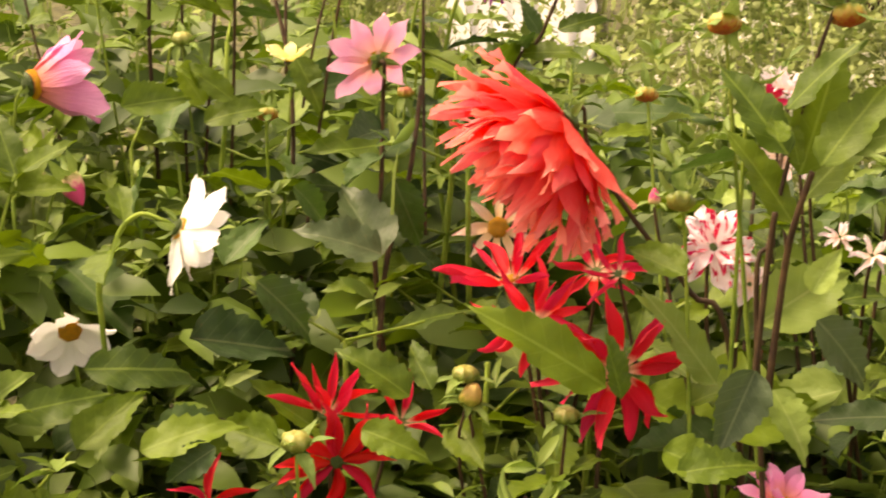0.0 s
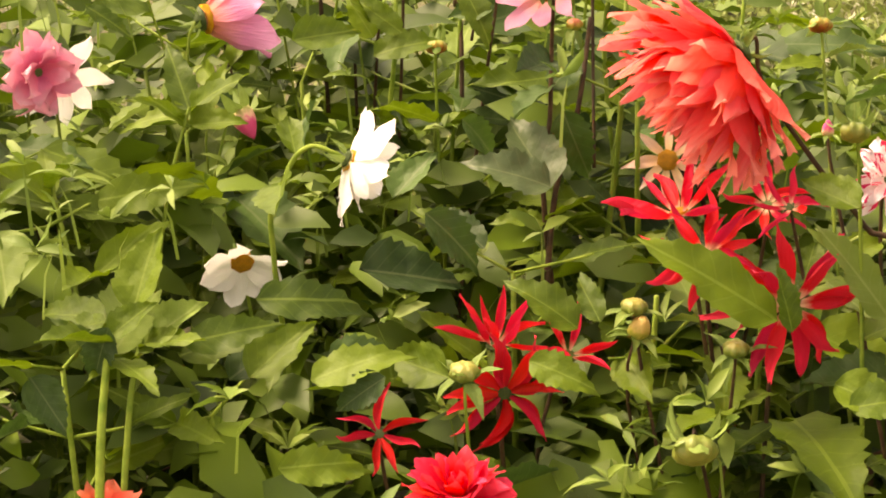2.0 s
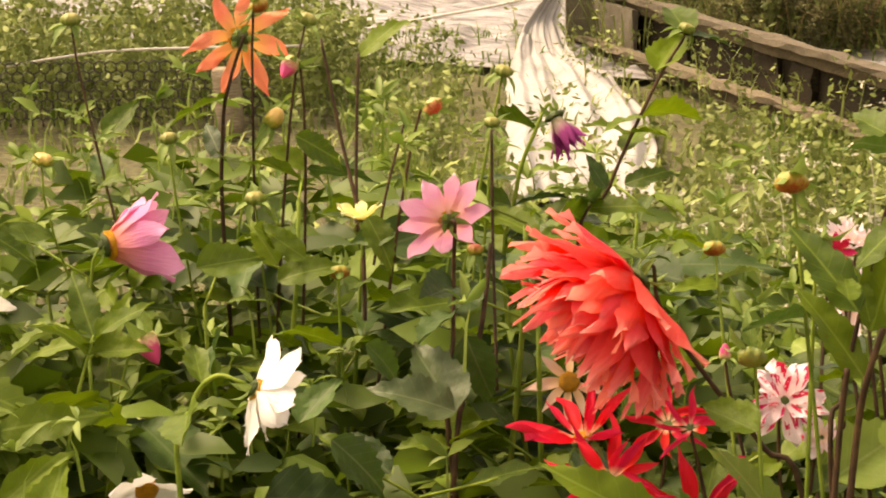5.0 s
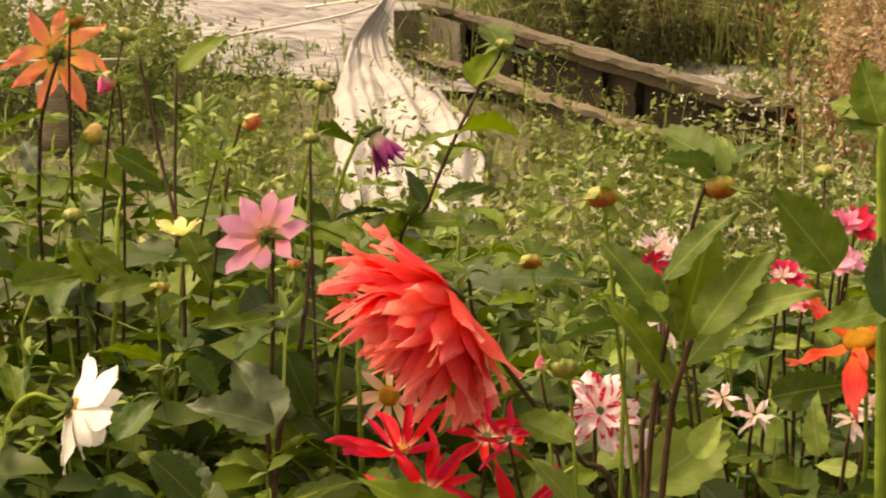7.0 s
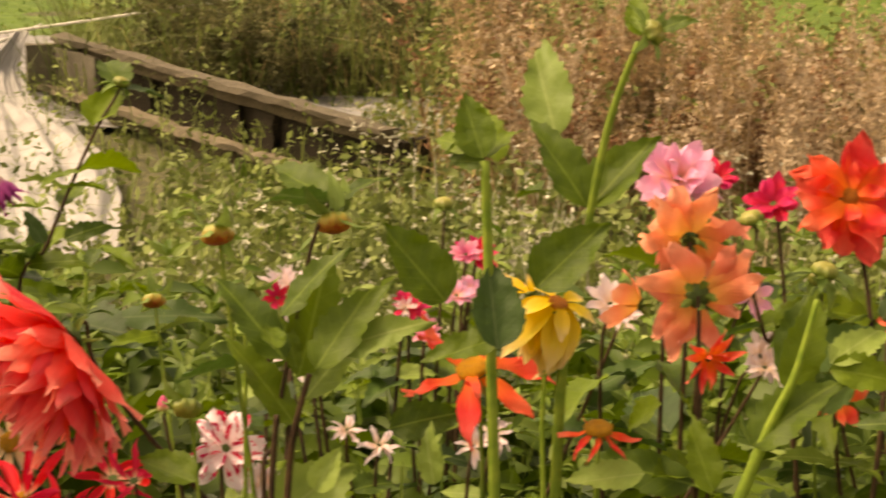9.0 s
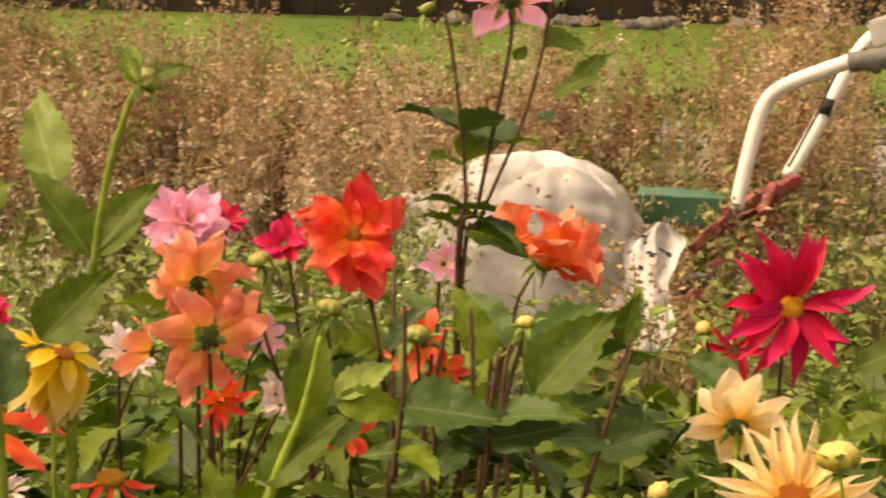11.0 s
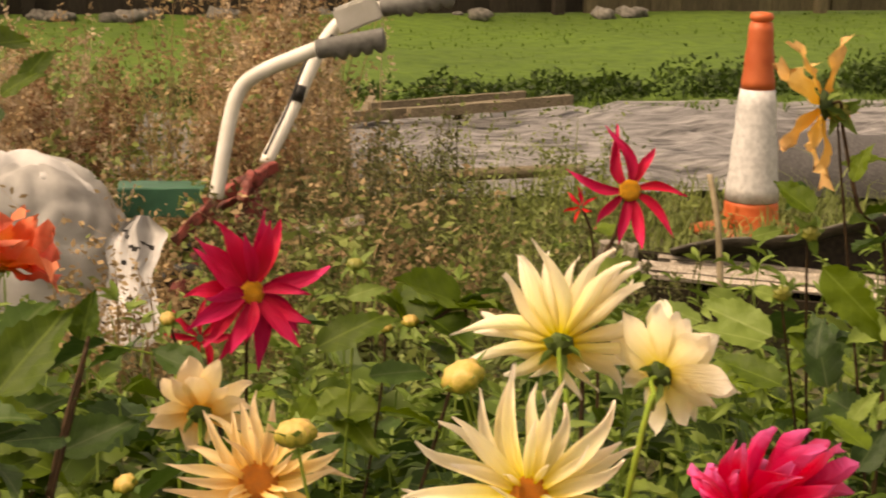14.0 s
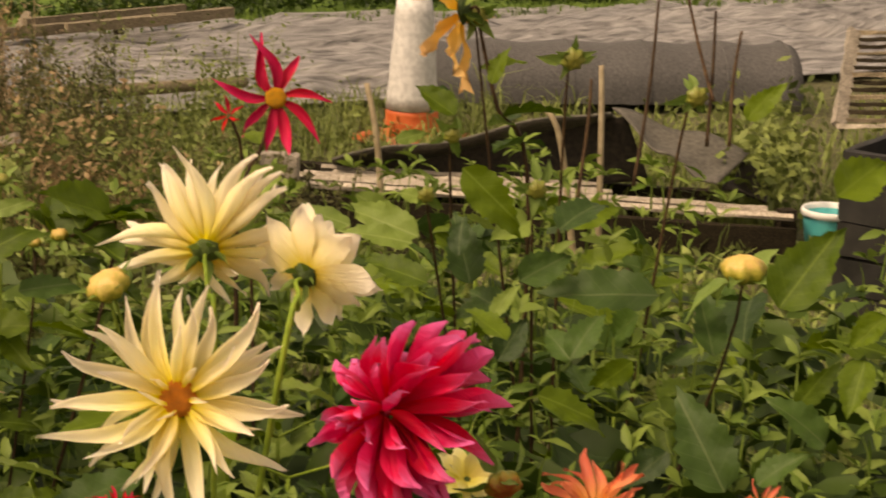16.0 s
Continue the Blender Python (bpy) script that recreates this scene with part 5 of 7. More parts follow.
bud(p, (0.247, 2.288, 0.885), (-0.013, -0.556, -0.831), 0.0153, "rust")
bud(p, (0.308, 1.904, 0.994), (-0.013, -0.556, -0.831), 0.0138, "green")
bud(p, (0.245, 1.921, 0.868), (-0.121, -0.664, -0.738), 0.0165, "green")
bloom(p, (0.459, 2.484, 0.833), (0.156, -0.010, 0.988), 0.0492, [(9, 20, 1.0), (7, 45, 0.8)], "narrow", BLUSH, dark=True, mess=10)
bloom(p, (0.460, 2.512, 0.745), (0.133, -0.804, 0.580), 0.0580, [(9, 5, 1.0), (7, 30, 0.8)], "narrow", BLUSH, dark=True, mess=12)
bloom(p, (0.429, 2.463, 0.831), (0.133, -0.804, 0.580), 0.0242, [(7, 15, 1.0)], "single", MAGENTA, dark=True)
bloom(p, (0.308, 2.098, 0.755), (0.121, -0.826, 0.550), 0.0500, [(8, -5, 1.0), (6, 28, 0.85)], "ragged", BICOLOR, dark=True)
bloom(p, (0.350, 2.087, 0.714), (0.121, -0.826, 0.550), 0.0274, [(9, 5, 1.0), (6, 30, 0.8)], "single", BLUSH, dark=True)
bloom(p, (0.205, 2.136, 0.708), (-0.192, -0.549, 0.813), 0.0467, [(6, 25, 1.0)], "star", RED, dark=True)
bud(p, (0.229, 2.016, 0.839), (0.019, 0.060, 0.998), 0.0087, "long_pink", dark=True)
bloom(p, (0.067, 2.212, 0.740), (-0.232, -0.884, 0.407), 0.0540, [(8, 4, 1.0)], "narrow", PALE_PEACH, DISC, disc_size=0.24, dark=True, sag=0.2)
# scarlet and yellow dahlias
p = dahlia((0.496, 1.603, 0.747), "tall dahlia with curling scarlet petals and broad leaves")
bloom(p, (0.511, 1.755, 0.942), (-0.305, -0.263, 0.915), 0.0840, [(6, -14, 1.0), (3, 20, 0.7)], "loose", SCARLET, DISC, mess=18, spin=25)
p = dahlia((0.565, 1.633, 0.726), "dahlia with a drooping wilted yellow bloom")
bloom(p, (0.563, 1.659, 1.033), (0.22, -0.35, 0.85), 0.0760, [(8, -64, 1.05), (7, -46, 0.95), (5, -12, 0.5)], "droopy", YELLOW, DISC_ORANGE, mess=20, disc_size=0.14)
bloom(p, (0.569, 1.760, 1.020), (-0.299, 0.152, 0.942), 0.0420, [(5, 20, 1.0)], "broad", YELLOW, mess=16, stem=False)
bloom(p, (0.596, 1.621, 0.921), (-0.063, -0.186, 0.981), 0.0329, [(7, -35, 1.2)], "star", SCARLET, DISC, disc_size=0.42, mess=10)
# peach, pink and scarlet group
p = dahlia((0.767, 1.772, 0.642), "dahlia with peach orange double blooms seen from behind")
bloom(p, (0.773, 1.852, 1.043), (0.272, 0.870, 0.411), 0.0600, [(7, -5, 1.0), (6, 30, 0.9)], "ragged", PEACH, dark=True, mess=20)
bloom(p, (0.756, 1.782, 1.001), (0.295, 0.937, -0.188), 0.0652, [(7, -10, 1.0), (5, 20, 0.9)], "ragged", PEACH, mess=20, calyx=0.2, dark=True)
bloom(p, (0.726, 1.866, 0.970), (-0.723, 0.642, 0.254), 0.0455, [(6, 30, 1.0)], "single", PEACH, dark=True, stem=False)
bloom(p, (0.756, 1.746, 0.945), (-0.031, -0.982, -0.188), 0.0357, [(9, 20, 1.0), (7, 45, 0.8)], "narrow", SCARLET, dark=True)
p = dahlia((0.845, 1.990, 0.533), "dahlia with lilac pink double blooms")
bloom(p, (0.842, 2.072, 1.059), (-0.095, -0.585, 0.806), 0.0567, [(9, -30, 0.9), (9, 5, 1.0), (8, 35, 0.85), (5, 60, 0.7)], "single", LILAC, dark=True, mess=10)
bloom(p, (0.947, 2.198, 1.031), (-0.095, -0.585, 0.806), 0.0299, [(7, 10, 1.0), (5, 35, 0.85)], "single", MAGENTA, dark=True)
bloom(p, (0.922, 2.018, 0.928), (0.327, -0.757, 0.565), 0.0300, [(8, 10, 1.0)], "single", LILAC, dark=True)
bloom(p, (0.928, 1.999, 0.859), (0.327, -0.757, 0.565), 0.0333, [(8, 10, 1.0), (6, 35, 0.8)], "single", BLUSH, dark=True)
bloom(p, (0.776, 2.102, 0.902), (0.088, -0.614, 0.785), 0.0375, [(8, 10, 1.0), (6, 35, 0.8)], "single", BLUSH, dark=True)
p = dahlia((0.589, 2.293, 0.420), "dahlia with small magenta and pink blooms")
for_place = [((0.586, 2.348, 0.841), 38, MAGENTA), ((0.593, 2.289, 0.825), 30, ROSE), ((0.699, 2.487, 0.873), 36, ROSE), ((0.671, 2.430, 0.830), 36, LILAC), ((0.730, 2.543, 0.856), 48, MAGENTA), ((0.704, 2.484, 0.820), 36, LILAC)]
for q, n, m in for_place:
    bloom(p, q, (-0.025, -0.522, 0.852), n * 2.45 / 3300, [(8, 8, 1.0), (6, 35, 0.8)], "single", m, dark=True, mess=10)
bud(p, (0.648, 2.417, 0.963), (-0.034, -0.072, 0.997), 0.0152, "green", dark=True)
p = dahlia((0.970, 1.816, 0.601), "dahlia with large glowing scarlet orange blooms")
bloom(p, (0.994, 1.928, 1.064), (-0.334, -0.872, 0.357), 0.0700, [(8, -18, 1.0), (7, 6, 0.95), (4, 36, 0.55)], "ragged", SCARLET, DISC_ORANGE, disc_size=0.15, dark=True, mess=20, via=((1.029, 1.948, 0.972), (1.021, 1.898, 0.892), (1.014, 1.844, 0.756)))
bloom(p, (1.035, 2.218, 0.991), (-0.514, -0.569, 0.642), 0.0400, [(8, 5, 1.0), (6, 30, 0.8)], "single", MAGENTA, dark=True)
bud(p, (0.885, 1.949, 1.039), (-0.362, -0.020, 0.932), 0.0153, "green", dark=True, via=((0.880, 1.936, 0.982), (0.895, 1.914, 0.908), (0.919, 1.888, 0.835)))
bud(p, (0.875, 1.738, 1.033), (0.167, -0.122, 0.979), 0.0150, "green")
# orange pink side-facing bloom and the tall pink one
p = dahlia((1.102, 1.798, 0.690), "dahlia with orange pink blooms on dark stems")
bloom(p, (1.135, 1.743, 1.058), (0.377, -0.604, 0.703), 0.0760, [(7, 22, 1.0), (6, 46, 0.95)], "ragged", ORANGEPINK, DISC, mess=18, dark=True)
bloom(p, (0.977, 1.716, 0.986), (-0.708, -0.342, 0.618), 0.0424, [(7, 15, 1.0)], "single", SCARLET, dark=True, mess=12)
bloom(p, (0.991, 1.698, 0.963), (-0.257, -0.914, 0.315), 0.0273, [(7, 15, 1.0)], "single", SCARLET, dark=True, mess=12)
bloom(p, (0.859, 1.658, 0.919), (-0.257, -0.914, 0.315), 0.0288, [(6, 20, 1.0)], "single", SCARLET, dark=True, mess=12)
bloom(p, (1.238, 2.152, 0.961), (-0.257, -0.914, 0.315), 0.0341, [(7, 20, 1.0)], "single", LILAC, dark=True, mess=12)
bud(p, (0.948, 1.680, 1.011), (-0.082, -0.077, 0.994), 0.0154, "green", dark=True)
bud(p, (1.040, 1.615, 1.030), (-0.082, -0.077, 0.994), 0.0106, "cream")
bud(p, (0.872, 1.741, 1.024), (-0.082, -0.077, 0.994), 0.0130, "green", dark=True)
p = dahlia((1.121, 1.901, 0.651), "very tall dahlia with one pink bloom on dark purple stems")
bloom(p, (1.209, 1.952, 1.326), (0.329, 0.644, 0.691), 0.0716, [(8, 5, 1.0)], "single", LILAC, DISC, dark=True, via=((1.204, 1.941, 1.271), (1.164, 1.935, 1.089), (1.143, 1.941, 0.956)), room=0.7)
bud(p, (1.129, 2.010, 1.316), (-0.433, 0.158, 0.888), 0.0109, "green", dark=True, via=((1.147, 1.991, 1.296), (1.153, 1.947, 1.102), (1.141, 1.942, 0.956)))
bud(p, (1.257, 1.921, 1.349), (0.228, -0.181, 0.957), 0.0109, "green", dark=True, via=((1.216, 1.914, 1.205), (1.164, 1.929, 1.069), (1.144, 1.940, 0.956)))
# magenta star dahlias
p = dahlia((1.491, 1.682, 0.641), "dahlia with a spiky crimson magenta bloom")
bloom(p, (1.476, 1.720, 0.978), (-0.471, -0.825, 0.311), 0.0900, [(9, -10, 1.0), (8, 8, 1.0), (4, 28, 0.8)], "tapered", MAGENTA, DISC, disc_size=0.17, mess=15, dark=True)
bloom(p, (1.448, 1.787, 0.911), (-0.815, -0.495, 0.302), 0.0480, [(8, 10, 1.0)], "star", CRIMSON, dark=True)
bud(p, (1.391, 1.777, 0.948), (-0.513, -0.276, 0.813), 0.0112, "cream", dark=True)
bud(p, (1.694, 1.667, 0.917), (-0.253, -0.121, 0.960), 0.0124, "cream", dark=True, via=((1.717, 1.649, 0.918), (1.733, 1.620, 0.854)))
bud(p, (1.667, 1.685, 0.909), (-0.253, -0.121, 0.960), 0.0102, "cream", dark=True)
bud(p, (1.647, 1.722, 0.989), (-0.165, -0.189, 0.968), 0.0124, "green")
p = dahlia((1.880, 1.499, 0.557), "dahlia with a slender star-shaped magenta bloom")
bloom(p, (1.949, 1.522, 1.080), (-0.617, -0.710, 0.341), 0.0770, [(9, 6, 1.0)], "star", MAGENTA, DISC, disc_size=0.19, mess=8, spin=4, dark=True, via=((1.964, 1.558, 1.009), (1.938, 1.568, 0.956), (1.909, 1.556, 0.823)))
bloom(p, (1.940, 1.596, 1.048), (-0.850, -0.143, 0.507), 0.0288, [(6, 25, 1.0)], "star", CRIMSON, dark=True)
# cream cactus dahlias
p = dahlia((1.420, 1.159, 0.666), "dahlia with large cream yellow cactus blooms")
CREAMY = [(14, -12, 1.0), (13, 4, 1.0), (10, 22, 0.84), (5, 50, 0.4)]
bloom(p, (1.483, 1.220, 1.015), (0.727, 0.598, 0.337), 0.1030, [(13, 10, 1.0), (12, 22, 1.0), (9, 36, 0.92)], "cactus", CREAM, mess=10, calyx=0.15, via=((1.458, 1.194, 0.979), (1.446, 1.174, 0.875)))
bloom(p, (1.333, 1.119, 0.913), (-0.685, -0.576, 0.446), 0.1120, CREAMY, "cactus", CREAM, DISC_ORANGE, disc_size=0.17, mess=12, spin=3, uneven=0.3)
bloom(p, (1.542, 1.135, 0.991), (0.963, 0.201, 0.179), 0.0740, [(9, 8, 0.95), (8, 26, 1.0), (6, 44, 0.9)], "single", CREAM, mess=8, calyx=0.2, via=((1.494, 1.103, 0.973), (1.446, 1.090, 0.900)))
bud(p, (1.346, 1.225, 1.006), (-0.429, 0.136, 0.893), 0.0240, "cream", open_sepals=False)
bud(p, (1.201, 1.308, 0.957), (-0.141, 0.055, 0.989), 0.0225, "cream", open_sepals=False)
bud(p, (1.352, 1.235, 1.000), (-0.338, 0.170, 0.926), 0.0056, "green")
# apricot dahlias
p = dahlia((1.189, 1.396, 0.745), "dahlia with apricot and yellow blooms")
bloom(p, (1.222, 1.489, 0.929), (0.537, 0.696, 0.476), 0.0561, [(9, 5, 1.0), (8, 25, 1.0)], "single", APRICOT, mess=7, calyx=0.24)
bloom(p, (1.199, 1.362, 0.892), (-0.569, -0.576, 0.587), 0.0841, [(13, -8, 1.0), (13, 8, 0.95), (9, 30, 0.6)], "cactus", APRICOT, DISC_ORANGE, disc_size=0.25, mess=7)
bud(p, (1.100, 1.450, 0.891), (-0.462, 0.031, 0.886), 0.0135, "cream")
# hot pink dahlia
p = dahlia((1.410, 0.864, 0.638), "dahlia with a large hot pink double bloom")
bloom(p, (1.432, 0.928, 0.914), (-0.804, 0.485, 0.343), 0.1080, [(10, -50, 1.0), (12, -38, 1.0), (12, -25, 1.0), (12, -10, 0.92), (11, 8, 0.78), (9, 28, 0.6), (7, 52, 0.45), (4, 74, 0.34)], "rolled", HOTPINK, mess=13, calyx=0.12, sag=0.18)
# low blooms at the edge of the bed
p = dahlia((1.556, 0.894, 0.566), "dahlia with a pale lemon bloom")
bloom(p, (1.589, 0.951, 0.794), (-0.328, -0.511, 0.795), 0.0366, [(9, 10, 1.0), (7, 35, 0.8)], "single", LEMON, mess=8)
bud(p, (1.531, 0.868, 0.828), (-0.468, -0.633, -0.617), 0.0202, "rust", dark=True)
p = dahlia((1.619, 0.793, 0.541), "dahlia with orange star-shaped blooms")
bloom(p, (1.620, 0.815, 0.788), (-0.009, -0.101, 0.995), 0.0605, [(9, 40, 1.0), (6, 20, 0.9)], "star", ORANGE, mess=10)
bloom(p, (1.720, 0.674, 0.793), (-0.119, -0.187, 0.975), 0.0345, [(8, 40, 1.0)], "star", ORANGE, mess=10)
bloom(p, (1.204, 1.075, 0.850), (-0.119, -0.187, 0.975), 0.0258, [(9, 15, 1.0), (7, 40, 0.8)], "star", CRIMSON, mess=10)
# amber star by the cone
p = dahlia((2.197, 1.254, 0.399), "tall dahlia with an amber bloom turned sideways and many buds")
bloom(p, (2.185, 1.385, 1.191), (-0.277, 0.950, -0.144), 0.1050, [(6, 8, 1.0), (4, 26, 0.85)], "loose", AMBER, mess=10, calyx=0.2, via=((2.223, 1.381, 1.155), (2.233, 1.356, 1.053), (2.253, 1.309, 0.893)), dark=True)
for q, n in (((2.208, 1.379, 1.181), 22), ((2.206, 1.219, 1.139), 24), ((2.292, 1.075, 1.095), 22), ((2.057, 1.348, 0.958), 18), ((2.092, 1.333, 1.036), 18), ((2.062, 1.177, 0.991), 20)):
    bud(p, q, (-0.677, -0.663, -0.319), n * 2.5 / 3300, "green", dark=True)
bud(p, (1.931, 0.816, 0.976), (-0.071, -0.015, 0.997), 0.0275, "cream", dark=True)

# small blush and pink blooms low among the leaves
p = dahlia((0.498, 2.103, 0.515), "dahlia with small blush pink blooms among the leaves")
for q, n in (((0.494, 2.112, 0.740), 42), ((0.634, 2.105, 0.745), 46), ((0.462, 2.335, 0.794), 40), ((0.467, 2.452, 0.845), 34), ((0.450, 2.088, 0.771), 32), ((0.588, 2.029, 0.761), 38), ((0.804, 2.136, 0.872), 36), ((0.923, 1.973, 0.853), 40), ((0.441, 2.496, 0.842), 46), ((0.576, 2.332, 0.845), 26)):
    bloom(p, q, (-0.009, -0.613, 0.790), n * 2.2 / 3300, [(7, 5, 1.0), (5, 34, 0.8)], "loose", BLUSH, dark=True, mess=22)
p = dahlia((0.364, 1.799, 0.445), "low dahlia with a pale pink bloom at the bed's edge")
bloom(p, (0.346, 1.795, 0.584), (0.315, -0.233, 0.920), 0.0489, [(9, 12, 1.0), (7, 35, 0.85)], "single", PINK, DISC)
p = dahlia((-0.499, 1.628, 0.415), "low dahlia with a coral orange bloom under the leaves")
bloom(p, (-0.500, 1.678, 0.543), (0.139, -0.053, 0.989), 0.0448, [(9, 15, 1.0), (7, 40, 0.8)], "single", ORANGEPINK, DISC)
# stout stalks
p = near((0.500, 1.650, 0.872))
stalk(p, [(0.502, 1.636, 0.820), (0.498, 1.658, 1.035), (0.494, 1.672, 1.173)], 0.0068, 0.0052)
stalk(p, [(0.608, 1.714, 1.079), (0.627, 1.712, 1.195), (0.650, 1.701, 1.276)], 0.0055, 0.0038)
bud(p, (0.664, 1.698, 1.285), (0.608, -0.643, 0.466), 0.0139, "green", stem=False)
stalk(p, [(0.708, 1.560, 0.847), (0.739, 1.558, 0.933), (0.760, 1.552, 0.988), (0.777, 1.552, 1.058)], 0.008, 0.003)
stalk(p, [(0.570, 1.665, 0.823), (0.573, 1.670, 0.936), (0.575, 1.664, 1.005)], 0.0072, 0.006)
p = near((0.323, 1.767, 0.772))
stalk(p, [(0.317, 1.762, 0.713), (0.328, 1.775, 0.840), (0.334, 1.769, 0.895), (0.348, 1.771, 0.946)], 0.0062, 0.005, True)
stalk(p, [(0.303, 1.763, 0.713), (0.313, 1.785, 0.837), (0.319, 1.791, 0.899)], 0.0055, 0.005, True)
p = near((-0.209, 2.352, 0.760))
stalk(p, [(-0.247, 2.502, 1.118), (-0.223, 2.469, 0.996), (-0.195, 2.406, 0.881), (-0.190, 2.354, 0.767)], 0.0032, 0.005, True)
stalk(p, [(-0.198, 2.497, 1.099), (-0.202, 2.449, 0.962), (-0.200, 2.406, 0.881)], 0.0032, 0.004, True)
stalk(p, [(-0.137, 2.424, 1.018), (-0.162, 2.399, 0.928), (-0.178, 2.376, 0.844)], 0.0026, 0.003, True)
p = near((-0.050, 2.110, 0.626))
stalk(p, [(-0.026, 2.240, 0.908), (-0.040, 2.182, 0.813), (-0.065, 2.138, 0.729), (-0.077, 2.081, 0.597)], 0.0045, 0.006, True)
stalk(p, [(-0.024, 2.325, 1.030), (-0.024, 2.286, 0.888), (-0.021, 2.193, 0.737)], 0.003, 0.0035, True)
p = near((1.019, 1.640, 0.825))
for pts in ([(0.993, 1.591, 0.807), (1.021, 1.619, 0.943), (1.055, 1.638, 1.014)], [(0.935, 1.634, 0.806), (0.951, 1.666, 0.919), (0.968, 1.683, 0.986)], [(1.065, 1.544, 0.832), (1.109, 1.553, 0.945), (1.136, 1.564, 1.013)], [(0.982, 1.611, 0.803), (1.007, 1.636, 0.917), (1.023, 1.654, 0.984)], [(0.904, 1.658, 0.805), (0.924, 1.686, 0.918), (0.980, 1.797, 1.060)]):
    stalk(p, pts, 0.0052, 0.0034, True)
for pts in ([(0.774, 1.397, 0.965), (0.793, 1.414, 1.039), (0.802, 1.432, 1.114)], [(0.834, 1.429, 0.943), (0.847, 1.454, 1.030), (0.861, 1.462, 1.079)], [(0.885, 1.465, 0.922), (0.905, 1.487, 1.012), (0.911, 1.506, 1.083)], [(0.864, 1.347, 0.960), (0.869, 1.372, 1.035), (0.881, 1.381, 1.083)], [(0.916, 1.381, 0.939), (0.914, 1.405, 0.998), (0.891, 1.431, 1.033)], [(0.983, 1.406, 0.918), (1.007, 1.414, 0.978), (1.037, 1.419, 1.049)], [(0.845, 1.358, 0.961), (0.859, 1.375, 1.026), (0.871, 1.384, 1.073)]):
    stalk(p, pts, 0.0046, 0.0032, True)
    for k in (0.35, 0.6, 0.85):
        a = Vector(pts[0]).lerp(Vector(pts[1]), k)
        h = rng.uniform(0, 6.28)
        leaf(p, a, a + Vector((math.cos(h), math.sin(h), rng.uniform(-0.1, 0.5))).normalized() * rng.uniform(0.06, 0.1), Vector((rng.gauss(0, 0.4), -0.6, 0.8)), rng.choice(("dark", "dark", "mid")), clear=False)
p = near((2.223, 1.097, 0.926))
for pts in ([(2.220, 1.124, 0.977), (2.259, 1.129, 1.109), (2.291, 1.140, 1.234)], [(2.287, 1.053, 1.031), (2.312, 1.064, 1.134), (2.329, 1.074, 1.207)], [(2.287, 1.020, 1.036), (2.325, 1.039, 1.120), (2.344, 1.041, 1.182)], [(2.286, 1.047, 1.093), (2.307, 1.085, 1.162), (2.312, 1.111, 1.235)], [(2.172, 1.182, 0.953), (2.201, 1.188, 1.056), (2.215, 1.194, 1.114)]):
    stalk(p, pts, 0.0045, 0.003, True)
p = near((-0.516, 1.725, 0.530))
for pts, r0 in (([(-0.505, 1.665, 0.512), (-0.506, 1.719, 0.623), (-0.503, 1.772, 0.704)], 0.0062), ([(-0.491, 1.701, 0.518), (-0.487, 1.769, 0.636), (-0.482, 1.809, 0.681)], 0.0045), ([(-0.590, 1.960, 0.599), (-0.605, 1.991, 0.682), (-0.634, 2.042, 0.765)], 0.004), ([(-0.536, 2.081, 0.618), (-0.520, 2.128, 0.735), (-0.497, 2.164, 0.822)], 0.003)):
    stalk(p, pts, r0, r0 * 0.7)
    for k in range(6):
        h = k * 1.05 + rng.uniform(-0.3, 0.3)
        tip = Vector(pts[-1]) - Z * rng.uniform(0, 0.03)
        leaf(p, tip, tip + Vector((math.cos(h), math.sin(h) * 0.7, rng.uniform(-0.1, 0.9))).normalized() * rng.uniform(0.06, 0.11), Vector((rng.gauss(0, 0.3), -0.5, 0.85)), rng.choice(("lance", "mid", "lance", "pale")), clear=False)



# ---- large single leaves ----
keep((4.443, 1.828, 0.389), 0.1, 3.2)
def big(a, b, face, kind="mid", shape=None):
    leaf(near(a), a, b, face, kind, shape)


big((-0.068, 2.069, 0.755), (-0.120, 2.141, 0.821), (0.182, -0.645, 0.742), "dull", 3)
big((-0.068, 2.060, 0.759), (-0.157, 2.049, 0.805), (-0.066, -0.567, 0.821), "dull", 2)
big((-0.380, 2.220, 0.887), (-0.300, 2.243, 0.898), (0.121, -0.724, 0.680), "mid", 3)
big((0.163, 1.789, 0.717), (0.029, 1.791, 0.810), (0.302, -0.644, 0.703), "mid", 0)
big((0.176, 1.776, 0.710), (0.164, 1.788, 0.776), (0.407, -0.554, 0.726), "mid", 1)
big((0.245, 1.853, 0.810), (0.188, 1.899, 0.828), (-0.022, -0.556, 0.831), "mid", 3)
big((0.286, 1.882, 0.679), (0.214, 1.899, 0.782), (0.110, -0.491, 0.864), "pale", 0)
big((0.338, 1.796, 0.886), (0.278, 1.841, 0.977), (0.197, -0.538, 0.819), "mid", 0)
big((0.344, 1.811, 0.930), (0.384, 1.831, 1.062), (0.221, -0.556, 0.801), "mid", 0)
big((0.349, 1.804, 0.909), (0.428, 1.828, 0.996), (-0.358, -0.462, 0.811), "mid", 0)
big((0.340, 1.795, 0.945), (0.330, 1.822, 0.996), (0.178, -0.487, 0.855), "mid", 0)
big((0.323, 1.875, 0.749), (0.425, 1.921, 0.800), (0.360, -0.587, 0.725), "pale", 3)
big((0.396, 1.779, 0.718), (0.315, 1.804, 0.687), (-0.040, -0.481, 0.876), "pale", 3)
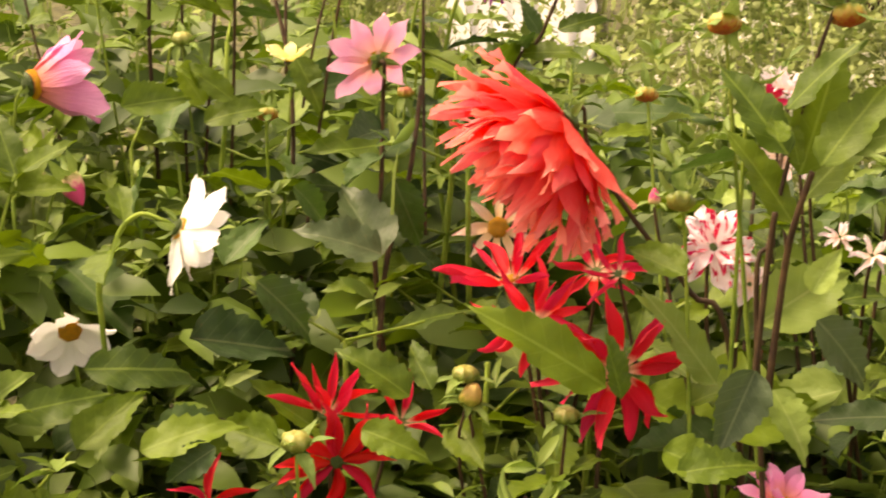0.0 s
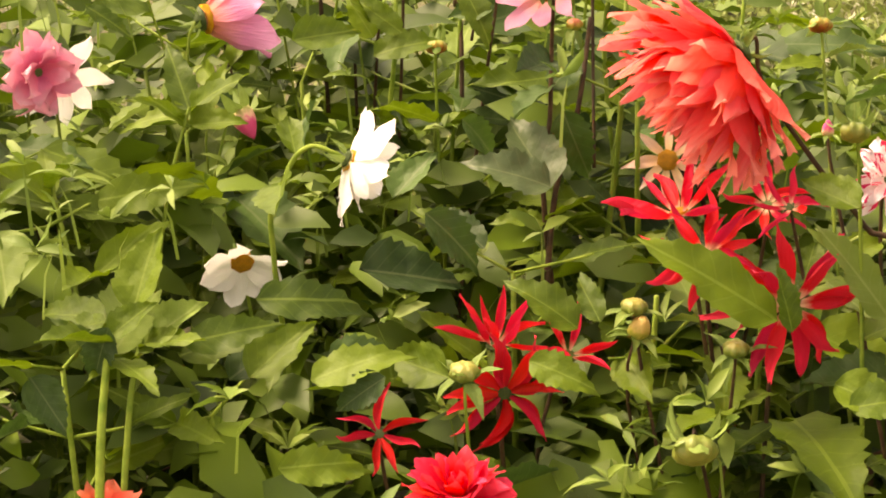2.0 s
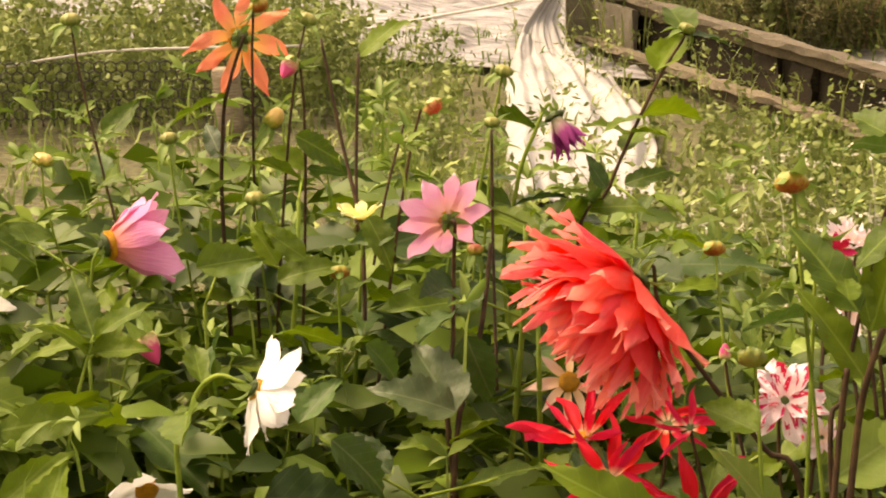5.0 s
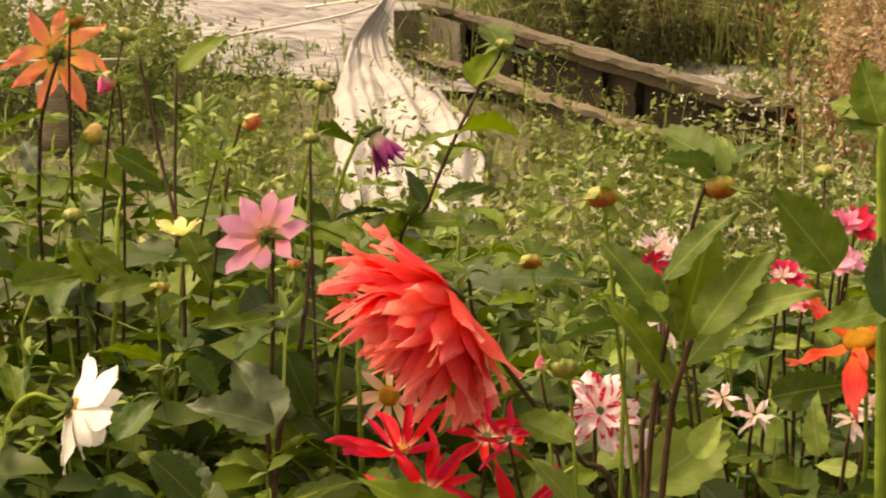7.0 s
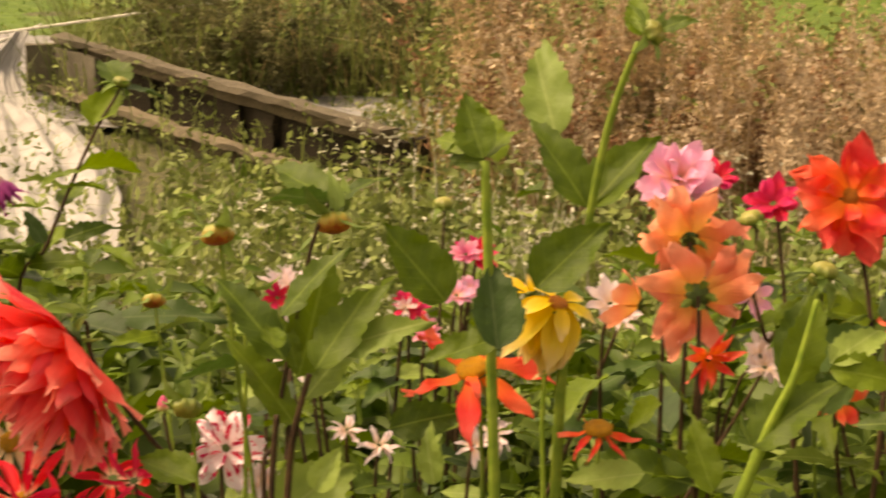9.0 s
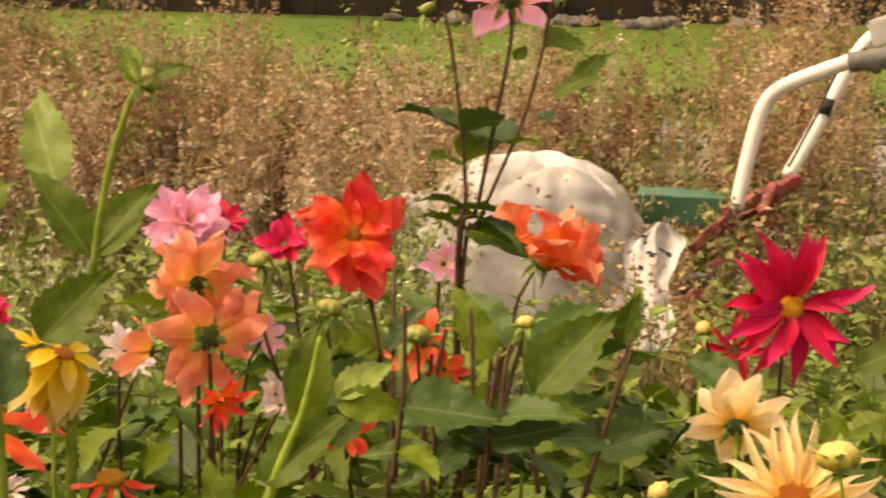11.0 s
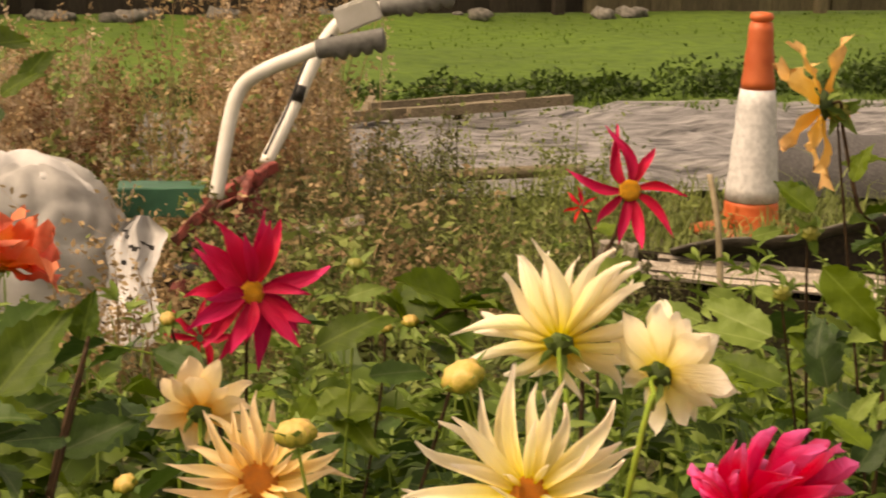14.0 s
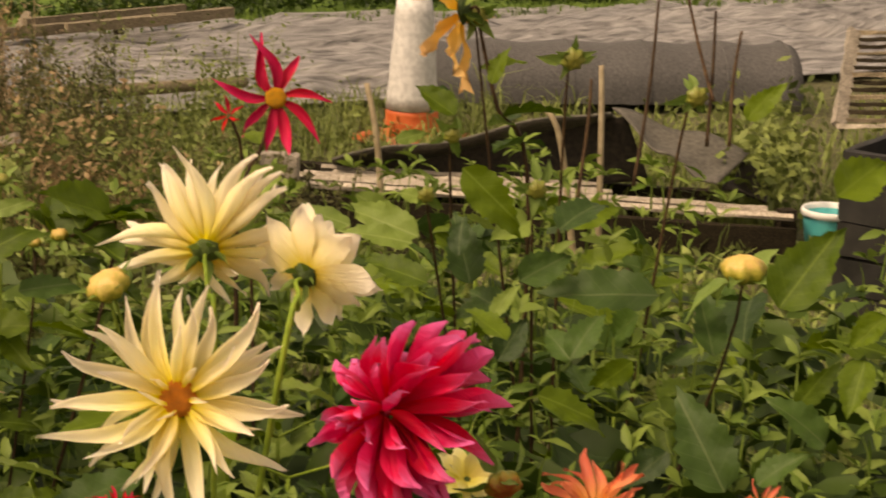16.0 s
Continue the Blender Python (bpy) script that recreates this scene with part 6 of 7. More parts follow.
big((-0.160, 1.769, 0.660), (-0.231, 1.814, 0.666), (-0.361, -0.666, 0.653), "mid", 3)
big((-0.034, 1.832, 0.687), (-0.099, 1.839, 0.746), (0.385, -0.574, 0.723), "mid", 2)
big((-0.011, 1.852, 0.686), (-0.039, 1.889, 0.729), (-0.175, -0.591, 0.788), "mid", 1)
big((-0.447, 1.821, 0.657), (-0.332, 1.836, 0.696), (-0.130, -0.573, 0.809), "mid", 0)
big((-0.375, 1.887, 0.693), (-0.254, 1.905, 0.694), (0.321, -0.520, 0.791), "mid", 1)
big((-0.279, 1.990, 0.686), (-0.163, 2.028, 0.662), (0.271, -0.445, 0.854), "dark", 3)
big((-0.205, 2.011, 0.746), (-0.132, 2.014, 0.681), (-0.265, -0.483, 0.834), "dark", 2)
big((-0.318, 2.285, 0.920), (-0.255, 2.320, 0.878), (0.329, -0.546, 0.771), "mid", 1)
big((-0.246, 2.064, 0.744), (-0.203, 2.109, 0.790), (-0.229, -0.494, 0.838), "dark", 3)
big((-0.057, 2.145, 0.823), (-0.024, 2.132, 0.738), (-0.203, -0.714, 0.670), "dark", 2)
big((-0.177, 2.189, 0.799), (-0.125, 2.210, 0.743), (0.428, -0.652, 0.626), "dark", 2)
big((0.259, 1.729, 0.698), (0.375, 1.772, 0.716), (-0.084, -0.704, 0.706), "mid", 3)
big((0.220, 1.670, 0.680), (0.299, 1.671, 0.702), (0.216, -0.483, 0.849), "mid", 2)
big((0.298, 1.730, 0.760), (0.262, 1.690, 0.690), (0.2, -0.70, 0.68), "dull", 3)
big((0.318, 1.740, 0.735), (0.352, 1.690, 0.690), (0.1, -0.66, 0.74), "pale", 2)
big((0.360, 1.760, 0.800), (0.425, 1.750, 0.735), (0.0, -0.75, 0.66), "dull", 2)
big((0.210, 1.700, 0.690), (0.275, 1.660, 0.680), (-0.1, -0.6, 0.78), "mid", 3)
big((-0.003, 2.109, 0.722), (-0.026, 2.093, 0.755), (0.109, -0.732, 0.672), "dark", 1)
big((-0.143, 2.045, 0.691), (-0.196, 2.087, 0.730), (-0.140, -0.490, 0.861), "dark", 1)
big((-0.394, 1.813, 0.634), (-0.327, 1.878, 0.674), (-0.001, -0.462, 0.887), "dark", 2)
big((-0.300, 1.767, 0.656), (-0.204, 1.778, 0.700), (-0.346, -0.536, 0.770), "mid", 1)
big((-0.081, 1.775, 0.677), (-0.014, 1.743, 0.668), (-0.264, -0.608, 0.749), "mid", 2)
big((-0.485, 1.803, 0.715), (-0.469, 1.853, 0.791), (-0.254, -0.704, 0.663), "mid", 3)
big((-0.514, 1.798, 0.709), (-0.604, 1.831, 0.708), (-0.090, -0.458, 0.884), "mid", 1)
big((-0.508, 1.779, 0.714), (-0.580, 1.807, 0.688), (-0.045, -0.598, 0.800), "mid", 0)
big((-0.500, 1.759, 0.716), (-0.525, 1.746, 0.654), (0.191, -0.534, 0.824), "dark", 2)
big((-0.367, 1.788, 0.648), (-0.306, 1.829, 0.700), (0.155, -0.442, 0.884), "mid", 3)
big((-0.287, 1.802, 0.668), (-0.213, 1.822, 0.673), (-0.002, -0.516, 0.856), "dark", 2)
big((-0.575, 1.726, 0.675), (-0.533, 1.699, 0.627), (-0.099, -0.452, 0.887), "dark", 3)
big((-0.223, 1.754, 0.667), (-0.281, 1.748, 0.631), (0.123, -0.728, 0.674), "dark", 2)
big((-0.431, 1.777, 0.691), (-0.330, 1.796, 0.711), (0.147, -0.717, 0.681), "mid", 0)
big((-0.311, 1.625, 0.632), (-0.224, 1.653, 0.631), (0.206, -0.700, 0.683), "mid", 1)
big((-0.676, 2.389, 0.890), (-0.615, 2.399, 0.846), (0.030, -0.529, 0.848), "mid", 0)
big((-0.293, 2.299, 0.846), (-0.210, 2.316, 0.877), (0.233, -0.484, 0.843), "mid", 2)
big((-0.199, 2.546, 1.088), (-0.139, 2.535, 1.150), (-0.330, -0.572, 0.751), "mid", 1)
big((0.192, 2.493, 1.068), (0.231, 2.556, 1.116), (-0.200, -0.655, 0.729), "mid", 3)
big((-0.540, 2.514, 0.986), (-0.504, 2.546, 1.037), (-0.139, -0.683, 0.717), "mid", 3)
big((0.125, 2.463, 0.920), (0.098, 2.469, 0.965), (-0.088, -0.625, 0.775), "dark", 1)
big((0.149, 2.464, 0.925), (0.216, 2.466, 0.952), (-0.083, -0.579, 0.811), "mid", 1)
big((-0.178, 2.295, 0.928), (-0.142, 2.253, 0.878), (0.082, -0.593, 0.801), "mid", 2)
big((-0.290, 2.279, 0.874), (-0.323, 2.288, 0.929), (-0.201, -0.562, 0.802), "mid", 2)
big((-0.255, 2.281, 0.880), (-0.309, 2.281, 0.924), (-0.253, -0.653, 0.714), "mid", 1)
big((-0.288, 2.517, 0.986), (-0.215, 2.533, 0.943), (-0.330, -0.664, 0.672), "mid", 1)
big((-0.143, 2.291, 0.911), (-0.199, 2.284, 0.899), (0.308, -0.639, 0.705), "dark", 3)
big((0.604, 1.800, 1.168), (0.592, 1.868, 1.265), (-0.459, -0.597, 0.658), "pale", 1)
big((0.612, 1.719, 1.112), (0.570, 1.776, 1.201), (0.149, -0.708, 0.691), "mid", 1)
big((0.614, 1.719, 1.113), (0.673, 1.711, 1.189), (-0.471, -0.534, 0.702), "mid", 3)
big((0.537, 1.640, 1.058), (0.598, 1.626, 1.126), (0.088, -0.604, 0.792), "mid", 3)
big((0.462, 1.686, 1.037), (0.406, 1.703, 1.110), (-0.332, -0.519, 0.788), "mid", 3)
big((0.494, 1.617, 1.008), (0.497, 1.658, 1.084), (0.089, -0.732, 0.676), "dark", 3)
big((0.502, 1.637, 1.013), (0.428, 1.632, 1.001), (-0.323, -0.522, 0.789), "mid", 1)
big((0.363, 1.729, 0.982), (0.455, 1.706, 1.019), (-0.310, -0.631, 0.711), "pale", 0)
big((0.347, 1.729, 0.964), (0.407, 1.741, 1.057), (-0.218, -0.525, 0.823), "mid", 1)
big((0.320, 1.768, 1.008), (0.377, 1.754, 1.083), (-0.495, -0.409, 0.766), "mid", 0)
big((0.322, 1.757, 0.966), (0.265, 1.834, 1.044), (0.225, -0.713, 0.664), "mid", 0)
big((0.307, 1.734, 0.985), (0.313, 1.786, 1.003), (0.181, -0.764, 0.619), "mid", 1)
big((0.772, 1.585, 0.956), (0.819, 1.629, 1.051), (0.108, -0.649, 0.753), "mid", 0)
big((0.698, 1.582, 0.867), (0.681, 1.615, 0.932), (-0.369, -0.631, 0.683), "mid", 1)
big((0.433, 1.602, 0.888), (0.421, 1.607, 0.944), (-0.503, -0.497, 0.708), "pale", 1)
big((0.438, 1.809, 0.870), (0.515, 1.788, 0.896), (0.088, -0.810, 0.580), "mid", 2)
big((0.570, 1.734, 1.128), (0.555, 1.780, 1.116), (-0.006, -0.573, 0.819), "mid", 3)
big((0.515, 1.705, 1.164), (0.504, 1.768, 1.224), (0.156, -0.677, 0.720), "mid", 1)
big((0.501, 1.713, 1.184), (0.462, 1.691, 1.179), (0.033, -0.775, 0.631), "mid", 0)
big((0.345, 1.720, 0.844), (0.367, 1.719, 0.889), (-0.036, -0.672, 0.739), "pale", 3)
big((0.636, 1.601, 0.883), (0.564, 1.621, 0.875), (0.184, -0.671, 0.718), "pale", 1)
big((1.008, 1.629, 0.991), (0.975, 1.669, 1.062), (-0.529, -0.348, 0.774), "mid", 1)
big((1.026, 1.570, 0.967), (1.101, 1.548, 1.058), (-0.020, -0.486, 0.873), "mid", 3)
big((1.135, 1.576, 1.007), (1.143, 1.566, 1.062), (-0.356, -0.500, 0.789), "mid", 3)
big((1.531, 1.661, 0.911), (1.602, 1.601, 0.967), (-0.179, -0.584, 0.791), "mid", 1)
big((1.385, 1.702, 0.895), (1.359, 1.772, 0.918), (-0.238, -0.810, 0.537), "dark", 3)
big((0.825, 1.692, 0.949), (0.897, 1.676, 0.998), (-0.203, -0.811, 0.549), "dark", 2)
big((0.791, 1.656, 0.958), (0.814, 1.651, 1.043), (-0.581, -0.409, 0.704), "mid", 0)
big((1.577, 1.616, 0.876), (1.646, 1.572, 0.888), (-0.405, -0.479, 0.779), "dark", 1)
big((1.040, 1.587, 0.924), (1.078, 1.533, 0.974), (-0.767, -0.339, 0.545), "dark", 2)
big((0.944, 1.738, 0.977), (0.966, 1.713, 1.041), (-0.600, -0.233, 0.766), "dark", 2)
big((0.960, 1.653, 0.945), (1.036, 1.645, 0.947), (-0.678, -0.310, 0.666), "mid", 1)
big((1.113, 1.586, 0.886), (1.177, 1.541, 0.925), (-0.582, -0.471, 0.662), "dark", 3)
big((0.854, 1.609, 0.962), (0.818, 1.651, 0.910), (-0.388, -0.628, 0.675), "dark", 2)
big((1.601, 1.685, 0.959), (1.633, 1.647, 0.981), (-0.615, -0.522, 0.592), "pale", 1)
big((1.262, 1.886, 1.233), (1.305, 1.884, 1.279), (-0.288, -0.680, 0.674), "mid", 1)
big((1.242, 1.898, 1.219), (1.268, 1.857, 1.256), (-0.658, -0.382, 0.649), "mid", 1)
big((1.208, 1.934, 1.258), (1.230, 1.945, 1.276), (-0.231, -0.710, 0.665), "mid", 3)
big((1.238, 1.893, 1.189), (1.242, 1.938, 1.204), (-0.349, -0.629, 0.694), "dark", 2)
big((1.909, 1.172, 0.898), (1.915, 1.202, 0.986), (-0.511, -0.336, 0.791), "dark", 2)
big((2.140, 1.363, 1.052), (2.120, 1.416, 1.091), (-0.454, -0.515, 0.728), "mid", 3)
big((2.041, 0.980, 0.890), (1.950, 1.096, 0.900), (-0.492, -0.362, 0.792), "dark", 1)
big((1.768, 0.695, 0.991), (1.798, 0.650, 1.081), (-0.608, -0.325, 0.724), "mid", 3)
big((1.868, 0.687, 1.090), (1.946, 0.664, 1.126), (-0.325, -0.664, 0.674), "mid", 3)
big((1.893, 0.827, 0.880), (1.937, 0.871, 0.951), (-0.437, -0.609, 0.662), "dark", 1)
big((1.700, 0.709, 0.808), (1.697, 0.770, 0.907), (-0.633, -0.064, 0.771), "dark", 2)
big((1.769, 0.981, 0.833), (1.833, 0.917, 0.800), (-0.291, -0.552, 0.781), "mid", 1)
big((1.878, 1.215, 0.897), (1.856, 1.302, 0.925), (-0.409, -0.514, 0.754), "mid", 1)
big((2.325, 1.016, 1.067), (2.343, 0.976, 1.125), (-0.613, -0.522, 0.594), "mid", 1)
big((1.804, 0.683, 0.878), (1.820, 0.650, 0.931), (-0.481, -0.641, 0.598), "mid", 1)
big((1.763, 0.597, 0.956), (1.722, 0.593, 0.909), (-0.630, -0.044, 0.776), "mid", 3)
big((1.678, 0.663, 0.834), (1.697, 0.627, 0.879), (-0.656, 0.001, 0.755), "dark", 2)
big((1.716, 0.785, 0.828), (1.665, 0.809, 0.800), (-0.329, -0.558, 0.762), "dark", 2)
big((2.074, 1.139, 0.947), (2.155, 1.104, 0.979), (-0.289, -0.629, 0.722), "mid", 1)
big((1.929, 1.126, 0.861), (1.932, 1.197, 0.890), (-0.670, -0.012, 0.743), "dark", 2)
big((1.831, 1.076, 0.837), (1.869, 1.064, 0.887), (-0.513, -0.592, 0.622), "dark", 3)
big((1.839, 0.900, 0.873), (1.827, 0.949, 0.825), (-0.372, -0.730, 0.573), "mid", 1)
big((1.995, 1.324, 0.907), (1.940, 1.404, 0.927), (-0.454, -0.358, 0.816), "pale", 0)
big((2.177, 1.329, 1.095), (2.187, 1.320, 1.149), (-0.753, -0.154, 0.640), "mid", 1)
big((0.493, 1.673, 1.175), (0.478, 1.701, 1.233), (-0.411, -0.671, 0.617), "mid", 3)
big((0.496, 1.672, 1.176), (0.531, 1.708, 1.204), (-0.617, -0.433, 0.657), "mid", 1)
big((0.483, 1.680, 1.184), (0.458, 1.737, 1.187), (-0.573, -0.451, 0.684), "mid", 0)
big((0.495, 1.671, 1.171), (0.462, 1.706, 1.171), (-0.621, -0.467, 0.629), "mid", 1)
big((0.651, 1.702, 1.281), (0.654, 1.740, 1.322), (-0.288, -0.559, 0.777), "mid", 1)
big((0.670, 1.697, 1.288), (0.694, 1.672, 1.305), (-0.527, -0.619, 0.582), "mid", 1)
big((0.662, 1.698, 1.282), (0.642, 1.723, 1.301), (0.077, -0.695, 0.715), "pale", 0)
big((0.670, 1.652, 0.932), (0.638, 1.692, 0.899), (-0.333, -0.532, 0.778), "mid", 2)
big((0.726, 1.560, 0.918), (0.784, 1.532, 0.998), (-0.415, -0.513, 0.752), "mid", 2)
big((0.798, 1.560, 0.994), (0.863, 1.574, 1.029), (-0.373, -0.704, 0.604), "pale", 1)
big((0.798, 1.559, 0.988), (0.863, 1.523, 0.988), (-0.522, -0.569, 0.635), "mid", 2)
big((1.030, 1.634, 0.999), (1.009, 1.696, 1.057), (-0.448, -0.438, 0.779), "dark", 2)
big((1.050, 1.621, 0.977), (1.142, 1.649, 1.059), (-0.614, -0.473, 0.632), "dark", 2)
big((1.041, 1.608, 0.910), (0.993, 1.642, 0.928), (-0.621, -0.452, 0.640), "dark", 2)
big((2.194, 1.407, 1.073), (2.198, 1.454, 1.034), (-0.689, -0.186, 0.701), "dark", 3)
big((2.197, 1.361, 1.172), (2.167, 1.369, 1.189), (-0.401, -0.430, 0.809), "mid", 3)
big((1.984, 1.240, 1.022), (2.017, 1.158, 0.946), (-0.833, -0.174, 0.525), "mid", 1)
big((1.882, 1.172, 0.939), (1.902, 1.186, 0.988), (-0.833, -0.174, 0.525), "dark", 2)
big((1.927, 1.113, 0.908), (1.986, 1.075, 0.940), (-0.249, -0.703, 0.666), "dark", 3)
big((2.081, 1.411, 0.947), (2.122, 1.365, 0.933), (-0.496, -0.627, 0.600), "pale", 0)
big((2.040, 1.455, 0.945), (2.098, 1.401, 0.899), (-0.664, -0.227, 0.713), "pale", 0)
big((1.887, 1.034, 0.993), (1.973, 1.024, 1.034), (-0.722, -0.151, 0.675), "dark", 2)
big((1.704, 0.901, 0.909), (1.752, 0.895, 0.960), (-0.744, -0.250, 0.619), "dark", 2)
big((1.742, 1.007, 0.898), (1.757, 1.077, 0.930), (-0.231, -0.795, 0.561), "mid", 1)
big((2.047, 1.394, 1.026), (2.097, 1.374, 1.037), (-0.339, -0.701, 0.628), "pale", 0)
big((2.040, 1.347, 0.903), (2.006, 1.446, 0.939), (-0.762, -0.041, 0.647), "pale", 1)
big((1.990, 1.424, 0.915), (1.970, 1.506, 0.936), (-0.452, -0.382, 0.806), "pale", 0)
big((1.724, 0.615, 0.874), (1.687, 0.651, 0.929), (-0.541, -0.209, 0.815), "dark", 2)
big((1.784, 0.587, 1.000), (1.771, 0.619, 0.962), (-0.602, -0.348, 0.719), "mid", 3)
big((1.937, 0.949, 0.894), (1.946, 1.006, 0.852), (-0.615, -0.508, 0.603), "dark", 2)
big((1.881, 1.006, 0.840), (1.898, 1.058, 0.874), (-0.654, -0.249, 0.714), "dark", 2)
big((1.917, 1.143, 0.860), (1.930, 1.121, 0.905), (-0.619, -0.360, 0.698), "pale", 1)

# ---- leafy growth of every plant ----
def compound_leaf(plant, root, heading, length, kind, verts, faces):
    """A leaf stalk with one leaflet at its end and a pair below it."""
    d = Vector((math.cos(heading), math.sin(heading), rng.uniform(0.1, 0.55))).normalized()
    stalk = root + d * length * 0.75
    line = bez(root, root + d * length * 0.4, stalk - Z * length * 0.02, stalk, 3)
    made = 0
    for t, off, scale in ((1.0, 0.0, 1.0), (0.62, 1.0, 0.72), (0.62, -1.0, 0.72))[:3 if rng.random() < 0.75 else 1]:
        a = root.lerp(stalk, t)
        h = heading + off * rng.uniform(0.8, 1.15)
        b = a + Vector((math.cos(h), math.sin(h), rng.uniform(-0.45, 0.35) + (0.5 if kind == "lance" else 0.0))).normalized() * length * scale * rng.uniform(0.85, 1.15)
        mid = a.lerp(b, 0.55)
        if is_clear(mid, length * scale * 0.3):
            face = Vector((rng.gauss(0, 0.7), rng.gauss(0, 0.7), 1))
            leaf(plant, a, b, face, kind, clear=False)
            made += 1
    if made:
        tube(line, 0.0022, 0.0014, 4, plant.location, verts, faces)


def root_az(plant):
    return -math.degrees(math.atan2(plant.location.x, plant.location.y))


def grow(plant, stems, height, reach, dark, size):
    for k in range(stems):
        verts, faces = [], []
        a = rng.uniform(0, 6.28)
        foot = plant.location + Vector((math.cos(a), math.sin(a), 0)) * rng.uniform(0.02, 0.08)
        h = height * rng.uniform(0.75, 1.1)
        top = foot + Vector((math.cos(a) * reach * rng.uniform(0.2, 1.0), math.sin(a) * reach * rng.uniform(0.2, 1.0), h))
        line = bez(foot, foot + Z * h * 0.4, top - Z * h * 0.3, top, 8)
        if not is_clear(top, 0.02):
            line = line[:7]
        tube(line, 0.006, 0.003, 6, plant.location, verts, faces)
        turn = rng.uniform(0, 3.14)
        for i in range(2, len(line)):
            turn += math.pi / 2 + rng.uniform(-0.4, 0.4)
            for side in (0, math.pi):
                # more dark leaves to the right: duller foliage, and leaf shade as colour
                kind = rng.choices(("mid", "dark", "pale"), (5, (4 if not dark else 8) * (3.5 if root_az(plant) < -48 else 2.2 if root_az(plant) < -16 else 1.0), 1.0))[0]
                if root_az(plant) > 2 and rng.random() < 0.5:
                    kind = "lance"
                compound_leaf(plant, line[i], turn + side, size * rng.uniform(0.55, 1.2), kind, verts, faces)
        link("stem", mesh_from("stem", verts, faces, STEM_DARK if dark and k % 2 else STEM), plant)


def canopy(az):
    """Height of the leaf mass by direction."""
    base = np.interp(az, (-70, -56, -48, -42, -34, -26, -20, -12, -6, 0, 26), (0.74, 0.76, 0.66, 0.6, 0.66, 0.74, 0.68, 0.6, 0.7, 0.86, 0.9))
    return float(base) + 0.04 * math.sin(az * 0.7) + 0.03 * math.sin(az * 1.9 + 1)


def capped(az, r, height):
    """The bed falls away to the back, so that the ground behind it shows."""
    return min(height, 1.5 - r * math.tan(radians(float(np.interp(az, (-70, -48, -40, -30, -6, 1, 5, 26), (13.2, 13.2, 14.2, 14.0, 14.2, 13.8, 11.6, 11.2))))))


for plant in list(PLANTS):
    r = plant.location.length
    grow(plant, 1, capped(root_az(plant), r + 0.15, canopy(root_az(plant)) - 0.42 * max(0, 2.3 - r)), 0.16, rng.random() < 0.5, 0.14)
for az in range(24, -74, -4):
    for r in (1.75, 2.15, 2.6, 3.05):
        if rng.random() < 0.4:
            q = polar(az + rng.uniform(-2.5, 2.5), r + rng.uniform(-0.12, 0.12))
            p = dahlia(q, "leafy green dahlia plant without open blooms")
            grow(p, 2, capped(az, r + 0.15, canopy(az) - 0.42 * max(0, 2.3 - r) + rng.uniform(-0.08, 0.08)), 0.2, rng.random() < 0.35, 0.14)

# ---- undergrowth: dense low leaves filling the bed ----
def low_leaf(verts, faces, p, d, n, length, wide=1.0):
    s = d.cross(n).normalized() * length * rng.uniform(0.17, 0.3) * wide
    f = len(verts)
    up = s.cross(d).normalized() * length
    verts += [p, p + d * length * 0.4 + s + up * 0.08, p + d * length * 0.45, p + d * length * 0.4 - s + up * 0.08, p + d * length * 0.75 + s * 0.7 - up * 0.02, p + d * length * 0.78 - up * 0.06, p + d * length * 0.75 - s * 0.7 - up * 0.02, p + d * length - up * 0.2]
    faces += [(f, f + 1, f + 2), (f, f + 2, f + 3), (f + 1, f + 4, f + 5, f + 2), (f + 2, f + 5, f + 6, f + 3), (f + 4, f + 7, f + 5), (f + 5, f + 7, f + 6)]


v, f = [], []
dark_v, dark_f = [], []
for i in range(19000):
    az, r = rng.uniform(26, -76), rng.uniform(1.5, 3.6)
    top = capped(az, r, canopy(az) - 0.5 * max(0, 2.3 - r) - 0.1)
    p = polar(az, r) + Z * top * rng.random() ** 0.6
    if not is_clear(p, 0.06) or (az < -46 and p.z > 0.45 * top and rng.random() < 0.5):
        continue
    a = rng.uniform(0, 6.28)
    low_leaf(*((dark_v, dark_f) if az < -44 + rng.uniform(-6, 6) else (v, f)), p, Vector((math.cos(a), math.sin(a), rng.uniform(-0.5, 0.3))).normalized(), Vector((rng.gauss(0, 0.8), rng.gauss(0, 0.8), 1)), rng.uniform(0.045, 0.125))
stuff("undergrowth", v, f, UNDER, "dense low green leaves filling the flower bed", "foliage", True)
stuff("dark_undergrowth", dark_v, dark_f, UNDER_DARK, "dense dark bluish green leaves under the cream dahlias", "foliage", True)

# ---- leaves along the flower stems ----
for plant, line in STEMS:
    n = len(line)
    turn = rng.uniform(0, 6.28)
    for i in range(2, n - 1):
        if line[i].z < 0.25:
            break
        turn += math.pi / 2 + rng.uniform(-0.3, 0.3)
        if rng.random() < (0.45 if line[i].z < 0.95 else 0.84):
            continue
        for side in (0, math.pi):
            h, size = turn + side, rng.uniform(0.05, 0.11)
            a = line[i]
            b = a + Vector((math.cos(h), math.sin(h), rng.uniform(-0.2, 0.7))).normalized() * size
            if is_clear(a.lerp(b, 0.6), size * 0.25):
                leaf(plant, a, b, Vector((rng.gauss(0, 0.5), rng.gauss(0, 0.5), 1)), rng.choices(("mid", "dark", "pale"), (5, 2.5, 1.0))[0], clear=False)

# ---- young shoots and spent heads: tufts of narrow pale leaflets over the canopy ----
v, f = [], []
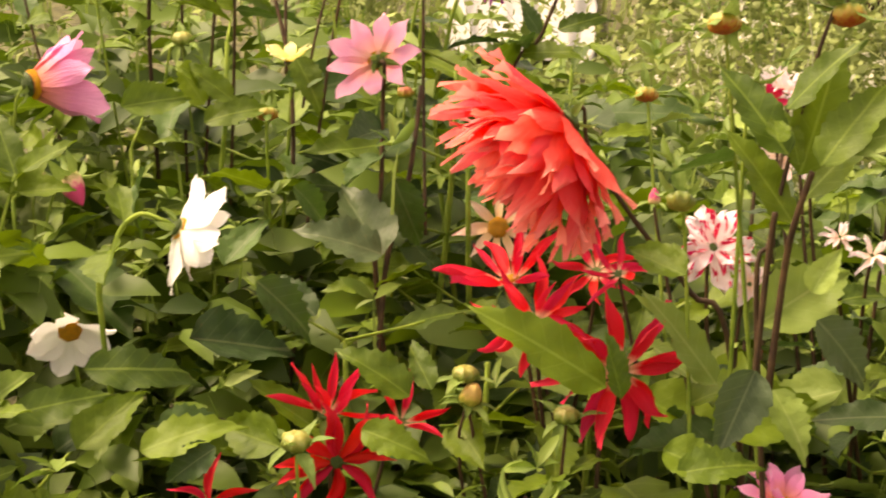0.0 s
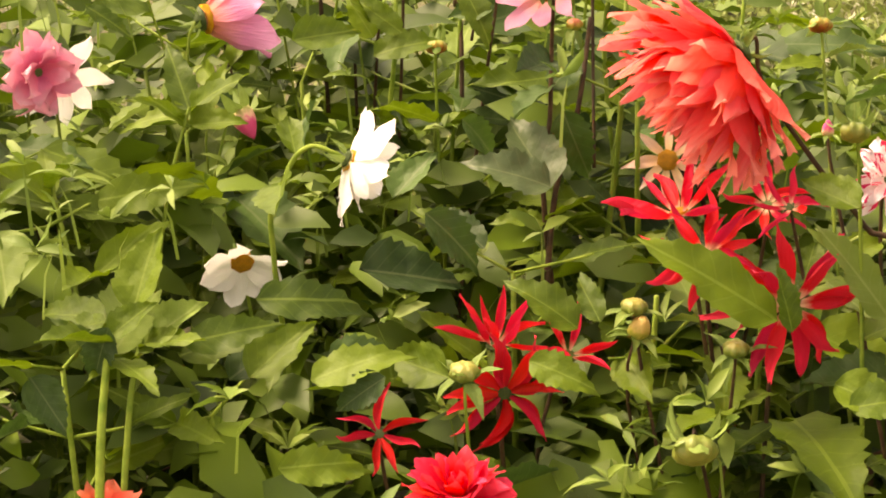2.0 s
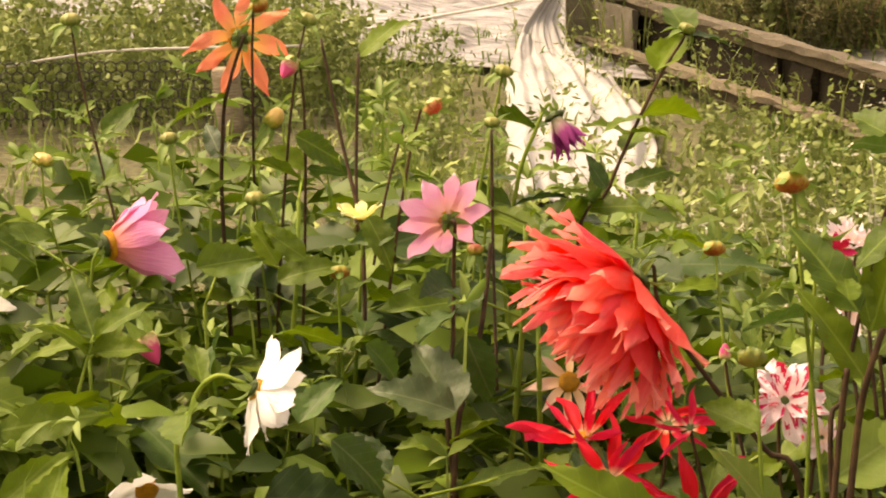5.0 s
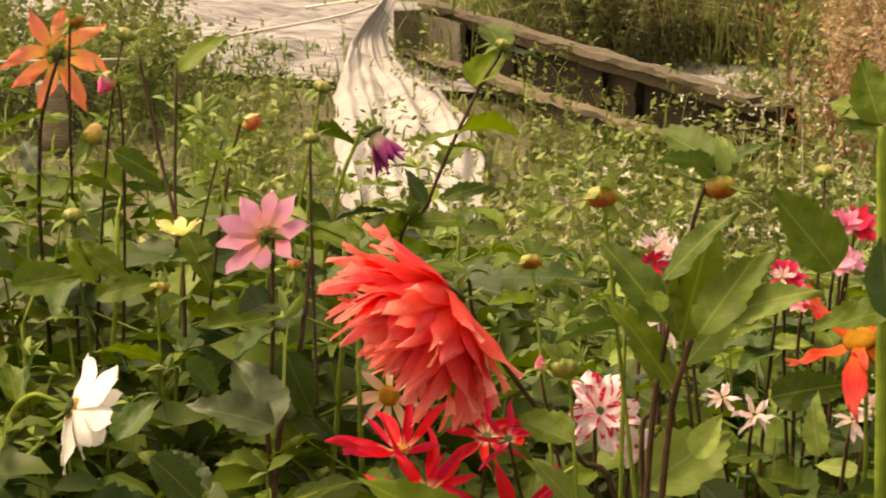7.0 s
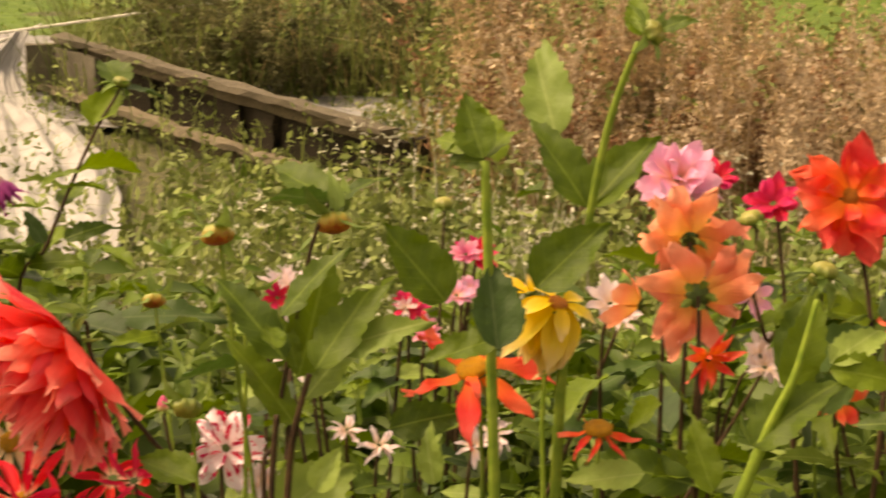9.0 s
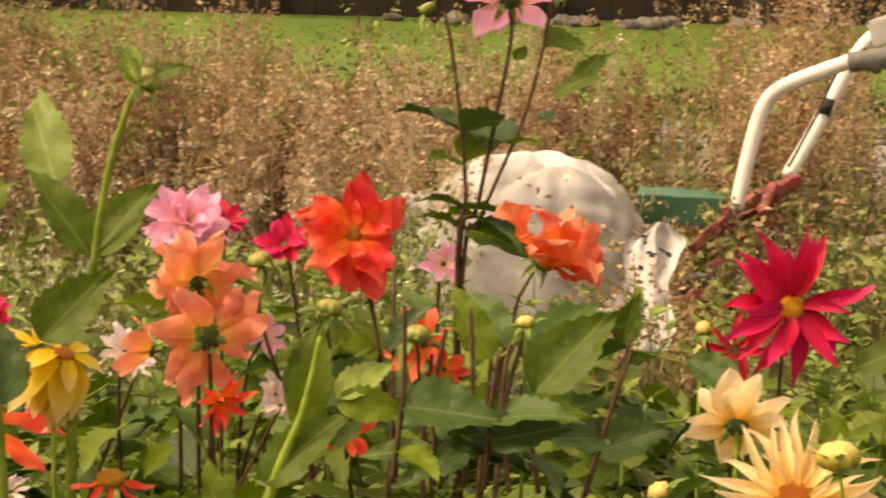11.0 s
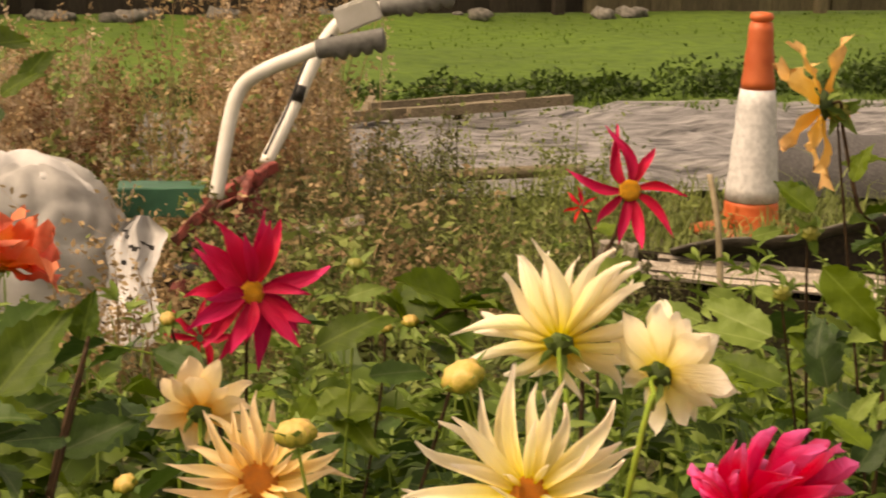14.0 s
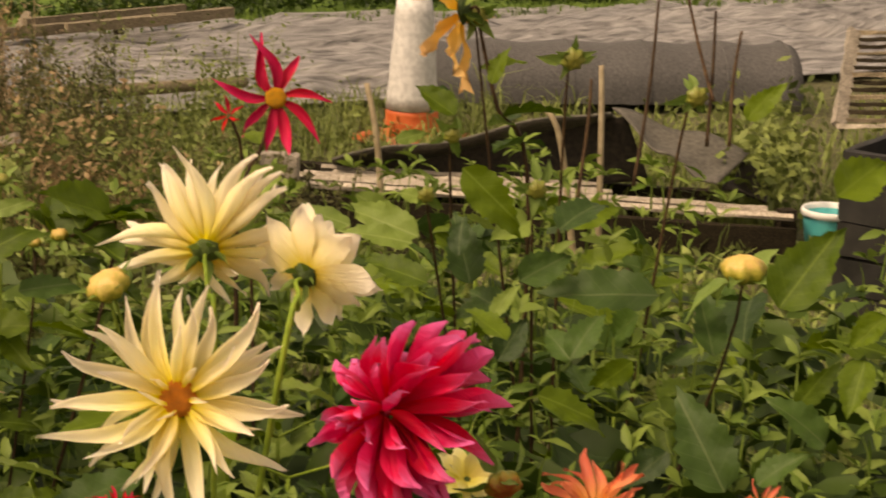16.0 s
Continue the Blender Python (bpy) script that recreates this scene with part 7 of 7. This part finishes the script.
for i in range(1900):
    az, r = rng.uniform(26, -76) if i < 1200 else rng.uniform(-40, -76), rng.uniform(1.6, 3.5)
    top = capped(az, r, canopy(az) - 0.45 * max(0, 2.3 - r))
    p = polar(az, r) + Z * (top + rng.uniform(-0.22, 0.12))
    if not is_clear(p, 0.03):
        continue
    blade(v, f, p - Z * 0.08, 0.08, 0.002, 0.3, rng.uniform(0, 6.28))
    for k in range(rng.randint(5, 9)):
        a = rng.uniform(0, 6.28)
        low_leaf(v, f, p, Vector((math.cos(a), math.sin(a), rng.uniform(-0.3, 1.2))).normalized(), Vector((rng.gauss(0, 0.6), rng.gauss(0, 0.6), 1)), rng.uniform(0.014, 0.05), 0.62)
stuff("young_shoots", v, f, SHOOT, "pale green young shoots and seed tufts among the dahlias", "foliage", True)

# ---- weeds and grasses behind the bed ----
def weed_stem(v, f, p, h, leaves, size, lean=0.35, branches=5):
    a = rng.uniform(0, 6.28)
    tip = p + Vector((math.cos(a), math.sin(a), 0)) * lean * h * rng.random() + Z * h
    blade(v, f, p, h, 0.003, lean, a)
    for k in range(branches):
        s = rng.uniform(0.2, 1.0)
        q = p.lerp(tip, s)
        out = Vector((rng.gauss(0, 1), rng.gauss(0, 1), rng.uniform(0.2, 1.4))).normalized() * h * rng.uniform(0.15, 0.4)
        g0 = len(v)
        v.extend((q, q + Vector((0.003, 0.002, 0)), q + out))
        f.append((g0, g0 + 1, g0 + 2))
        for i in range(leaves // branches):
            flake(v, f, q + out * rng.random() + Vector((rng.gauss(0, 1), rng.gauss(0, 1), rng.gauss(0, 1))) * size * 0.5, size * rng.uniform(0.5, 1.4))


def weeds(name, count, az0, az1, r0, r1, h0, h1, leaves, size, material, label, category, lean=0.4, skip=None):
    v, f = [], []
    for i in range(count):
        az, r = rng.uniform(az0, az1), rng.uniform(r0, r1)
        if skip and skip(az, r):
            continue
        lump = 0.7 + (1.1 if material in (SEED, RUST) else 0.5) * noise.noise(polar(az, r) * 1.7)
        if lump < 0.32:
            continue
        if leaves:
            weed_stem(v, f, polar(az, r), rng.uniform(h0, h1) * lump, leaves, size, lean)
        else:
            blade(v, f, polar(az, r), rng.uniform(h0, h1) * lump, size, rng.uniform(0.2, 1.3), rng.uniform(0, 6.28))
    stuff(name, v, f, material, label, category)


def plume(v, f, p, h, size, lean=0.3, side=9, seeds=13):
    """A seed-bearing stem: rising side branches, thick with small husks towards the tip."""
    a = rng.uniform(0, 6.28)
    tip = p + Vector((math.cos(a), math.sin(a), 0)) * lean * h * rng.random() + Z * h
    tube([p, p.lerp(tip, 0.5) + Z * 0.01, tip], 0.004, 0.0015, 3, (0, 0, 0), v, f)
    for k in range(side):
        s = 0.3 + 0.7 * (k + rng.random()) / side
        q = p.lerp(tip, s)
        b = rng.uniform(0, 6.28)
        arm = Vector((math.cos(b), math.sin(b), rng.uniform(0.9, 2.2))).normalized() * h * rng.uniform(0.14, 0.3) * (1.25 - 0.6 * s)
        g0 = len(v)
        v.extend((q, q + Vector((0.003, 0.002, 0)), q + arm))
        f.append((g0, g0 + 1, g0 + 2))
        for i in range(seeds):
            w = rng.random() ** 0.6
            flake(v, f, q + arm * w + Vector((rng.gauss(0, 1), rng.gauss(0, 1), rng.gauss(0, 1))) * size * 0.55 * (1.3 - w), size * rng.uniform(0.6, 1.5))


def plumes(name, count, az0, az1, r0, r1, h0, h1, size, material, label, thick=1.0, skip=None):
    v, f = [], []
    for i in range(count):
        az, r = rng.uniform(az0, az1), rng.uniform(r0, r1)
        lump = 0.85 + 1.0 * noise.noise(polar(az, r) * 1.5)
        low = float(np.interp(az, (-41, -38.5, -34, -28, -13), (1.0, 0.95, 0.66, 0.7, 0.8)))
        if lump < 0.45 or skip and skip(az, r):
            continue
        for k in range(rng.randint(1, 3)):
            plume(v, f, polar(az, r) + Vector((rng.gauss(0, 0.04), rng.gauss(0, 0.04), 0)), rng.uniform(h0, h1) * min(1.15, lump) * rng.uniform(0.75, 1.0) * low, size, seeds=int(13 * thick))
    stuff(name, v, f, material, label, "dry weeds")


def kept_low(az, r):
    """Bare or trodden places: the fleece and raised bed, the cold frame and its surroundings."""
    return (-5.5 < az < 1.5 and 4.5 < r < 9.2) or (-11.5 < az < 1.5 and 6.0 + 0.05 * az < r < 9.2) or (-38 < az < -29.5 and 4.2 < r < 5.9) or (az < -46 and 4.9 < r < 7.6) or (az < -60 and r > 4.6)


weeds("green_weeds", 1500, 26, -76, 3.4, 6.2, 0.2, 0.5, 25, 0.042, WEED, "tangled green weeds behind the dahlias", "weeds", skip=lambda az, r: kept_low(az, r) or (az > 3 and r > 4.0))
weeds("wild_grass", 9000, 26, -76, 3.3, 8.2, 0.12, 0.4, 0, 0.004, WEED, "wild green grass between the beds", "grass", skip=lambda az, r: kept_low(az, r) or (az > 3 and 4.4 < r < 7.6))
weeds("bank_grass", 6000, 26, -14, 6.0, 9.6, 0.08, 0.26, 0, 0.005, BLADE, "coarse grass around the raised bed and netting", "grass", skip=lambda az, r: (-8 < az < 2.5 and r < 8.6) or (az > 5 and r < 7.7))
weeds("brown_weeds", 240, -34, -47, 4.8, 6.6, 0.3, 0.6, 50, 0.024, SEED, "brown feathery weed stems gone to seed", "dry weeds", 0.4)
weeds("thin_weeds", 120, -41, -51, 6.4, 8.0, 0.3, 0.65, 30, 0.022, WEED, "thin feathery weeds before the sheeting", "weeds", 0.3)
weeds("fine_weeds", 340, -27, -50, 4.3, 6.5, 0.3, 0.66, 50, 0.026, WEED, "fine feathery green and brown weeds around the cultivator", "weeds", 0.4, skip=lambda az, r: -37.8 < az < -29 and r < 5.9)
weeds("rough_weeds", 420, 14, -5, 5.0, 8.6, 0.3, 0.6, 40, 0.035, WEED, "rough green weeds growing through the netting and by the fleece", "weeds", 0.4, skip=lambda az, r: (az < 1.5 and r > 5.6) or (az > 3.2 and r < 7.7))
weeds("short_grass", 15000, 26, -76, 3.4, 9.3, 0.04, 0.17, 0, 0.006, WEED, "short trodden grass and moss between the beds", "grass")
weeds("bed_weeds", 280, 3, -15, 4.2, 6.6, 0.15, 0.42, 30, 0.035, WEED, "weeds in flower around the raised bed", "weeds", 0.5, skip=lambda az, r: -5.5 < az < 1.2 and r > 4.6)
weeds("nettles", 45, -64.6, -66.6, 6.1, 6.9, 0.3, 0.7, 40, 0.045, WEED, "tall green weeds crowding the cold frame and the bin", "weeds", 0.3)
weeds("bank_weeds", 620, 4.5, 26, 7.6, 9.4, 0.3, 0.66, 40, 0.04, WEED, "rough green weeds on the bank behind the netting", "weeds", 0.4)
v, f = [], []
for k in range(45):
    s = rng.random() ** 0.7
    weed_stem(v, f, bed_a.lerp(bed_b, s) + out * rng.choice((rng.uniform(-0.2, 0.0), rng.uniform(0.1, 0.4))), rng.uniform(0.12, 0.42), 20, 0.03)
stuff("bed_fringe", v, f, WEED, "thin weeds growing in and along the raised bed", "weeds")
weeds("frame_grass", 2600, -44, -69, 6.2, 8.0, 0.08, 0.26, 0, 0.004, WEED, "rough grass between the cold frame and the tunnel", "grass")
weeds("low_weeds", 700, 8, -76, 4.6, 8.2, 0.04, 0.16, 15, 0.04, WEED, "low spreading weeds", "weeds", skip=lambda az, r: -2 < az < 3)
def lawn_gap(az, r):
    """Where the docks stand thin and the lawn shows between them."""
    return (-38.2 < az < -34.6 and r > 6.2 and rng.random() < 0.85) or (az < -39.2 and r < 6.5)


v, f = [], []
for i in range(330):
    az, r = rng.uniform(-3, -31), rng.uniform(3.5, 6.3)
    if noise.noise(polar(az, r) * 2.3) < -0.05 or kept_low(az, r):
        continue
    p = polar(az, r)
    h = rng.uniform(0.18, 0.5)
    blade(v, f, p, h, 0.0025, 0.2, rng.uniform(0, 6.28))
    for k in range(rng.randint(4, 9)):
        q = p + Vector((rng.gauss(0, 0.05), rng.gauss(0, 0.05), h + rng.gauss(0, 0.04)))
        for m in range(4):
            flake(v, f, q, rng.uniform(0.01, 0.02))
stuff("weed_flowers", v, f, BLOSSOM, "tiny whitish weed flowers and dry leaf tips behind the dahlias", "weeds")


plumes("dry_docks", 310, -15.5, -42, 6.4, 8.3, 0.65, 1.2, 0.021, SEED, "tall tan dock and grass seed heads gone dry", skip=lawn_gap)
plumes("pale_docks", 220, -16, -43, 6.0, 7.6, 0.55, 1.15, 0.02, HUSK, "pale pinkish seed plumes among the docks", skip=lawn_gap)
plumes("rust_docks", 170, -15, -42, 6.3, 8.3, 0.45, 1.0, 0.022, RUST, "dark rusty dock stems and seed heads", skip=lawn_gap)
plumes("weed_spires", 150, -38, -52, 4.7, 6.6, 0.3, 0.62, 0.017, OLIVE, "slender olive green and brown weed spires before the sheeting", 0.8, skip=lambda az, r: az < -46 and r > 5.6)
plumes("olive_stand", 190, -5, -17, 8.5, 10.0, 0.4, 0.9, 0.024, OLIVE, "stand of olive green and brown weeds behind the raised bed")
plumes("dock_stand", 45, -8, -22, 8.6, 10.0, 0.55, 1.05, 0.022, SEED, "stand of brown dock seed heads behind the raised bed")
weeds("tall_grass", 3600, -3, -24, 8.7, 10.6, 0.35, 0.95, 0, 0.005, WEED, "tall green and yellowing grass behind the raised bed", "grass")
weeds("dock_greens", 480, -4, -40, 6.6, 9.8, 0.3, 0.8, 40, 0.04, WEED, "green weeds among the dry docks", "weeds", skip=lambda az, r: az > -13 and r < 8.7)
weeds("dry_grass", 2600, -4, -42, 6.3, 9.6, 0.25, 0.8, 0, 0.003, STRAW, "straw-coloured dry grass among the docks", "dry grass", skip=lambda az, r: az > -13 and r < 8.7)
